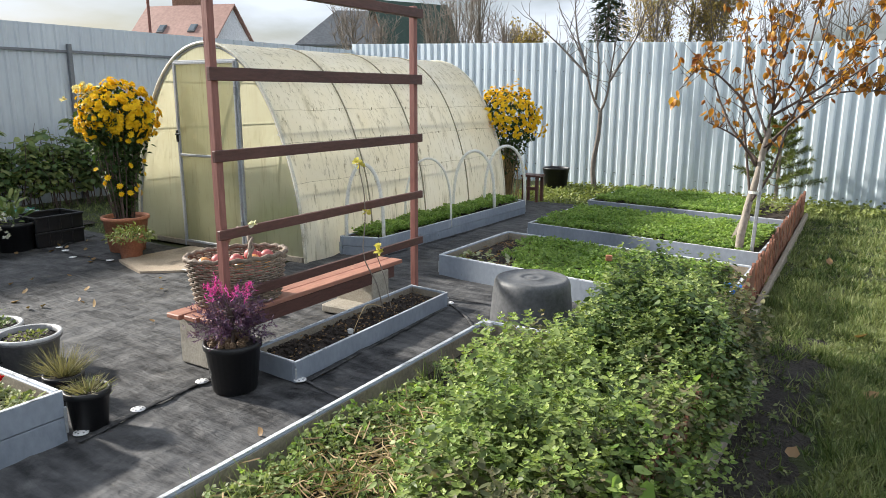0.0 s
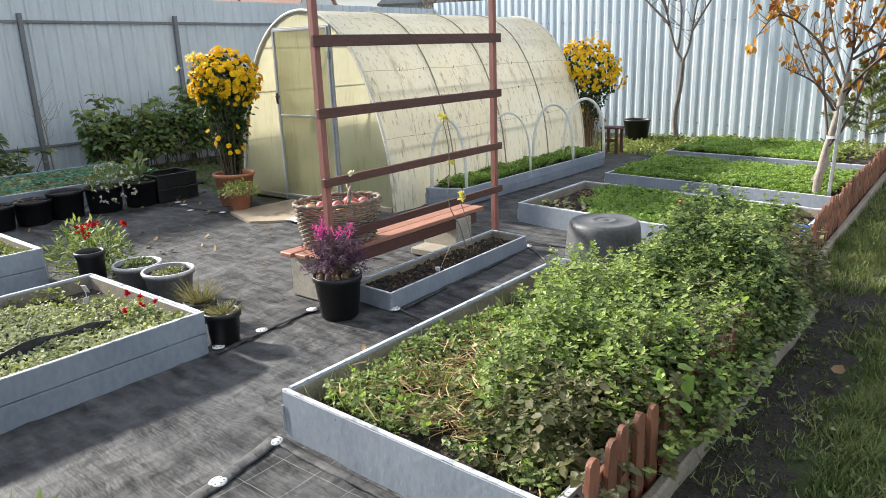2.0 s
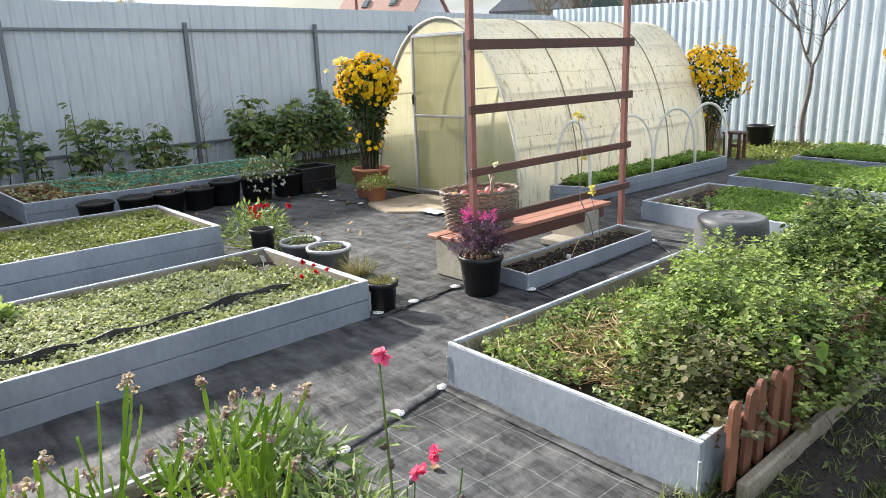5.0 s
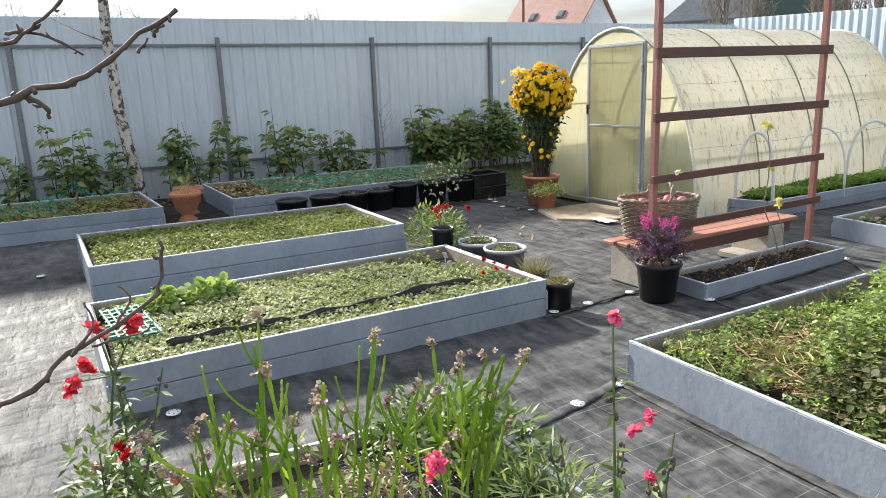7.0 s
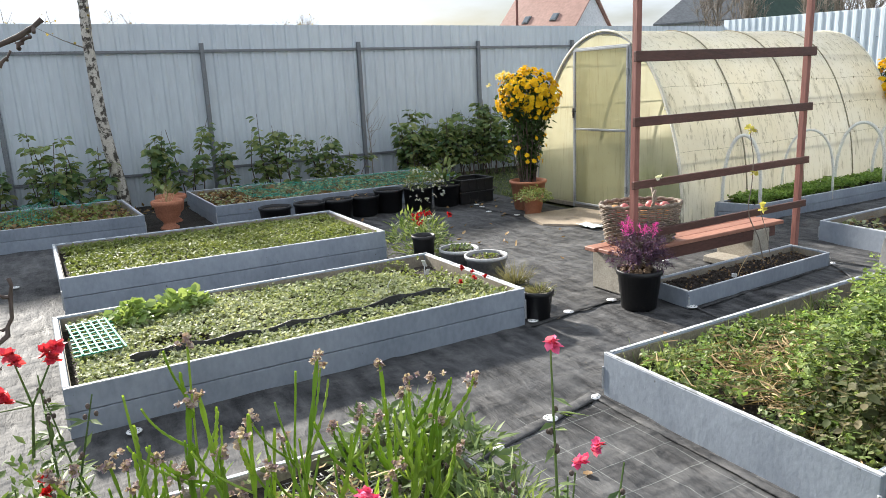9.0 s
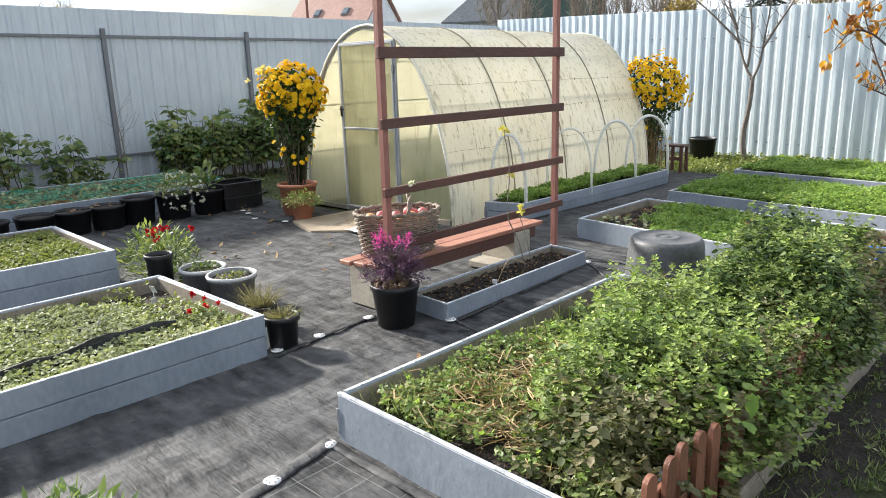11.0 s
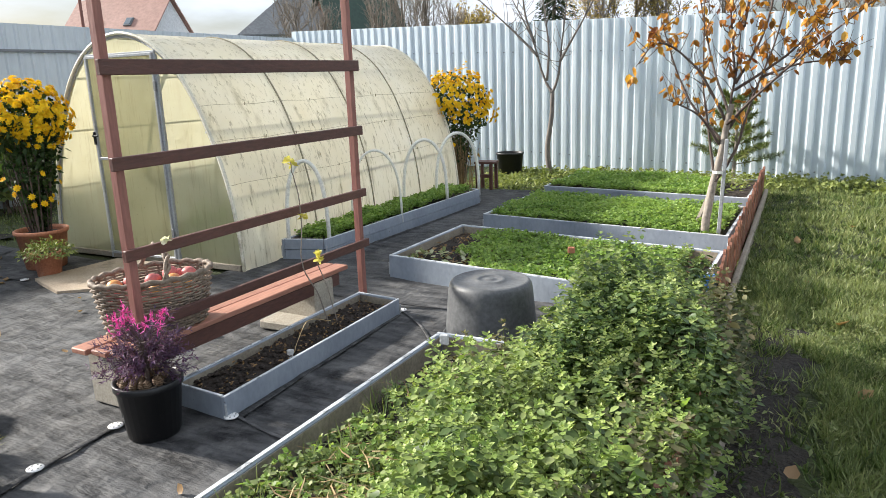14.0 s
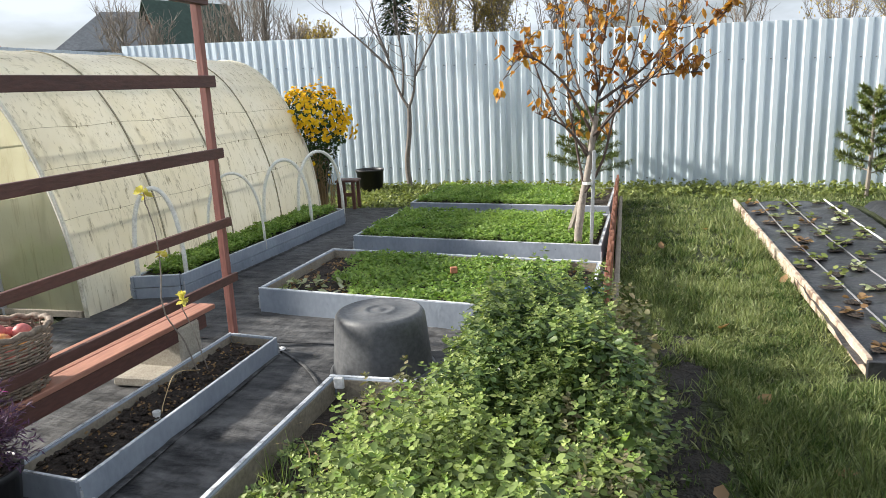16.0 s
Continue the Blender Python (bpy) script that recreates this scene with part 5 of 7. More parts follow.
def bush(name, x, y, z, rx, ry, h, n, size, mat, label, category="plant", stem=SNAP, ratio=0.6, wide=False, up=0.3):
    """A leafy clump: leaves through a dome, on short stems."""
    d = unit(RNG.normal(size=(n, 3)))
    r = RNG.uniform(0.35, 1.0, n) ** 0.6
    P = np.column_stack([x + d[:, 0] * rx * r, y + d[:, 1] * ry * r, z + h * 0.12 + np.abs(d[:, 2]) * h * 0.9 * r])
    D = unit(d * np.array([1, 1, 0.6]) + RNG.normal(size=(n, 3)) * 0.5 + np.array([0, 0, up]))
    L = size * RNG.uniform(0.6, 1.25, n)
    ob = thing(name, (x, y, z), label, category)
    make("foliage", leaves(P, D, L, L * ratio, 0.14, 0.2, wide), mat, ob)
    m = max(6, n // 14)
    make("stalk", strands(np.column_stack([np.full(m, x) + RNG.normal(size=m) * rx * 0.15, np.full(m, y) + RNG.normal(size=m) * ry * 0.15, np.full(m, z)]), P[:m], 0.006, 0.01), stem, ob)
    return ob


def bloom(C, r, petals, mat, name, parent, label=""):
    """Rounded flower heads of many petals at the places C."""
    C = np.repeat(np.asarray(C, float), petals, 0)
    D = unit(RNG.normal(size=C.shape) + np.array([0, 0, 0.45]))
    ob = make(name, leaves(C, D, r * RNG.uniform(0.75, 1.1, len(C)), r * 0.85, 0.2, 0.1, True), mat, parent, label)
    return tagged(ob, kind="stuff")


for y in (1.36, 1.78, 2.14, 2.5, 2.84):
    pot("black_pot", -7.46, y, 0.0, 0.19, 0.25 if y < 2.7 else 0.29, BLACKPLASTIC, "large black plastic pot with bare soil", "row of black pots", 0.84)
P = np.column_stack([-7.46 + RNG.uniform(-0.1, 0.1, 12), RNG.uniform(2.05, 2.6, 12), np.full(12, 0.245)])
tagged(make("pot_litter", leaves(P, scatter_dirs(12, 0.1), 0.06, 0.04, 0.2), DRYLEAF), "dry leaves in the pots", "leaf litter", kind="stuff")
pot("black_pot", -7.38, 3.22, 0.0, 0.2, 0.29, BLACKPLASTIC, "large black plastic pot with white flowers", "row of black pots", 0.84)
pot("black_pot", -7.34, 3.62, 0.0, 0.19, 0.29, BLACKPLASTIC, "large black plastic pot with leafy beet", "row of black pots", 0.84)
asters = bush("white_asters", -7.3, 3.25, 0.27, 0.26, 0.26, 0.28, 420, 0.05, SPROUTDULL, "grey-green plant with many small white flowers", "flower", ratio=0.4)
d = unit(RNG.normal(size=(90, 3)))
bloom(np.column_stack([-7.26 + d[:, 0] * 0.27, 3.27 + d[:, 1] * 0.28, 0.32 + d[:, 2] * 0.22]), 0.024, 7, WHITEPETAL, "flower", asters, "small white flowers")
bush("leaf_beet", -7.34, 3.62, 0.27, 0.12, 0.12, 0.3, 40, 0.15, WEED, "upright yellow-green leafy beet in a pot", "plant", ratio=0.35, wide=True, up=1.2)


def crate(x, y, sx, sy, h, label):
    c = thing("storage_crate", (x, y, 0), label, "crate", "stacked crates")
    for k in range(2):
        z0 = k * h / 2
        for dx, dy, wx, wy in ((0, -sy / 2, sx, 0.012), (0, sy / 2, sx, 0.012), (-sx / 2, 0, 0.012, sy), (sx / 2, 0, 0.012, sy)):
            make("side", box((x + dx, y + dy, z0 + h / 4), (wx, wy, h / 2 - 0.006), 0, 0.003), BLACKPLASTIC, c)
            make("rim", box((x + dx * 1.01, y + dy * 1.01, z0 + h / 2 - 0.016), (wx + 0.02, wy + 0.02, 0.022), 0, 0.004), BLACKPLASTIC, c)
            for i in range(3):
                f = (i + 1) / 4 - 0.5
                make("ridge", box((x + dx * 1.02 + (f * sx if dx == 0 else 0), y + dy * 1.02 + (f * sy if dy == 0 else 0), z0 + h / 4), (0.018, 0.018, h / 2 - 0.04), 0, 0.003), BLACKPLASTIC, c)
    make("bottom", box((x, y, 0.012), (sx - 0.02, sy - 0.02, 0.014), 0, 0.002), BLACKPLASTIC, c)
    make("soil", box((x, y, h * 0.72), (sx - 0.03, sy - 0.03, 0.01), 0, 0.002), SOIL, c)


crate(-7.42, 4.02, 0.42, 0.5, 0.33, "two stacked black plastic crates beside the pots")


def urn(x, y, label, r=0.17, h=0.36):
    p = thing("terracotta_urn", (x, y, 0), label, "plant pot", "terracotta pots")
    make("body", lathe((x, y, 0), [(r * 0.62, 0), (r * 0.66, 0.03), (r * 0.4, 0.07), (r * 0.42, 0.1), (r * 0.78, h * 0.45), (r * 0.92, h * 0.8), (r * 1.08, h * 0.86), (r * 1.1, h * 0.96), (r * 1.02, h), (r * 0.9, h * 0.97), (r * 0.8, h * 0.8), (0.001, h * 0.8)], 28), TERRACOTTA, p, "", True)
    make("soil", lathe((x, y, h * 0.84), [(r * 0.82, 0), (0.001, 0.02)], 20), SOIL, p)


urn(-8.25, 0.3, "footed terracotta urn with dry stalks")
urn(-8.7, 0.42, "footed terracotta urn with leafy beet")
tuft("dry_stalks", -8.25, 0.3, 0.3, 26, 0.34, 0.1, STRAW, "brown dry flower stalks", 0.006, "dry plant")
bush("leaf_beet", -8.7, 0.36, 0.3, 0.13, 0.13, 0.34, 26, 0.16, WEED, "yellow-green leafy beet in an urn", "plant", ratio=0.4, wide=True, up=1.3)

pot("grey_pot", -4.33, 1.96, 0.0, 0.165, 0.21, GREYPLASTIC, "wide grey pot with a pale rim and weeds", "grey pots", 0.8, 0.016, rim_mat=RIMPLASTIC)
pot("grey_pot", -3.95, 1.98, 0.0, 0.17, 0.22, GREYPLASTIC, "wide pale grey pot with low weeds", "grey pots", 0.8, 0.016, rim_mat=RIMPLASTIC)
bush("pot_weeds", -4.33, 1.96, 0.17, 0.12, 0.12, 0.07, 150, 0.035, WEED, "low weeds in a grey pot", "weeds")
bush("pot_weeds", -3.95, 1.98, 0.18, 0.12, 0.12, 0.05, 110, 0.03, SPROUTDULL, "low weeds in a grey pot", "weeds")
pot("black_pot", -2.98, 1.74, 0.0, 0.105, 0.2, BLACKPLASTIC, "black plastic pot with dry sedge", "black pots", 0.76)
tuft("sedge_tuft", -2.98, 1.74, 0.17, 150, 0.1, 0.13, SEDGE, "dry straw-coloured sedge in a pot")
tuft("sedge_tuft", -2.98, 1.76, 0.17, 60, 0.07, 0.1, SPROUTDULL, "greenish sedge in a pot")
pot("black_pot", -3.4, 1.86, 0.0, 0.1, 0.14, BLACKPLASTIC, "small black pot with tall dry grass", "black pots", 0.76)
tuft("sedge_tuft", -3.4, 1.86, 0.12, 260, 0.22, 0.18, SEDGE, "pale dry ornamental grass", 0.003)
pot("black_pot", -4.5, 1.72, 0.0, 0.1, 0.33, BLACKPLASTIC, "narrow black plastic pot beside a bed", "black pots", 0.8)
bush("phlox_clump", -5.15, 2.0, 0.0, 0.42, 0.3, 0.4, 620, 0.1, WEED, "fresh green lance-leaved clump beside a bed", "plant", ratio=0.22, up=0.7)
ger = bush("red_geranium", -4.72, 1.84, 0.0, 0.2, 0.17, 0.4, 420, 0.07, WEED, "leggy plant with red flower heads", "flower", ratio=0.3, up=0.7)
bloom([(c[0] + RNG.normal() * 0.022, c[1] + RNG.normal() * 0.022, c[2] + RNG.normal() * 0.016) for c in ((-4.79, 1.82, 0.44), (-4.7, 1.87, 0.47), (-4.74, 1.8, 0.4)) for _ in range(12)], 0.018, 8, RED, "flower", ger, "dense red flower heads")
bloom([(-4.6, 2.03, 0.45), (-4.61, 2.05, 0.44)], 0.03, 12, RED, "flower", ger)
mar = bush("red_marigold", -3.3, 1.42, 0.16, 0.12, 0.12, 0.1, 120, 0.03, WEED, "small herb with dark red flowers", "flower")
bloom([(-3.32, 1.45, 0.3), (-3.22, 1.4, 0.29), (-3.28, 1.33, 0.26), (-3.4, 1.42, 0.32), (-3.18, 1.46, 0.3)], 0.024, 12, RED, "flower", mar)
for i, (x, y, s) in enumerate(((-3.95, 1.42, 0.06), (-3.72, 1.32, 0.05), (-3.6, 0.95, 0.07))):
    tag = thing("plant_label", (x, y, 0.2), "small white plastic plant label in a bed", "label", "plant labels")
    make("tag", box((x, y, 0.24), (s * 0.6, 0.004, s), 0.5 + i, 0.001, Matrix.Rotation(0.5, 4, "X") @ Matrix.Identity(4)), WHITE, tag)
    make("stick", box((x, y, 0.19), (0.006, 0.004, 0.08), 0.5, 0.001), WHITE, tag)
edging = thing("bed_divider", (-3.3, 0.2, 0.15), "strip of black plastic edging across a bed", "edging")
walk_line = limb([(-3.22, -0.72, 0.2), (-3.25, -0.41, 0.2), (-3.25, -0.02, 0.2), (-3.26, 0.42, 0.2), (-3.33, 0.89, 0.2), (-3.28, 1.24, 0.2)], 0.02, 0.02)[0]
V = []
for k, p in enumerate(walk_line):
    t = walk_line[min(k + 1, len(walk_line) - 1)] - walk_line[max(k - 1, 0)]
    side = np.array([-t[1], t[0], 0]) / math.hypot(t[0], t[1]) * 0.007
    lift = 0.038 + 0.01 * math.sin(k * 1.7)
    V += [p - side - (0, 0, 0.04), p + side - (0, 0, 0.04), p + side * 1.6 + (0, 0, lift), p + side * 0.4 + (0, 0, lift)]
F = [(4 * k + c, 4 * k + (c + 1) % 4, 4 * k + 4 + (c + 1) % 4, 4 * k + 4 + c) for k in range(len(walk_line) - 1) for c in range(4)]
make("strip", (np.array(V), F + [(3, 2, 1, 0), tuple(range(len(V) - 4, len(V)))]), BLACKFILM, edging)
for x, y, s in ((-4.02, -0.62, 0.15), (-4.08, -0.3, 0.17)):
    bush("lettuce", x, y, 0.17, s, s, 0.14, 190, 0.07, LETTUCE, "frilly bright green lettuce in a bed", "lettuce", ratio=0.8, wide=True, up=0.5)
tray = thing("plastic_lattice", (-3.6, -0.88, 0.22), "green plastic lattice lying in a bed", "lattice")
for i in range(9):
    make("bar", box((-3.42 - i * 0.075, -0.86, 0.235), (0.02, 0.24, 0.006), 0.08, 0.001), NET, tray)
for i in range(6):
    make("bar", box((-3.72, -0.96 + i * 0.042, 0.241), (0.64, 0.012, 0.006), 0.08, 0.001), NET, tray)


# green nets over the far beds
def net(name, corners, z, nx, ny, label, sag=0.03):
    P = [np.array(p, float) for p in corners]
    A, B = [], []
    grid = {}
    for i in range(nx + 1):
        for j in range(ny + 1):
            s, t = i / nx, j / ny
            q = P[0] * (1 - s) * (1 - t) + P[1] * s * (1 - t) + P[2] * s * t + P[3] * (1 - s) * t
            grid[i, j] = np.array([q[0], q[1], z + noise.noise(Vector((q[0] * 3, q[1] * 3, 1))) * sag * 1.5 - sag * math.sin(math.pi * s) * 0.3])
    for i in range(nx + 1):
        for j in range(ny + 1):
            if i < nx:
                A.append(grid[i, j])
                B.append(grid[i + 1, j])
            if j < ny:
                A.append(grid[i, j])
                B.append(grid[i, j + 1])
    return tagged(make(name, strands(np.array(A), np.array(B), 0.0045, 0.004), NET), label, "net", kind="stuff")


net("garden_net", [(-8.05, 1.35), (-8.0, 4.25), (-9.4, 4.25), (-9.65, 1.35)], 0.265, 70, 36, "fine green net stretched over a bed")
net("garden_net", [(-8.3, -3.0), (-8.3, -0.9), (-9.5, -0.9), (-9.6, -3.0)], 0.27, 50, 30, "green net bunched on a bed", 0.12)
net("garden_net", [(-9.3, -0.85), (-9.3, -0.25), (-9.55, -0.25), (-9.55, -0.85)], 0.33, 18, 10, "green net bunched at a bed's edge", 0.16)


# ---- yellow chrysanthemums ----
def rosettes(C, N, r, petals, mat, name, parent, label=""):
    """Flat double flower heads at C that face along N."""
    n = len(C)
    C, N = np.asarray(C, float), unit(np.asarray(N, float) + RNG.normal(size=(n, 3)) * 0.25)
    U = unit(np.cross(N, RNG.normal(size=(n, 3))))
    W = np.cross(N, U)
    geos = []
    for ring, (lift, size) in enumerate(((0.15, 1.0), (0.7, 0.72))):
        a = np.arange(petals) * 2 * math.pi / petals + ring * 0.4
        D = np.cos(a)[None, :, None] * U[:, None] + np.sin(a)[None, :, None] * W[:, None] + lift * N[:, None]
        rr = np.repeat(r * size * RNG.uniform(0.75, 1.2, n), petals)
        geos.append(leaves(np.repeat(C, petals, 0), unit(D.reshape(-1, 3)), rr, rr * 0.62, 0.15, N=np.repeat(N, petals, 0)))
    return tagged(make(name, stack(geos), mat, parent, label), kind="stuff")


def chrysanthemum(x, y, pot_r, pot_h, cz, rx, rz, label, pot_label, seed, drop=0.0, pot_mat=TERRACOTTA):
    global RNG
    keep, RNG = RNG, np.random.default_rng(seed)
    if pot_r:
        pot("terracotta_pot", x, y, 0.0, pot_r, pot_h, pot_mat, pot_label, "terracotta pots", 0.74, 0.02)
    m = thing("chrysanthemum", (x, y, pot_h * 0.9 if pot_r else 0.0), label, "flower", "tall yellow chrysanthemums")
    z0 = pot_h * 0.88 if pot_r else 0.0
    n = 60
    a, r = RNG.uniform(0, 6.28, n), np.sqrt(RNG.uniform(0, 1, n))
    P = np.column_stack([x + 0.1 * r * np.cos(a), y + 0.1 * r * np.sin(a), np.full(n, z0)])
    Q = np.column_stack([x + rx * 0.75 * r * np.cos(a), y + rx * 0.75 * r * np.sin(a), cz + rz * RNG.uniform(-0.3, 0.7, n)])
    tagged(make("stalk", strands(P, Q, 0.012, 0.02), DARKBARK, m, "brown woody stalks"), kind="stuff")
    k = 1500
    d = unit(RNG.normal(size=(k, 3)))
    rr = RNG.uniform(0.2, 0.95, k) ** 0.5
    L = np.column_stack([x + d[:, 0] * rx * rr, y + d[:, 1] * rx * rr, cz + d[:, 2] * rz * rr])
    low = 1500
    f = RNG.uniform(0, 1, low)
    aa = RNG.uniform(0, 6.28, low)
    rad = (0.06 + 0.72 * rx * f ** 1.3) * RNG.uniform(0.3, 1.1, low)
    L2 = np.column_stack([x + rad * np.cos(aa), y + rad * np.sin(aa), z0 + 0.06 + (cz - rz * 0.5 - z0) * f])
    LL = np.concatenate([L, L2])
    make("foliage", leaves(LL, scatter_dirs(len(LL), 0.0), 0.062 * RNG.uniform(0.7, 1.2, len(LL)), 0.04, 0.15, 0.2), MUMLEAF, m, "dark green leaves")
    heads, faces = [], []
    while len(heads) < (600 if rx < 0.45 else 720):
        v = RNG.normal(size=3)
        v /= np.linalg.norm(v)
        if v[2] < -0.75 + 0.5 * RNG.uniform():
            continue
        bump = 1 + 0.5 * noise.noise(Vector(v * 2.2) + Vector((seed, 0, 0)))
        if noise.noise(Vector(v * 3.1) + Vector((0, seed, 0))) < -0.3:
            continue
        faces.append(v)
        heads.append((x + v[0] * rx * bump * RNG.uniform(0.8, 1.04), y + v[1] * rx * bump * RNG.uniform(0.85, 1.04), cz + v[2] * rz * bump * RNG.uniform(0.85, 1.05)))
    for i in range(int(16 * drop)):
        aa = RNG.uniform(0, 6.28)
        low_z = RNG.uniform(z0 + 0.25, cz - rz)
        out = rx * (0.3 + 0.45 * (low_z - z0) / (cz - rz - z0))
        faces.append((math.cos(aa), math.sin(aa), 0.3))
        heads.append((x + math.cos(aa) * out, y + math.sin(aa) * out, low_z))
    rosettes(heads, faces, 0.036, 9, YELLOW, "flower", m, "dense yellow flower heads")
    RNG = keep
    return m


m1 = chrysanthemum(-6.4, 4.25, 0.23, 0.36, 1.33, 0.37, 0.34, "tall yellow chrysanthemum in a terracotta pot", "large terracotta pot beside the greenhouse", 3, 1.0)
bloom([(-6.62 + RNG.normal() * 0.06, 4.1 + RNG.normal() * 0.06, 1.6 + RNG.normal() * 0.03) for _ in range(16)], 0.045, 11, PALEPETAL, "pale_flower", m1, "a few cream flower heads")
chrysanthemum(-4.8, 9.5, 0.0, 0.0, 1.22, 0.54, 0.46, "tall yellow chrysanthemum beside the far greenhouse corner", "", 8, 0.5)
q = np.column_stack([-4.8 + RNG.normal(size=260) * 0.09, 9.46 + RNG.normal(size=260) * 0.09])
tagged(make("dry_stems", strands(np.column_stack([q, np.zeros(260)]), np.column_stack([q + RNG.normal(size=(260, 2)) * 0.09, RNG.uniform(0.5, 0.95, 260)]), 0.012, 0.03), HAY), "bundle of dry brown stems under the flowers", "dry plant", kind="stuff")
pot("terracotta_pot", -6.06, 4.06, 0.0, 0.13, 0.22, TERRACOTTA, "small terracotta pot with trailing herb", "terracotta pots", 0.74, 0.016)
bush("trailing_herb", -6.02, 4.04, 0.17, 0.26, 0.22, 0.17, 760, 0.035, SPROUTDULL, "trailing small-leaved herb in a pot", "plant", ratio=0.5, up=0.0)

stool = thing("wooden_stool", (-4.42, 9.72, 0), "small weathered brown wooden stool", "stool")
make("seat", box((-4.42, 9.72, 0.39), (0.3, 0.26, 0.03), 0.1, 0.005), BROWN, stool)
for dx in (-0.11, 0.11):
    for dy in (-0.09, 0.09):
        make("leg", box((-4.42 + dx, 9.72 + dy, 0.19), (0.045, 0.045, 0.38), 0.1, 0.004), BROWN, stool)
make("stretcher", box((-4.42, 9.63, 0.2), (0.22, 0.02, 0.05), 0.1, 0.003), BROWN, stool)
pot("black_bucket", -4.75, 11.35, 0.0, 0.23, 0.36, BLACKPLASTIC, "black plastic tub before the zinc fence", "black pots", 0.82)

slab = thing("stone_slab", (-5.5, 4.25, 0), "worn brown slab at the greenhouse door", "slab")
V = np.array([(-6.0, 3.88), (-5.42, 3.7), (-5.0, 4.05), (-4.95, 4.7), (-5.95, 4.68)])
make("stone", (np.concatenate([np.column_stack([V, np.full(5, -0.01)]), np.column_stack([V * 0.998 + np.array([-5.5, 4.25]) * 0.002, np.full(5, 0.022)])]), [(4, 3, 2, 1, 0), (5, 6, 7, 8, 9)] + [(i, (i + 1) % 5, 5 + (i + 1) % 5, 5 + i) for i in range(5)]), SLAB, slab)
rag = thing("cloth_rag", (-5.0, 4.0, 0.0), "pale blue rag on the ground", "cloth")
make("cloth", sheet(-5.14, -4.86, 3.92, 4.08, 0.02, lambda x, y: 0.03 + 0.012 * noise.noise(Vector((x * 22, y * 22, 0)))), surface("pale_cloth", (0.42, 0.52, 0.55), (0.6, 0.68, 0.7), 20, 0.9, 0.2), rag, "", True)

# ---- hoops over the low bed ----
for (x0, y0), (x1, y1), h, r in (((-4.4, 5.34), (-4.07, 5.52), 0.9, 0.019), ((-4.42, 6.38), (-4.02, 6.72), 0.88, 0.013), ((-4.42, 7.42), (-4.02, 7.75), 0.9, 0.019), ((-4.32, 8.03), (-4.02, 8.62), 0.92, 0.019)):
    hp = thing("hoop", ((x0 + x1) / 2, (y0 + y1) / 2, 0.12), "white plastic hoop stuck in a low bed", "hoop", "white cover hoops")
    pts = []
    for i in range(25):
        a = math.pi * i / 24
        s = 0.5 - 0.5 * math.cos(a)
        z = 0.1 + (h - 0.1) * (min(1, math.sin(a) * 1.0) ** 0.62)
        pts.append((x0 + (x1 - x0) * s, y0 + (y1 - y0) * s, z))
    make("pipe", tube(pts, r, 8), PVC, hp, "", True)

# ---- basket of fruit ----
BX, BY, BZ, BA = -3.17, 2.86, 0.332, radians(68)
basket = thing("wicker_basket", (BX, BY, BZ), "oval wicker basket of peaches on a bench", "basket")


def basket_r(z):
    return 0.225 + 0.04 * (z / 0.24)


for i in range(19):
    z = 0.012 + i * 0.0148
    pts = []
    for k in range(61):
        a = 2 * math.pi * k / 60
        w = 0.008 * math.sin(a * 15 + math.pi * (i % 2))
        r = basket_r(z) + w
        x, y = r * 1.12 * math.cos(a), r * 0.78 * math.sin(a)
        pts.append((x, y, z))
    g = tube(pts, 0.0064, 5, False)
    make("weave", (turn(g[0], BA) + np.array([BX, BY, BZ]), g[1]), WICKER, basket, "", True)
for k in range(30):
    a = 2 * math.pi * k / 30
    p0 = np.array([0.225 * 1.12 * math.cos(a), 0.225 * 0.78 * math.sin(a), 0.0])
    p1 = np.array([0.268 * 1.12 * math.cos(a), 0.268 * 0.78 * math.sin(a), 0.29])
    g = tube([p0, (p0 + p1) / 2, p1], 0.006, 5)
    make("stake", (turn(g[0], BA) + np.array([BX, BY, BZ]), g[1]), WICKER, basket)
pts = []
for k in range(81):
    a = 2 * math.pi * k / 80
    pts.append((0.272 * 1.12 * math.cos(a), 0.272 * 0.78 * math.sin(a), 0.288 + 0.006 * math.sin(a * 20)))
g = tube(pts, 0.014, 6, False)
make("rim", (turn(g[0], BA) + np.array([BX, BY, BZ]), g[1]), WICKER, basket, "thick plaited rim", True)
g = lathe((0, 0, 0), [(0.2, 0.0), (0.2, 0.012), (0.001, 0.012)], 24, 1.1, 0.76)
make("base", (turn(g[0], BA) + np.array([BX, BY, BZ]), g[1]), WICKER, basket)
pts = []
for k in range(25):
    a = math.pi * k / 24
    pts.append((0.05 * math.sin(a), 0.21 * math.cos(a), 0.28 + 0.15 * math.sin(a) ** 0.8))
for off in (-0.011, 0.011):
    twist = [(p[0] + off * math.cos(i * 0.9), p[1], p[2] + off * math.sin(i * 0.9)) for i, p in enumerate(pts)]
    g = tube(twist, 0.01, 6)
    make("handle", (turn(g[0], BA) + np.array([BX, BY, BZ]), g[1]), WICKER, basket, "twisted wicker handle", True)
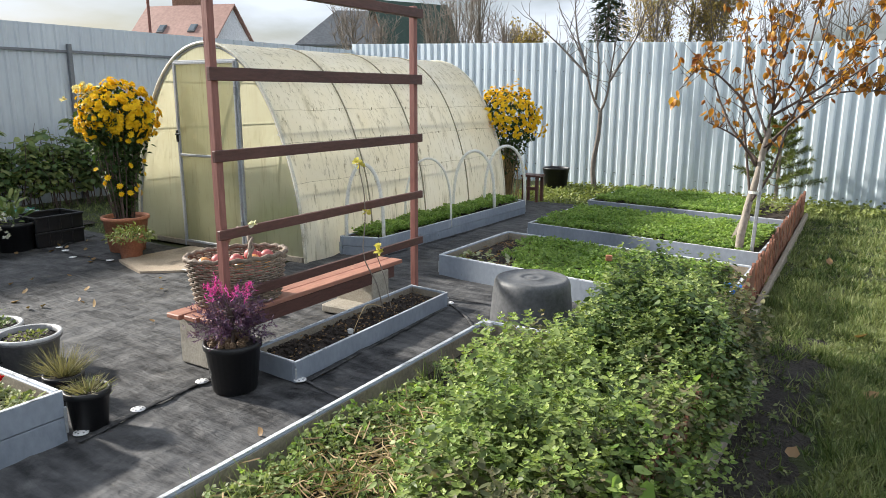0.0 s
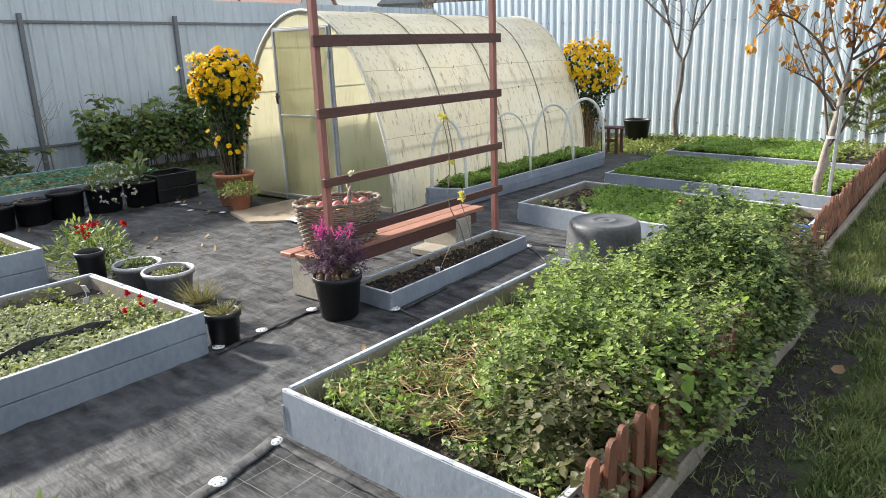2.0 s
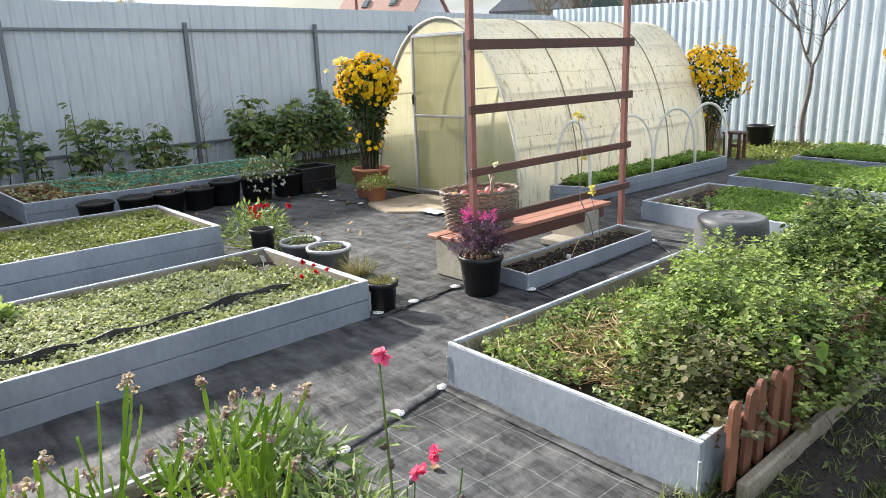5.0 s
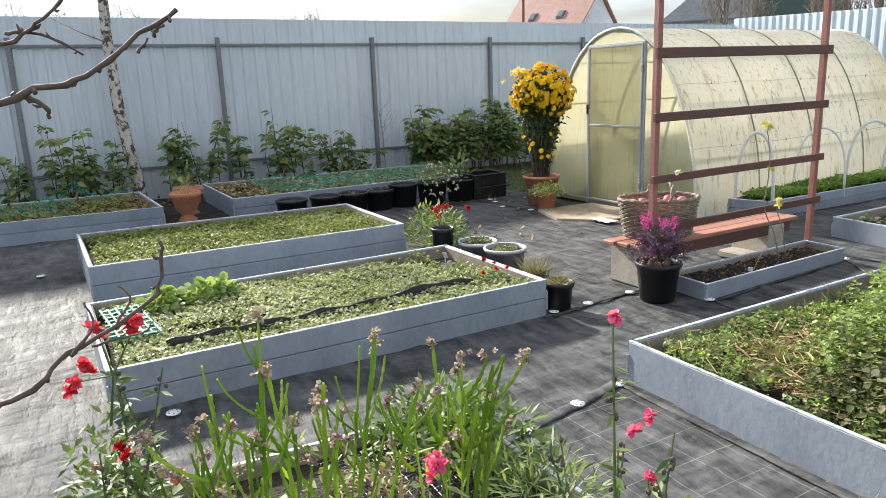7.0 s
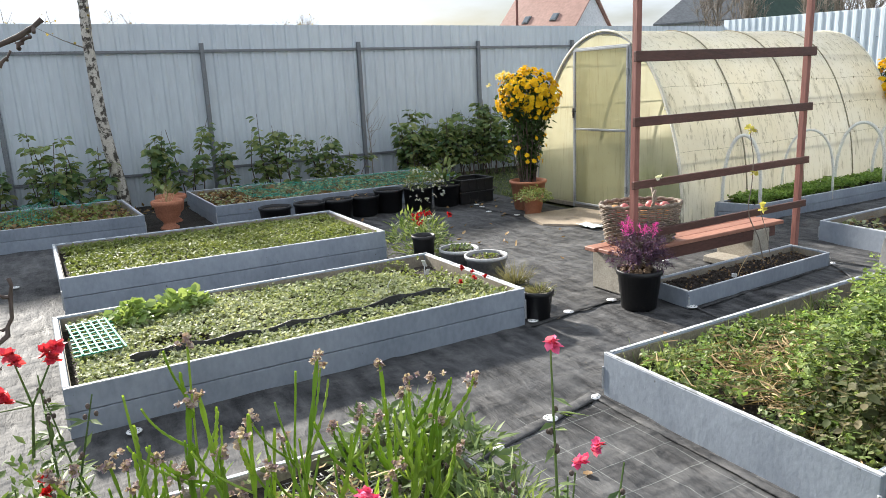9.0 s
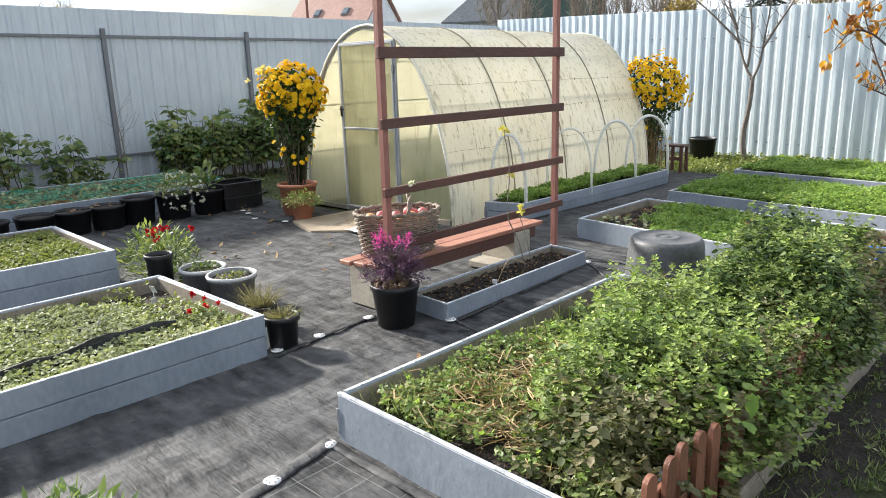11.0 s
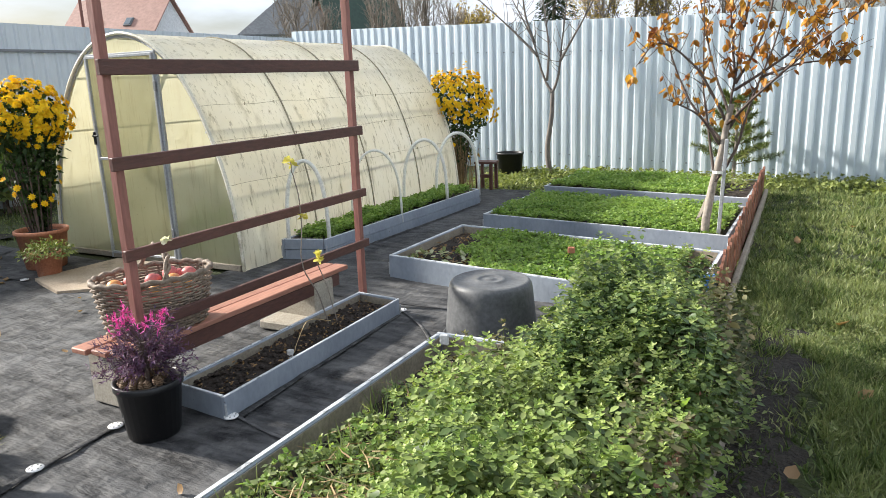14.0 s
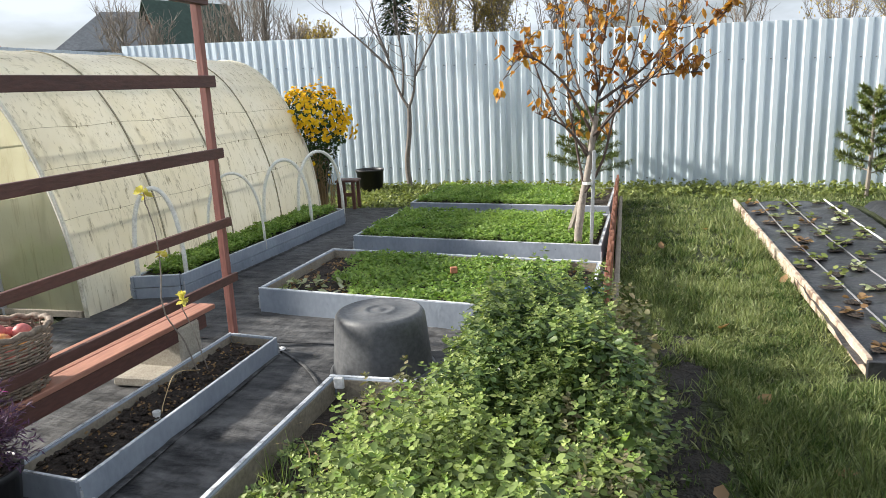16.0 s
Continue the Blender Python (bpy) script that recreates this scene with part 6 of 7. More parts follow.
for i, (x, y, z, r) in enumerate(((-0.2, 0.03, 0.22, 0.042), (-0.11, -0.06, 0.21, 0.038), (-0.1, 0.08, 0.22, 0.038), (0.0, 0.02, 0.22, 0.04), (0.09, -0.06, 0.22, 0.04), (0.11, 0.05, 0.235, 0.042), (0.2, 0.0, 0.225, 0.042), (0.17, 0.08, 0.21, 0.036), (-0.02, -0.1, 0.2, 0.036), (-0.17, 0.1, 0.2, 0.036), (0.04, 0.1, 0.2, 0.036), (-0.24, -0.03, 0.2, 0.036), (0.15, -0.1, 0.2, 0.036))):
    c = turn([(x * 0.95, y * 0.95, z + 0.025)], BA)[0] + np.array([BX, BY, BZ])
    fr = thing("peach", tuple(c), "ripe red-blushed peach in the basket", "peach", "fruit in the basket")
    make("flesh", ball(c, r, 14, 0.94), PEACH if i % 4 else APPLE, fr, "", True)
fill = thing("basket_liner", (BX, BY, BZ + 0.15), "shadowed fruit heap inside the basket", "fruit")
g = lathe((0, 0, 0), [(0.235, 0.17), (0.15, 0.22), (0.001, 0.235)], 24, 1.1, 0.76)
make("heap", (turn(g[0], BA) + np.array([BX, BY, BZ]), g[1]), PEACH, fill, "", True)

# ---- purple plant with cones ----
PX, PY = -2.75, 2.43
pot("black_pot", PX, PY, 0.0, 0.155, 0.275, BLACKPLASTIC, "black plastic pot mulched with pine cones", "black pots", 0.76)
for i in range(24):
    a, r = RNG.uniform(0, 6.28), 0.12 * math.sqrt(RNG.uniform(0.05, 1))
    c = (PX + r * math.cos(a), PY + r * math.sin(a), 0.262 + RNG.uniform(0, 0.012))
    cone = thing("pine_cone", c, "small brown pine cone used as mulch", "cone", "pine cones in the pot")
    make("body", lathe(c, [(0.004, -0.018), (0.016, -0.012), (0.013, -0.008), (0.02, -0.002), (0.016, 0.002), (0.019, 0.008), (0.012, 0.012), (0.014, 0.017), (0.003, 0.026)], 9), CONE, cone)
pk = thing("purple_shrub", (PX, PY, 0.26), "feathery purple shrub with magenta tips", "shrub")
rng = np.random.default_rng(17)
S, T, U, W = [], [], [], []
for i in range(150):
    a, el = rng.uniform(0, 6.28), rng.uniform(-0.25, 1.0)
    base = np.array([PX, PY, 0.3 + 0.14 * rng.uniform()])
    L = rng.uniform(0.14, 0.235) * (1.0 if el < 0.6 else 0.95)
    e = base + np.array([math.cos(a) * math.cos(el), math.sin(a) * math.cos(el), math.sin(el) * 1.05]) * L
    S.append(base)
    T.append(e)
    for j in range(26):
        f = rng.uniform(0.3, 1.05)
        U.append(base + (e - base) * f)
        d = (e - base) / L + rng.normal(size=3) * 0.75
        W.append(d / np.linalg.norm(d))
U, W = np.array(U), np.array(W)
top = (U[:, 2] > 0.525 + rng.uniform(-0.03, 0.03, len(U))) & (np.hypot(U[:, 0] - PX, U[:, 1] - PY) < 0.16)
make("stem", tube([(PX, PY, 0.24), (PX + 0.005, PY, 0.34), (PX, PY, 0.46)], [0.012, 0.01, 0.006], 7), DARKBARK, pk)
make("branchlet", strands(np.array(S), np.array(T), 0.005, 0.01), DARKBARK, pk)
make("foliage", leaves(U[~top], W[~top], 0.033, 0.006, 0.1), PURPLE, pk, "fine dusky purple foliage")
magenta_top = make("tip_shoot", leaves(np.repeat(U[top], 2, 0), scatter_dirs(2 * int(top.sum()), 0.5), 0.03, 0.006, 0.1), MAGENTA, pk, "bright magenta top shoots")
tagged(magenta_top, kind="stuff")

# ---- tub, pegs, strips, vine ----
TX, TY = -1.84, 4.24
tub = thing("plastic_tub", (TX, TY, 0), "upturned dark grey plastic tub on the fabric", "tub")
make("rim", lathe((TX, TY, 0), [(0.3, 0.0), (0.307, 0.006), (0.307, 0.016), (0.29, 0.024)], 48, caps=False), TUBPLASTIC, tub, "thick rolled rim", True)
make("body", lathe((TX, TY, 0), [(0.288, 0.01), (0.287, 0.03), (0.264, 0.28), (0.262, 0.3), (0.256, 0.335), (0.243, 0.356), (0.228, 0.362), (0.222, 0.357), (0.1, 0.359), (0.095, 0.364), (0.07, 0.364), (0.066, 0.359), (0.03, 0.359), (0.026, 0.363), (0.001, 0.363)], 48, caps=False), TUBPLASTIC, tub, "", True)
for x, y in ((-1.84, 1.2), (-1.78, 0.88), (-1.7, 0.52), (-2.95, 2.37), (-2.93, 1.66), (-2.93, 1.96), (-2.51, 2.68), (-2.6, 4.4), (-6.08, 3.84), (-2.8, -0.79), (-2.08, 2.6), (-3.62, 3.35), (-3.5, 3.5), (-2.0, 3.78), (-6.5, 3.72), (-6.85, 3.85), (-7.05, 3.9), (-6.3, -1.3)):
    peg = thing("ground_peg", (x, y, 0.01), "round white plastic peg holding down fabric", "peg", "white fabric pegs")
    make("disc", lathe((x, y, 0.012), [(0.034, 0.0), (0.036, 0.003), (0.034, 0.006), (0.012, 0.008), (0.001, 0.009)], 18), WHITE, peg, "", True)
    for i in range(6):
        a = math.pi * i / 3
        make("hole", lathe((x + 0.022 * math.cos(a), y + 0.022 * math.sin(a), 0.0165), [(0.0045, 0.0), (0.0045, 0.004)], 6), TUBPLASTIC, peg)


def strip(pts, w, label):
    s = thing("fabric_hem", pts[0], label, "fabric strip", "fabric hems")
    path, _ = limb(pts, 0.01, 0.01)
    g = tube(path, w / 2, 8)
    V = g[0].copy()
    V[:, 2] = 0.012 + (V[:, 2] - 0.012) * 0.22
    make("hem", (V, g[1]), FABRIC, s, "", True)


strip([(-1.86, 1.22, 0.012), (-1.78, 0.86, 0.012), (-1.7, 0.45, 0.012), (-1.62, 0.27, 0.012)], 0.07, "folded black fabric hem with pegs")
strip([(-2.86, 1.6, 0.012), (-2.92, 1.96, 0.012), (-2.95, 2.4, 0.012), (-2.97, 2.62, 0.012)], 0.04, "folded black fabric hem beside a bench")
strip([(-1.86, 1.215, 0.012), (-1.5, 1.19, 0.012), (-1.0, 1.185, 0.012), (-0.52, 1.17, 0.012)], 0.05, "rolled black fabric edge along a bed")
strip([(-2.5, 2.7, 0.012), (-2.2, 2.62, 0.012), (-1.9, 2.6, 0.012)], 0.02, "thin black hose on fabric")
strip([(-2.6, 4.4, 0.012), (-2.3, 4.15, 0.012), (-1.95, 3.75, 0.012)], 0.02, "thin black hose on fabric")
strip([(-6.08, 3.84, 0.012), (-6.6, 3.8, 0.012), (-7.1, 3.95, 0.012), (-7.4, 4.5, 0.012)], 0.03, "folded black fabric hem by the pots")
strip([(-2.47, 2.7, 0.012), (-2.52, 3.5, 0.012), (-2.55, 4.3, 0.012)], 0.03, "rolled black fabric edge along the planter")
strip([(-4.0, 5.5, 0.012), (-3.96, 7.0, 0.012), (-3.94, 8.5, 0.012)], 0.03, "rolled black fabric edge along a low bed")

vine = thing("climbing_vine", (-2.86, 3.78, 0.06), "thin withering vine with yellow blossoms on a trellis", "vine")
lp, lr = limb([(-2.8, 3.85, 0.06), (-2.85, 3.8, 0.3), (-2.88, 3.72, 0.5), (-2.88, 3.74, 0.8), (-2.88, 3.7, 1.0), (-2.87, 3.66, 1.12)], 0.005, 0.003)
make("stem", tube(lp, lr, 5), GREYBARK, vine)
lp, lr = limb([(-2.78, 3.9, 0.06), (-2.8, 3.86, 0.25), (-2.84, 3.82, 0.5)], 0.004, 0.003)
make("stem", tube(lp, lr, 5), GREYBARK, vine)
lp, lr = limb([(-2.8, 3.85, 0.08), (-2.7, 3.5, 0.2), (-2.62, 3.3, 0.1)], 0.003, 0.002)
make("stem", tube(lp, lr, 4), STRAW, vine)
bloom([(-2.87, 3.66, 1.13), (-2.86, 3.68, 1.11), (-2.86, 3.74, 0.79), (-2.83, 3.82, 0.53), (-2.83, 3.82, 0.5)], 0.042, 7, foliage("pale_yellow_leaf", [(0.75, 0.66, 0.1), (0.8, 0.75, 0.3)]), "blossom", vine, "pale yellow blossoms")
bloom([(-2.88, 2.72, 0.85), (-2.88, 2.74, 0.85)], 0.03, 8, WHITEPETAL, "knot", vine, "white knotted string")

nozzle = thing("spray_nozzle", (-0.69, 5.05, 0), "blue spray nozzle on a white pipe", "sprayer")
make("pipe", tube([(-0.69, 5.05, -0.02), (-0.69, 5.05, 0.17)], 0.012, 8), PVC, nozzle)
make("grip", box((-0.69, 5.05, 0.22), (0.03, 0.026, 0.1), 0.3, 0.008), BLUE, nozzle)
make("head", tube([(-0.76, 5.04, 0.282), (-0.64, 5.06, 0.278)], [0.024, 0.02], 10), BLUE, nozzle)
cap = thing("white_block", (-1.78, 3.54, 0.23), "white square cap on a bed corner", "cap")
make("cap", box((-1.78, 3.52, 0.225), (0.05, 0.02, 0.06), 0.1, 0.006), WHITE, cap)
cup = thing("plastic_cup", (-2.7, 3.4, 0.07), "small white cup sunk in planter soil", "cup")
make("body", lathe((-2.66, 3.3, 0.06), [(0.018, 0), (0.02, 0.045), (0.017, 0.045), (0.015, 0.01), (0.001, 0.01)], 14), WHITE, cup)
shard = thing("brick_shard", (-1.9, 5.8, 0.2), "small orange marker among seedlings", "marker")
make("chip", box((-1.78, 5.62, 0.235), (0.055, 0.03, 0.05), 0.3, 0.006), TERRACOTTA, shard)

# ---- raspberries along the grey fence ----
def raspberry(x, y, h, w, canes, label, seed):
    rng = np.random.default_rng(seed)
    ob = thing("raspberry_bush", (x, y, 0), label, "bush", "raspberries along the fence")
    C, P, D = [], [], []
    for i in range(canes):
        b = np.array([x + rng.normal() * 0.12, y + rng.uniform(-w, w) * 0.7, -0.01])
        e = b + np.array([rng.normal() * 0.14, rng.normal() * 0.16, h * rng.uniform(0.6, 1.08)])
        C.append(tube([b, (b + e) / 2 + rng.normal(size=3) * 0.03, e], [0.008, 0.006, 0.003], 4))
        for j in range(int(h * 15)):
            f = rng.uniform(0.28, 1.0)
            p = b + (e - b) * f
            a = rng.uniform(0, 6.28)
            for k in range(3):
                d = np.array([math.cos(a + (k - 1) * 0.7), math.sin(a + (k - 1) * 0.7), rng.uniform(-0.4, 0.15)])
                P.append(p + d * 0.05)
                D.append(d / np.linalg.norm(d))
    make("cane", join(C), DARKBARK, ob, "thin brown canes")
    L = rng.uniform(0.07, 0.125, len(P))
    make("foliage", leaves(np.array(P), np.array(D), L, L * 0.75, 0.12, 0.3, True), BERRY, ob, "dark drooping toothed leaves")


for i, (x, y, h, w, c) in enumerate(((-9.95, -2.4, 0.9, 0.3, 7), (-10.0, -1.5, 0.75, 0.25, 5), (-9.95, -0.85, 1.1, 0.34, 7), (-9.98, -0.35, 1.1, 0.26, 6), (-9.95, 0.45, 1.2, 0.24, 5), (-10.0, 0.95, 1.2, 0.2, 5), (-9.98, 1.5, 1.05, 0.2, 4), (-9.95, 2.0, 1.2, 0.22, 5), (-9.95, 2.3, 1.15, 0.2, 4), (-9.95, 2.95, 0.85, 0.26, 7), (-9.95, 3.3, 0.85, 0.2, 5), (-9.9, 4.5, 1.15, 0.28, 15), (-9.85, 4.95, 1.1, 0.3, 16), (-9.85, 5.5, 1.12, 0.3, 16), (-9.85, 6.1, 1.2, 0.35, 18), (-9.8, 6.8, 1.15, 0.35, 16), (-9.8, 7.5, 1.1, 0.35, 14))):
    raspberry(x, y, h, w, c, "dark green raspberry bush before the grey fence", 100 + i)
whip = thing("young_sapling", (-9.9, 3.75, 0), "thin leafless sapling before the grey fence", "tree")
lp, lr = limb([(-9.9, 3.75, -0.02), (-9.9, 3.74, 0.5), (-9.92, 3.7, 1.15)], 0.012, 0.004)
make("stem", tube(lp, lr, 6), GREYBARK, whip)
make("twig", join([tube(t, [0.004, 0.003, 0.002], 3) for t in twigs_on(lp, 14, 0.3, np.random.default_rng(4), 0.2, 0.35)]), GREYBARK, whip)
P = np.column_stack([RNG.uniform(-10.3, -9.6, 500), RNG.uniform(-2, 5, 500), RNG.uniform(0.0, 0.05, 500)])
tagged(make("leaf_litter", leaves(P, scatter_dirs(500, 0.1), 0.07, 0.05, 0.2), DRYLEAF), "fallen brown leaves under raspberries", "leaf litter", kind="stuff")

# plants inside the greenhouse, close to the door sheet
bush("greenhouse_plant", -5.0, 5.05, 0.0, 0.4, 0.2, 0.55, 500, 0.08, SPROUT, "green plant pressed against the greenhouse sheet", "plant", wide=True)
bush("greenhouse_plant", -6.3, 5.2, 0.0, 0.35, 0.25, 0.45, 300, 0.08, SPROUTDULL, "green plant inside the greenhouse", "plant", wide=True)

# ---- strawberry bed ----
straw = thing("strawberry_bed", (1.25, 7.2, 0), "long bed under black film with strawberry tufts", "garden bed")


def straw_left(y):
    return 0.78 - 0.12 * (y - 4.62) / 5.27


def film_z(x, y):
    return 0.055 + 0.02 * noise.noise(Vector((x * 4, y * 4, 2))) + 0.012 * noise.noise(Vector((x * 13, y * 9, 5)))


make("film", sheet(0.7, 1.86, 4.6, 9.9, 0.05, film_z), BLACKFILM, straw, "wrinkled black plastic film", True)
make("edge_board", beam((0.755, 4.6, 0.04), (0.64, 9.92, 0.03), 0.028, 0.11, 0.004), surface("sun_bleached_board", (0.36, 0.27, 0.2), (0.62, 0.52, 0.41), 7, 0.85, 0.5, stain=(0.16, 0.1, 0.07), stain_scale=6, stain_at=(0.5, 0.6)), straw, "sun-bleached edging board")
make("end_board", beam((0.74, 4.59, 0.03), (1.86, 4.59, 0.03), 0.03, 0.1, 0.004), BLACKFILM, straw)
for x in (0.98, 1.3, 1.72):
    lp, _ = limb([(x + 0.02, 4.65, 0.085), (x - 0.02, 6.2, 0.08), (x - 0.08, 8.0, 0.085), (x - 0.1, 9.85, 0.085)], 0.006, 0.006)
    make("drip_line", tube(lp, 0.006 if x < 1.5 else 0.009, 5), WHITE if x > 1.5 else WIRE, straw, "pale drip hose")
straw2 = thing("strawberry_bed", (3.0, 7.2, 0), "raised bed under black film beyond a gap", "garden bed")
make("film", sheet(1.98, 4.4, 4.9, 9.6, 0.06, lambda x, y: 0.12 + 0.6 * (film_z(x, y) - 0.055) - max(0, 2.06 - x) * 0.9), BLACKFILM, straw2, "wrinkled black plastic film", True)
for x in (2.5, 3.0):
    make("drip_line", tube([(x, 4.95, 0.15), (x - 0.05, 7.2, 0.15), (x - 0.1, 9.55, 0.15)], 0.006, 5), WIRE, straw2)
make("end_board", beam((2.0, 4.92, 0.05), (4.4, 4.92, 0.05), 0.03, 0.13, 0.004), BLACKFILM, straw2)
rng = np.random.default_rng(77)
for bx, nx, z in ((0.86, 3, 0.055), (2.3, 6, 0.13)):
    for i in range(nx):
        for j in range(17):
            x, y = bx + i * 0.34 + rng.normal() * 0.03 + (0.1 if j % 2 else 0), 4.85 + j * 0.3 + rng.normal() * 0.04
            if rng.uniform() < 0.08 or y > 9.8 or (bx > 2 and (y > 9.4 or y < 5.1)) or (bx < 2 and x > 1.8):
                continue
            ob = thing("strawberry_plant", (x, y, z), ["withering strawberry tuft in black film", "green strawberry tuft in black film", "yellowing strawberry tuft in black film"][(i + j) % 3], "strawberry", "strawberry tufts")
            make("slit", lathe((x, y, z + 0.02), [(0.075, -0.006), (0.07, 0.0), (0.045, -0.004), (0.001, -0.012)], 9, 1.2, 0.7, rng.uniform(0, 3)), SOIL, ob, "torn slit with soil")
            n = int(rng.uniform(7, 15))
            a = rng.uniform(0, 6.28, n)
            D = unit(np.column_stack([np.cos(a), np.sin(a), rng.uniform(0.1, 0.8, n)]))
            P = np.array([[x, y, z + 0.02]]) + D * rng.uniform(0.01, 0.06, n)[:, None]
            make("foliage", leaves(P, D, 0.055, 0.045, 0.12, 0.3, True), (SPROUTDULL, SPROUTPALE, DRYLEAF, SPROUTDULL)[int(rng.integers(0, 4))], ob)

# ---- late flowers close to the walker ----
def statice(x, y, stems, h, spread, label, seed, lean=(0, 0)):
    rng = np.random.default_rng(seed)
    ob = thing("statice", (x, y, 0.09), label, "flower", "statice clumps")
    wings, heads = [], []
    for i in range(stems):
        a, r = rng.uniform(0, 6.28), math.sqrt(rng.uniform(0, 1))
        b = np.array([x + 0.06 * r * math.cos(a), y + 0.07 * r * math.sin(a), 0.09])
        e = b + np.array([spread * r * math.cos(a) + lean[0], spread * r * math.sin(a) + lean[1], h * rng.uniform(0.75, 1.05)])
        mid = (b + e) / 2 + rng.normal(size=3) * 0.015 + np.array([0, 0, 0.03])
        branches = [(b, mid, e)]
        for j in range(4):
            s = mid + (e - mid) * rng.uniform(0.0, 0.6)
            d = rng.normal(size=3) * 0.06
            t = s + np.array([d[0], d[1], 0.1 + 0.09 * rng.uniform()])
            branches.append((s, (s + t) / 2 + np.array([d[0], d[1], 0]) * 0.3, t))
        for k, (p, q, t) in enumerate(branches):
            pts = [p * (1 - f) ** 2 + q * 2 * f * (1 - f) + t * f * f for f in np.linspace(0, 1, 15)]
            sd = np.cross(t - p, rng.normal(size=3))
            sd /= np.linalg.norm(sd)
            w0 = 0.0115 if k == 0 else 0.0085
            V, F = [], []
            for i2, pt in enumerate(pts):
                w = w0 * (0.55 + 0.45 * (i2 % 2)) * (1 - 0.03 * i2)
                n2 = np.cross(sd, t - p)
                n2 /= np.linalg.norm(n2)
                V += [pt - sd * w, pt + n2 * 0.003, pt + sd * w, pt - n2 * 0.003]
            for i2 in range(len(pts) - 1):
                o = i2 * 4
                F += [(o + c, o + (c + 1) % 4, o + 4 + (c + 1) % 4, o + 4 + c) for c in range(4)]
            wings.append((np.array(V), F))
            if rng.uniform() < 0.32:
                heads.append(t)
        for j in range(4):
            p = b + (e - b) * rng.uniform(0.15, 0.7)
            d = rng.normal(size=3) * 0.6 + np.array([0, 0, 1.2])
            d /= np.linalg.norm(d)
            g = leaves(np.array([p]), np.array([d]), rng.uniform(0.04, 0.08), 0.013, 0.1)
            wings.append((g[0], [tuple(f) for f in g[1].tolist()]))
    make("stem", join(wings), STATICE, ob, "winged bright green stems")
    if heads:
        H = np.repeat(np.array(heads), 7, 0) + rng.normal(size=(len(heads) * 7, 3)) * 0.009
        bloom(H, 0.013, 7, LILAC, "floret", ob, "papery lilac and cream florets")
    n = 16
    a = rng.uniform(0, 6.28, n)
    D = unit(np.column_stack([np.cos(a), np.sin(a), rng.uniform(0.3, 1.0, n)]))
    make("basal_leaf", leaves(np.tile([[x, y, 0.1]], (n, 1)) + D * 0.04, D, rng.uniform(0.14, 0.24, n), 0.06, 0.15, 0.25, True), STATICE, ob, "broad lobed leaves at the base")
    return ob


statice(-0.98, -0.82, 6, 0.84, 0.12, "tall statice with winged stems and faded florets", 51, (0.02, -0.02))
statice(-0.98, -0.66, 7, 0.8, 0.2, "spreading statice with winged stems and cream florets", 52, (0.0, 0.05))
statice(-0.95, -0.3, 9, 0.74, 0.1, "dense statice clump with lilac florets", 53)
statice(-1.2, -0.98, 5, 0.5, 0.08, "short bright green statice clump in a border", 54)


def snapdragon(x, y, h, stems, flowers, mat, label, seed, leafy=26, spread=0.1, tip=None):
    rng = np.random.default_rng(seed)
    ob = thing("snapdragon", (x, y, 0.09), label, "flower", "snapdragons")
    P, D, st, fl, pods = [], [], [], [], []
    for i in range(stems):
        b = np.array([x + rng.normal() * 0.05, y + rng.normal() * 0.05, 0.09])
        e = b + np.array([rng.normal() * spread, rng.normal() * spread, h * rng.uniform(0.65, 1.0) - 0.09])
        if i == 0 and tip is not None:
            e = np.array(tip)
        m = (b + e) / 2 + rng.normal(size=3) * 0.02
        st.append(tube([b, m, e], [0.005, 0.004, 0.002], 5))
        for j in range(leafy):
            f = rng.uniform(0.08, 0.92)
            p = b + (m - b) * f * 2 if f < 0.5 else m + (e - m) * (f - 0.5) * 2
            d = rng.normal(size=3)
            d[2] = rng.uniform(0.0, 0.6)
            P.append(p)
            D.append(d / np.linalg.norm(d))
        for j in range(5):
            pods.append(e - (e - m) * rng.uniform(0.05, 0.5) + rng.normal(size=3) * 0.008)
        if i < flowers:
            fl.append(e)
    tagged(make("stem", join(st), SNAP, ob, "thin green stems"), kind="stuff")
    make("foliage", leaves(np.array(P), np.array(D), rng.uniform(0.04, 0.075, len(P)), 0.014, 0.12, 0.2), SNAP, ob, "narrow green leaves")
    tagged(make("seed_pod", join([ball(p, 0.006, 7, 1.3) for p in pods]), DARKBARK if seed % 2 else SNAP, ob, "round seed pods"), kind="stuff")
    if fl:
        C = np.repeat(np.array(fl), 2, 0) + rng.normal(size=(2 * len(fl), 3)) * 0.012
        bloom(C, 0.02, 10, mat, "flower", ob, "bright lipped flowers")
    return ob


snapdragon(-0.42, -0.14, 0.95, 3, 0, PINK, "tall seeding snapdragon with one pink flower", 61, 18, 0.06, (-0.4, -0.22, 1.04))
sd = snapdragon(-0.45, -0.05, 0.74, 3, 1, PINK, "snapdragon with pink flowers and round pods", 63, 20, 0.07)
bloom([(-0.4, -0.22, 1.06), (-0.4, -0.215, 1.05)], 0.021, 9, PINK, "flower", sd)
bloom([(-0.45, -0.06, 0.76), (-0.45, -0.05, 0.77), (-0.44, -0.1, 0.75), (-0.45, -0.11, 0.745)], 0.019, 9, PINK, "flower", sd)
snapdragon(-0.55, -0.2, 0.62, 4, 0, PINK, "green snapdragon stems without flowers", 65, 24, 0.1)
snapdragon(-0.75, -0.02, 0.66, 2, 0, PINK, "tall thin snapdragon stems in seed", 67, 14, 0.06)
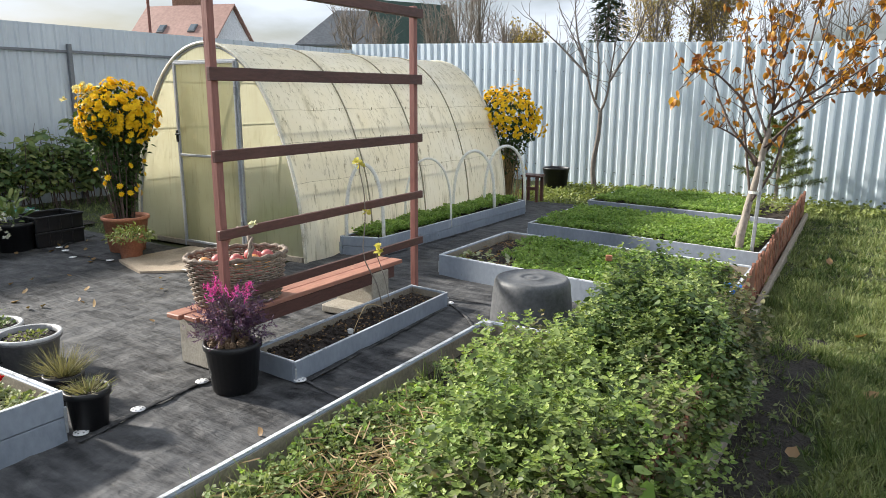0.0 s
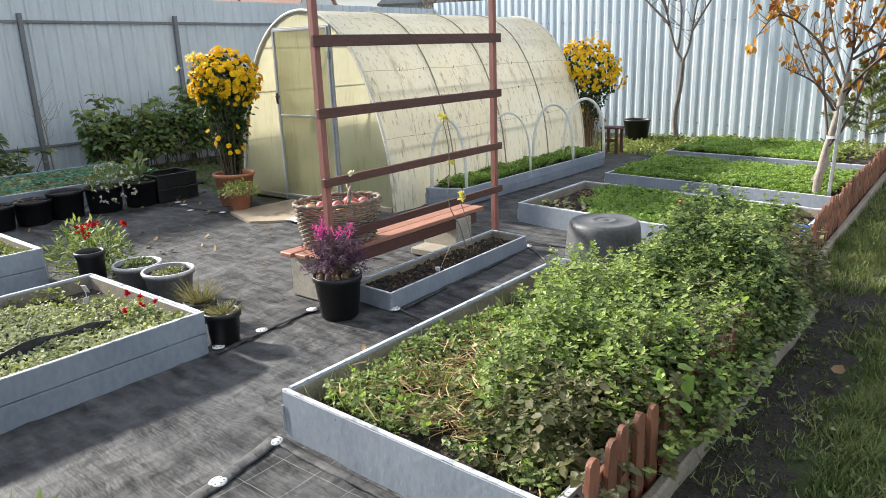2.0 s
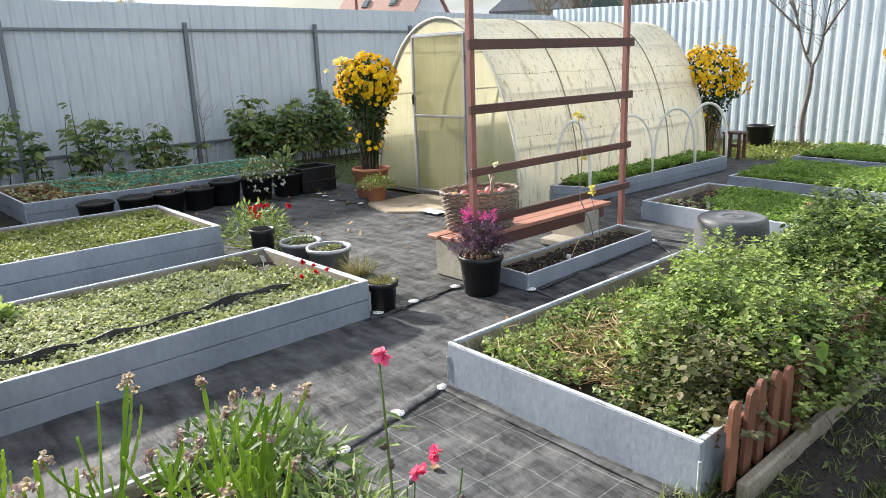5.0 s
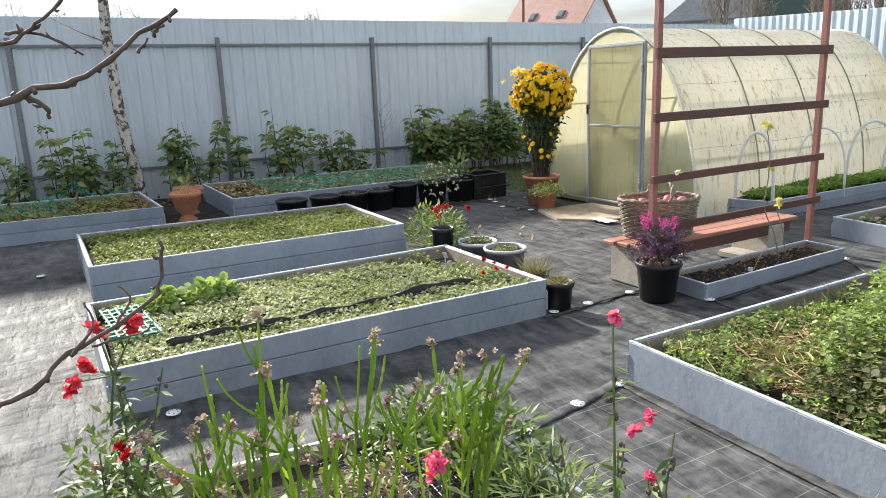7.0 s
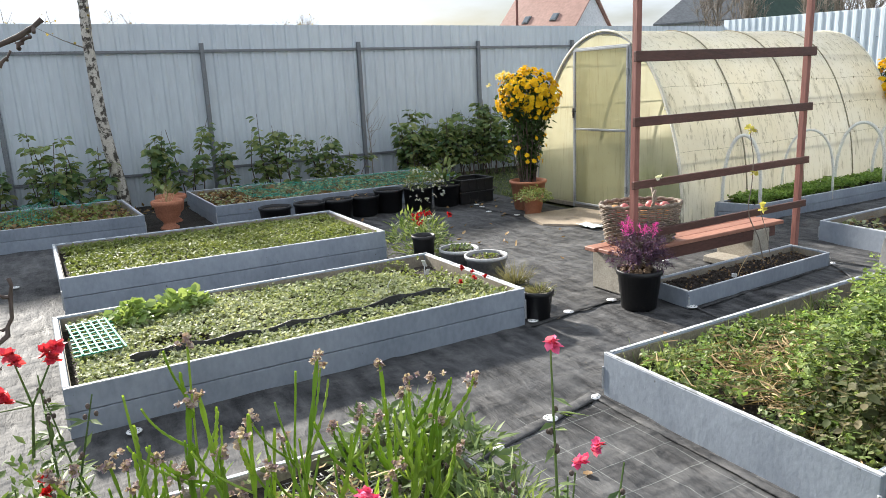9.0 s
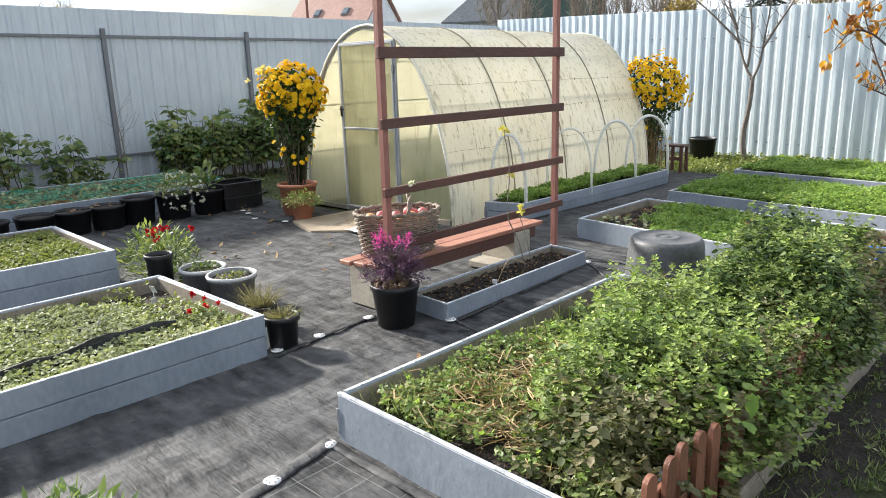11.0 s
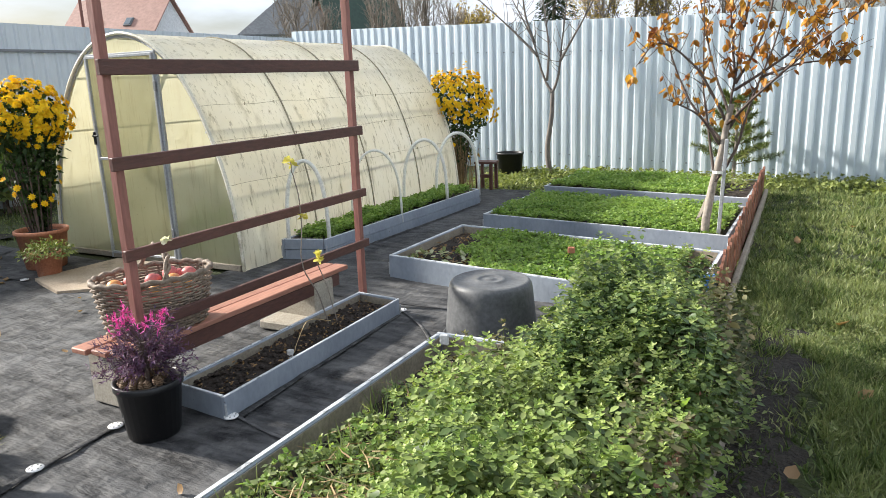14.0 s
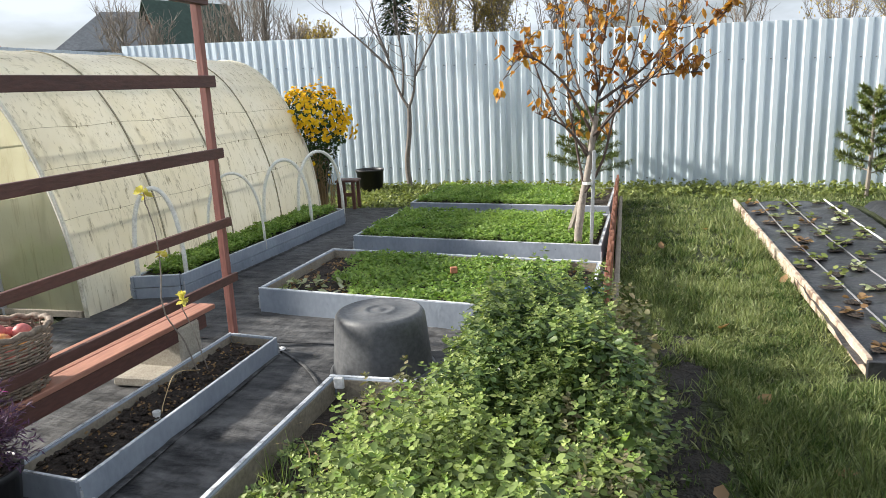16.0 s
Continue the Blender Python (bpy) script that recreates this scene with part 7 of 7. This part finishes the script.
sp = snapdragon(-0.62, -0.5, 0.7, 3, 1, PINK, "snapdragon with large pink flowers", 69, 16, 0.04, (-0.6, -0.53, 0.73))
bloom([(-0.6, -0.535, 0.745), (-0.6, -0.52, 0.72), (-0.6, -0.545, 0.7)], 0.021, 9, PINK, "flower", sp)
sr = snapdragon(-1.3, -1.12, 0.86, 9, 2, RED, "bushy snapdragon with red flowers", 71, 60, 0.1)
bloom([(-1.2, -1.13, 0.99), (-1.2, -1.12, 0.97), (-1.2, -1.05, 0.98), (-1.2, -1.04, 0.96), (-1.2, -1.03, 0.99), (-1.2, -1.16, 0.9), (-1.2, -1.15, 0.88), (-1.2, -1.2, 0.84), (-1.2, -1.19, 0.86), (-1.25, -0.98, 0.52)], 0.026, 14, CORAL, "flower", sr, "clusters of red flowers")
sx = make("stem", join([tube([(-1.27, -1.12, 0.7), (-1.22, -1.1, 0.85), p], [0.004, 0.003, 0.002], 5) for p in ((-1.2, -1.12, 0.97), (-1.2, -1.04, 0.97), (-1.2, -1.18, 0.86), (-1.2, -1.15, 0.89))]), SNAP, sr)
bush("snapdragon_foliage", -1.36, -1.13, 0.09, 0.17, 0.16, 0.62, 900, 0.042, SNAP, "bushy grey-green foliage in a border", "plant", ratio=0.36, up=0.5)
for x, y, r, h in ((-1.7, 0.06, 0.26, 0.26), (-1.45, 0.14, 0.24, 0.28)):
    bush("phlox_clump", x, y, 0.09, r, r, h, 420, 0.09, SNAP, "leafy lance-leaved perennial at a border's edge", "plant", ratio=0.26, up=0.3)
bush("grassy_perennial", -0.98, 0.08, 0.09, 0.22, 0.18, 0.3, 420, 0.08, WEED, "grassy bright green perennial", "plant", ratio=0.12, up=0.6)
bush("broad_weed", -0.55, 0.14, 0.09, 0.16, 0.14, 0.34, 70, 0.06, LETTUCE, "yellow-green leafy seedling in a border", "plant", ratio=0.45, up=0.5)
carpet("border_weeds", FLOWER, 0.09, 0.2, 420, 0.05, WEED, "low weeds in the flower border", lambda q, s, t: field(q, 3, 5) > 0.0, "weeds", 4)
P = np.column_stack([-1.45 + RNG.normal(size=130) * 0.09, -0.32 + RNG.normal(size=130) * 0.1, RNG.uniform(0.1, 0.26, 130)])
tagged(make("withered_flowers", strands(P, P + RNG.normal(size=(130, 3)) * 0.05, 0.008, 0.01), STRAW), "pale withered flower heads", "dry plant", kind="stuff")
A, B = [], []
for i in range(25):
    for j in range(16):
        p = np.array([-1.75 + i * 0.028, -0.42 + j * 0.028, 0.13 + 0.05 * math.sin(i * 0.12) * math.sin(j * 0.2)])
        A += [p, p]
        B += [p + np.array([0.028, 0, 0]), p + np.array([0, 0.028, 0])]
tagged(make("wire_mesh", strands(np.array(A), np.array(B), 0.0025), WIRE), "fine grey wire mesh on soil", "mesh", kind="stuff")

# ---- beyond the fences ----
ROOF_RED = surface("brown_metal_roof", (0.3, 0.165, 0.13), (0.38, 0.22, 0.18), 0.4, 0.6, 0.2, grain=3)
ROOF_GREY = surface("grey_tile_roof", (0.12, 0.13, 0.14), (0.19, 0.2, 0.21), 0.8, 0.7, 0.4, grain=4)
ROOF_GREEN = surface("dark_green_roof", (0.018, 0.045, 0.032), (0.035, 0.07, 0.05), 0.5, 0.6, 0.2, grain=3)
STUCCO = surface("pale_stucco", (0.62, 0.64, 0.68), (0.74, 0.76, 0.79), 0.6, 0.9, 0.1, grain=6)
BRICKW = surface("brick_gable", (0.22, 0.12, 0.08), (0.34, 0.2, 0.14), 1.5, 0.9, 0.3, grain=6)
GLASS = surface("dark_pane", (0.08, 0.1, 0.12), (0.16, 0.19, 0.22), 1, 0.12, 0.0)


def house(name, cx, cy, yaw, length, width, eave, ridge, wall, roof, label, chimney=None, over=0.5, skylights=0, hip=False):
    """Ridge along the local x axis; with hip, the roof slopes down at the -x end too."""
    h = thing(name, (cx, cy, 0), label, "house", "houses beyond the fence")

    def put(pn, geo, mat, parent=h, lab=""):
        return make(pn, (turn(geo[0], yaw) + np.array([cx, cy, 0]), geo[1]), mat, parent, lab)

    L, W = length / 2, width / 2
    V = [(-L, -W, -0.1), (L, -W, -0.1), (L, W, -0.1), (-L, W, -0.1), (-L, -W, eave), (L, -W, eave), (L, W, eave), (-L, W, eave), (-L, 0, eave if hip else ridge - 0.1), (L, 0, ridge - 0.1)]
    put("wall", (np.array(V, float), [(0, 1, 5, 4), (1, 2, 6, 9, 5), (2, 3, 7, 6), (3, 0, 4, 8, 7)]), wall)
    slope = (ridge - eave) / W
    roofs = []
    for s in (-1, 1):
        a, b = np.array([-L - over, s * (W + over), eave - slope * over]), np.array([L + over, s * (W + over), eave - slope * over])
        c, d = np.array([L + over, 0, ridge]), np.array([-L * 0.1 if hip else -L - over, 0, ridge])
        up = np.array([0, 0, 0.16])
        roofs.append(put("roof", (np.array([a, b, c, d, a + up, b + up, c + up, d + up]), [(0, 1, 2, 3), (4, 7, 6, 5), (0, 4, 5, 1), (1, 5, 6, 2), (3, 2, 6, 7), (0, 3, 7, 4)]), roof))
    if hip:
        low = eave - slope * over
        tri = np.array([(-L - over, -W - over, low), (-L - over, W + over, low), (-L * 0.1, 0, ridge)], float)
        roofs.append(put("roof", (np.concatenate([tri, tri + (0, 0, 0.16)]), [(0, 1, 2), (5, 4, 3), (0, 3, 4, 1), (1, 4, 5, 2), (2, 5, 3, 0)]), roof))
    for i in range(skylights):
        x = -L * 0.35 + i * L * 0.75
        y = -W * 0.62
        z = eave + slope * (W + y)
        g = box((0, 0, 0), (0.8, 1.1, 0.16), 0, 0.03, Matrix.Rotation(math.atan(slope), 4, "X"))
        wdw = put("window", (g[0] + np.array([x, y, z + 0.22]), g[1]), ROOF_GREY, roofs[0], "roof window")
        g = box((0, 0, 0), (0.6, 0.85, 0.05), 0, 0.01, Matrix.Rotation(math.atan(slope), 4, "X"))
        put("pane", (g[0] + np.array([x, y - 0.06, z + 0.3]), g[1]), GLASS, h, "dark window pane")
    if chimney:
        put("chimney", box((chimney[0], chimney[1], ridge + 0.5), (chimney[2], 0.7, 1.6), 0, 0.03), BRICKW, h, "low broad chimney")
    for s in (-0.45, 0.1, 0.55):
        put("window", box((L + 0.02, s * W * 0.9, eave * 0.6), (0.06, 0.9, 1.2), 0, 0.02), GLASS, h)
    return h


house("neighbour_house", -62.2, 50.0, math.atan2(0.3, 0.95), 9.4, 8.5, 6.2, 10.35, STUCCO, ROOF_RED, "white house with a brown roof and roof windows", (-0.6, 0.6, 3.3), 0.4, 2)
house("neighbour_house", -51.6, 61.0, math.atan2(0.62, 0.78), 8.0, 8.0, 6.9, 10.3, STUCCO, ROOF_GREY, "pale house with a grey tiled hip", None, 0.5, 0, True)
house("neighbour_house", -45.5, 65.5, math.atan2(0.9, 0.43), 8.0, 7.6, 5.0, 11.2, BRICKW, ROOF_GREEN, "brick house with a steep dark green roof", None, 0.7)
house("garden_shed", -46.0, 22.0, 1.2, 6, 5, 3.7, 4.75, BRICKW, ROOF_GREY, "dark roof of a shed beyond the fence", None, 0.4)
house("garden_shed", -44.0, 27.5, 1.2, 6, 5, 3.7, 4.9, BRICKW, ROOF_GREY, "low dark roof beyond the grey fence", None, 0.4)
chim = thing("flue_pipe", (-56.0, 40.6, 0), "thin brown flue pipe before a roof", "chimney")
make("pipe", tube([(-56.0, 40.6, -0.1), (-56.0, 40.6, 10.6)], 0.13, 8), REDPOST, chim)


def far_tree(name, x, y, h, spread, mat, twig_mat, label, seed, leaf_n, leaf=0.35, limbs_n=16, start=0.2, thin=1.0):
    rng = np.random.default_rng(seed)
    ob = thing(name, (x, y, 0), label, "tree", "trees beyond the fence")
    make("trunk", tube([(x, y, -0.1), (x + 0.1, y, h * 0.4), (x, y, h * 0.95)], [0.16 * thin, 0.1 * thin, 0.02], 6), twig_mat, ob)
    G, P = [], []
    for i in range(limbs_n):
        z = h * rng.uniform(start, 0.8)
        a = rng.uniform(0, 6.28)
        b = np.array([x, y, z])
        e = b + np.array([math.cos(a) * spread * rng.uniform(0.4, 1), math.sin(a) * spread * rng.uniform(0.4, 1), (h - z) * rng.uniform(0.5, 1.05)])
        path = np.array([b, (b + e) / 2 + np.array([math.cos(a), math.sin(a), -0.3]) * spread * 0.12, e])
        G.append(tube(path, [0.05 * thin, 0.035 * thin, 0.012], 3))
        for t in twigs_on(path, 16, h * 0.13, rng, 0.7, 0.15):
            G.append(tube(t, [0.02 * thin, 0.014 * thin, 0.007], 3))
            P += [t[0] + (t[2] - t[0]) * rng.uniform(0, 1) + rng.normal(size=3) * 0.12 for _ in range(max(1, leaf_n // (limbs_n * 16)))]
    tagged(make("branch", join(G), twig_mat, ob), kind="stuff")
    if leaf_n:
        P = np.array(P)
        make("crown", leaves(P, unit(rng.normal(size=(len(P), 3)) - np.array([0, 0, 0.4])), leaf * rng.uniform(0.5, 1.2, len(P)), leaf * 0.5, 0.2), mat, ob, "loose crown of small leaves")
    return ob


for i, (dx, dy, d, h, s) in enumerate(((-0.51, 0.84, 42, 7.6, 1.3), (-0.485, 0.86, 40, 8.2, 1.2), (-0.535, 0.83, 43, 6.6, 1.0), (-0.63, 0.77, 48, 7.6, 1.6), (-0.6, 0.79, 46, 6.4, 1.3), (-0.455, 0.88, 44, 6.0, 1.1))):
    far_tree("bare_shrub", dx * d, dy * d, h, s, None, GREYBARK, "leafless shrub beyond the zinc fence", 200 + i, 0, 0.3, 22, 0.1, 0.8)
far_tree("willow_tree", -0.43 * 46, 0.9 * 46, 5.7, 1.5, GOLD, GREYBARK, "yellowing willow beyond the fence", 211, 1500, 0.3)
for i, (dx, dy, d, h, s) in enumerate(((-0.275, 0.955, 42, 9.0, 2.0), (-0.235, 0.965, 44, 9.5, 2.2), (-0.2, 0.975, 43, 8.2, 1.8))):
    far_tree("birch_tree", dx * d, dy * d, h, s, GOLD, GREYBARK, "golden autumn birch beyond the fence", 220 + i, 5200, 0.17, 22, 0.15, 0.8)
for i, (dx, dy, d, h, s) in enumerate(((-0.06, 0.99, 44, 7.6, 2.2), (0.02, 0.99, 46, 7.2, 2.0), (0.1, 0.985, 44, 6.4, 2.0), (0.2, 0.97, 45, 6.0, 2.0), (0.26, 0.95, 42, 5.4, 1.6), (-0.13, 0.985, 45, 7.4, 1.8))):
    far_tree("bare_tree", dx * d, dy * d, h, s, GOLD if i in (3, 4) else None, GREYBARK, "thin-twigged tree beyond the fence", 230 + i, 300 if i in (3, 4) else 0, 0.2, 20, 0.1, 0.7)
for i, (dx, dy, d, h) in enumerate(((-0.96, 0.1, 40, 5.2), (-0.97, 0.0, 38, 5.0), (-0.9, 0.3, 44, 5.6), (-0.98, -0.1, 36, 5.4))):
    far_tree("bare_tree", dx * d, dy * d, h, 1.2, GOLD, GREYBARK, "thin tree with few yellow leaves", 250 + i, 120, 0.2, 12, 0.3, 0.7)

sx, sy = -0.335 * 44, 0.94 * 44
spruce = thing("spruce_tree", (sx, sy, 0), "dark spruce beyond the zinc fence", "tree")
make("trunk", tube([(sx, sy, -0.1), (sx, sy, 10.5)], [0.2, 0.03], 7), GREYBARK, spruce)
rng = np.random.default_rng(300)
P, D = [], []
for i in range(150):
    z = 1.2 + 9.0 * (i / 150)
    a = i * 2.4
    r = 2.2 * (1.06 - z / 10.6) * rng.uniform(0.7, 1.1)
    for j in range(34):
        f = rng.uniform(0.1, 1)
        P.append((sx + r * f * math.cos(a) + rng.normal() * 0.07, sy + r * f * math.sin(a) + rng.normal() * 0.07, z - 0.3 * f + rng.normal() * 0.06))
        D.append((math.cos(a) + rng.normal() * 0.4, math.sin(a) + rng.normal() * 0.4, -0.35 + rng.normal() * 0.25))
make("crown", leaves(np.array(P), unit(np.array(D)), 0.36, 0.1, 0.2), SPRUCE, spruce, "drooping dark boughs")
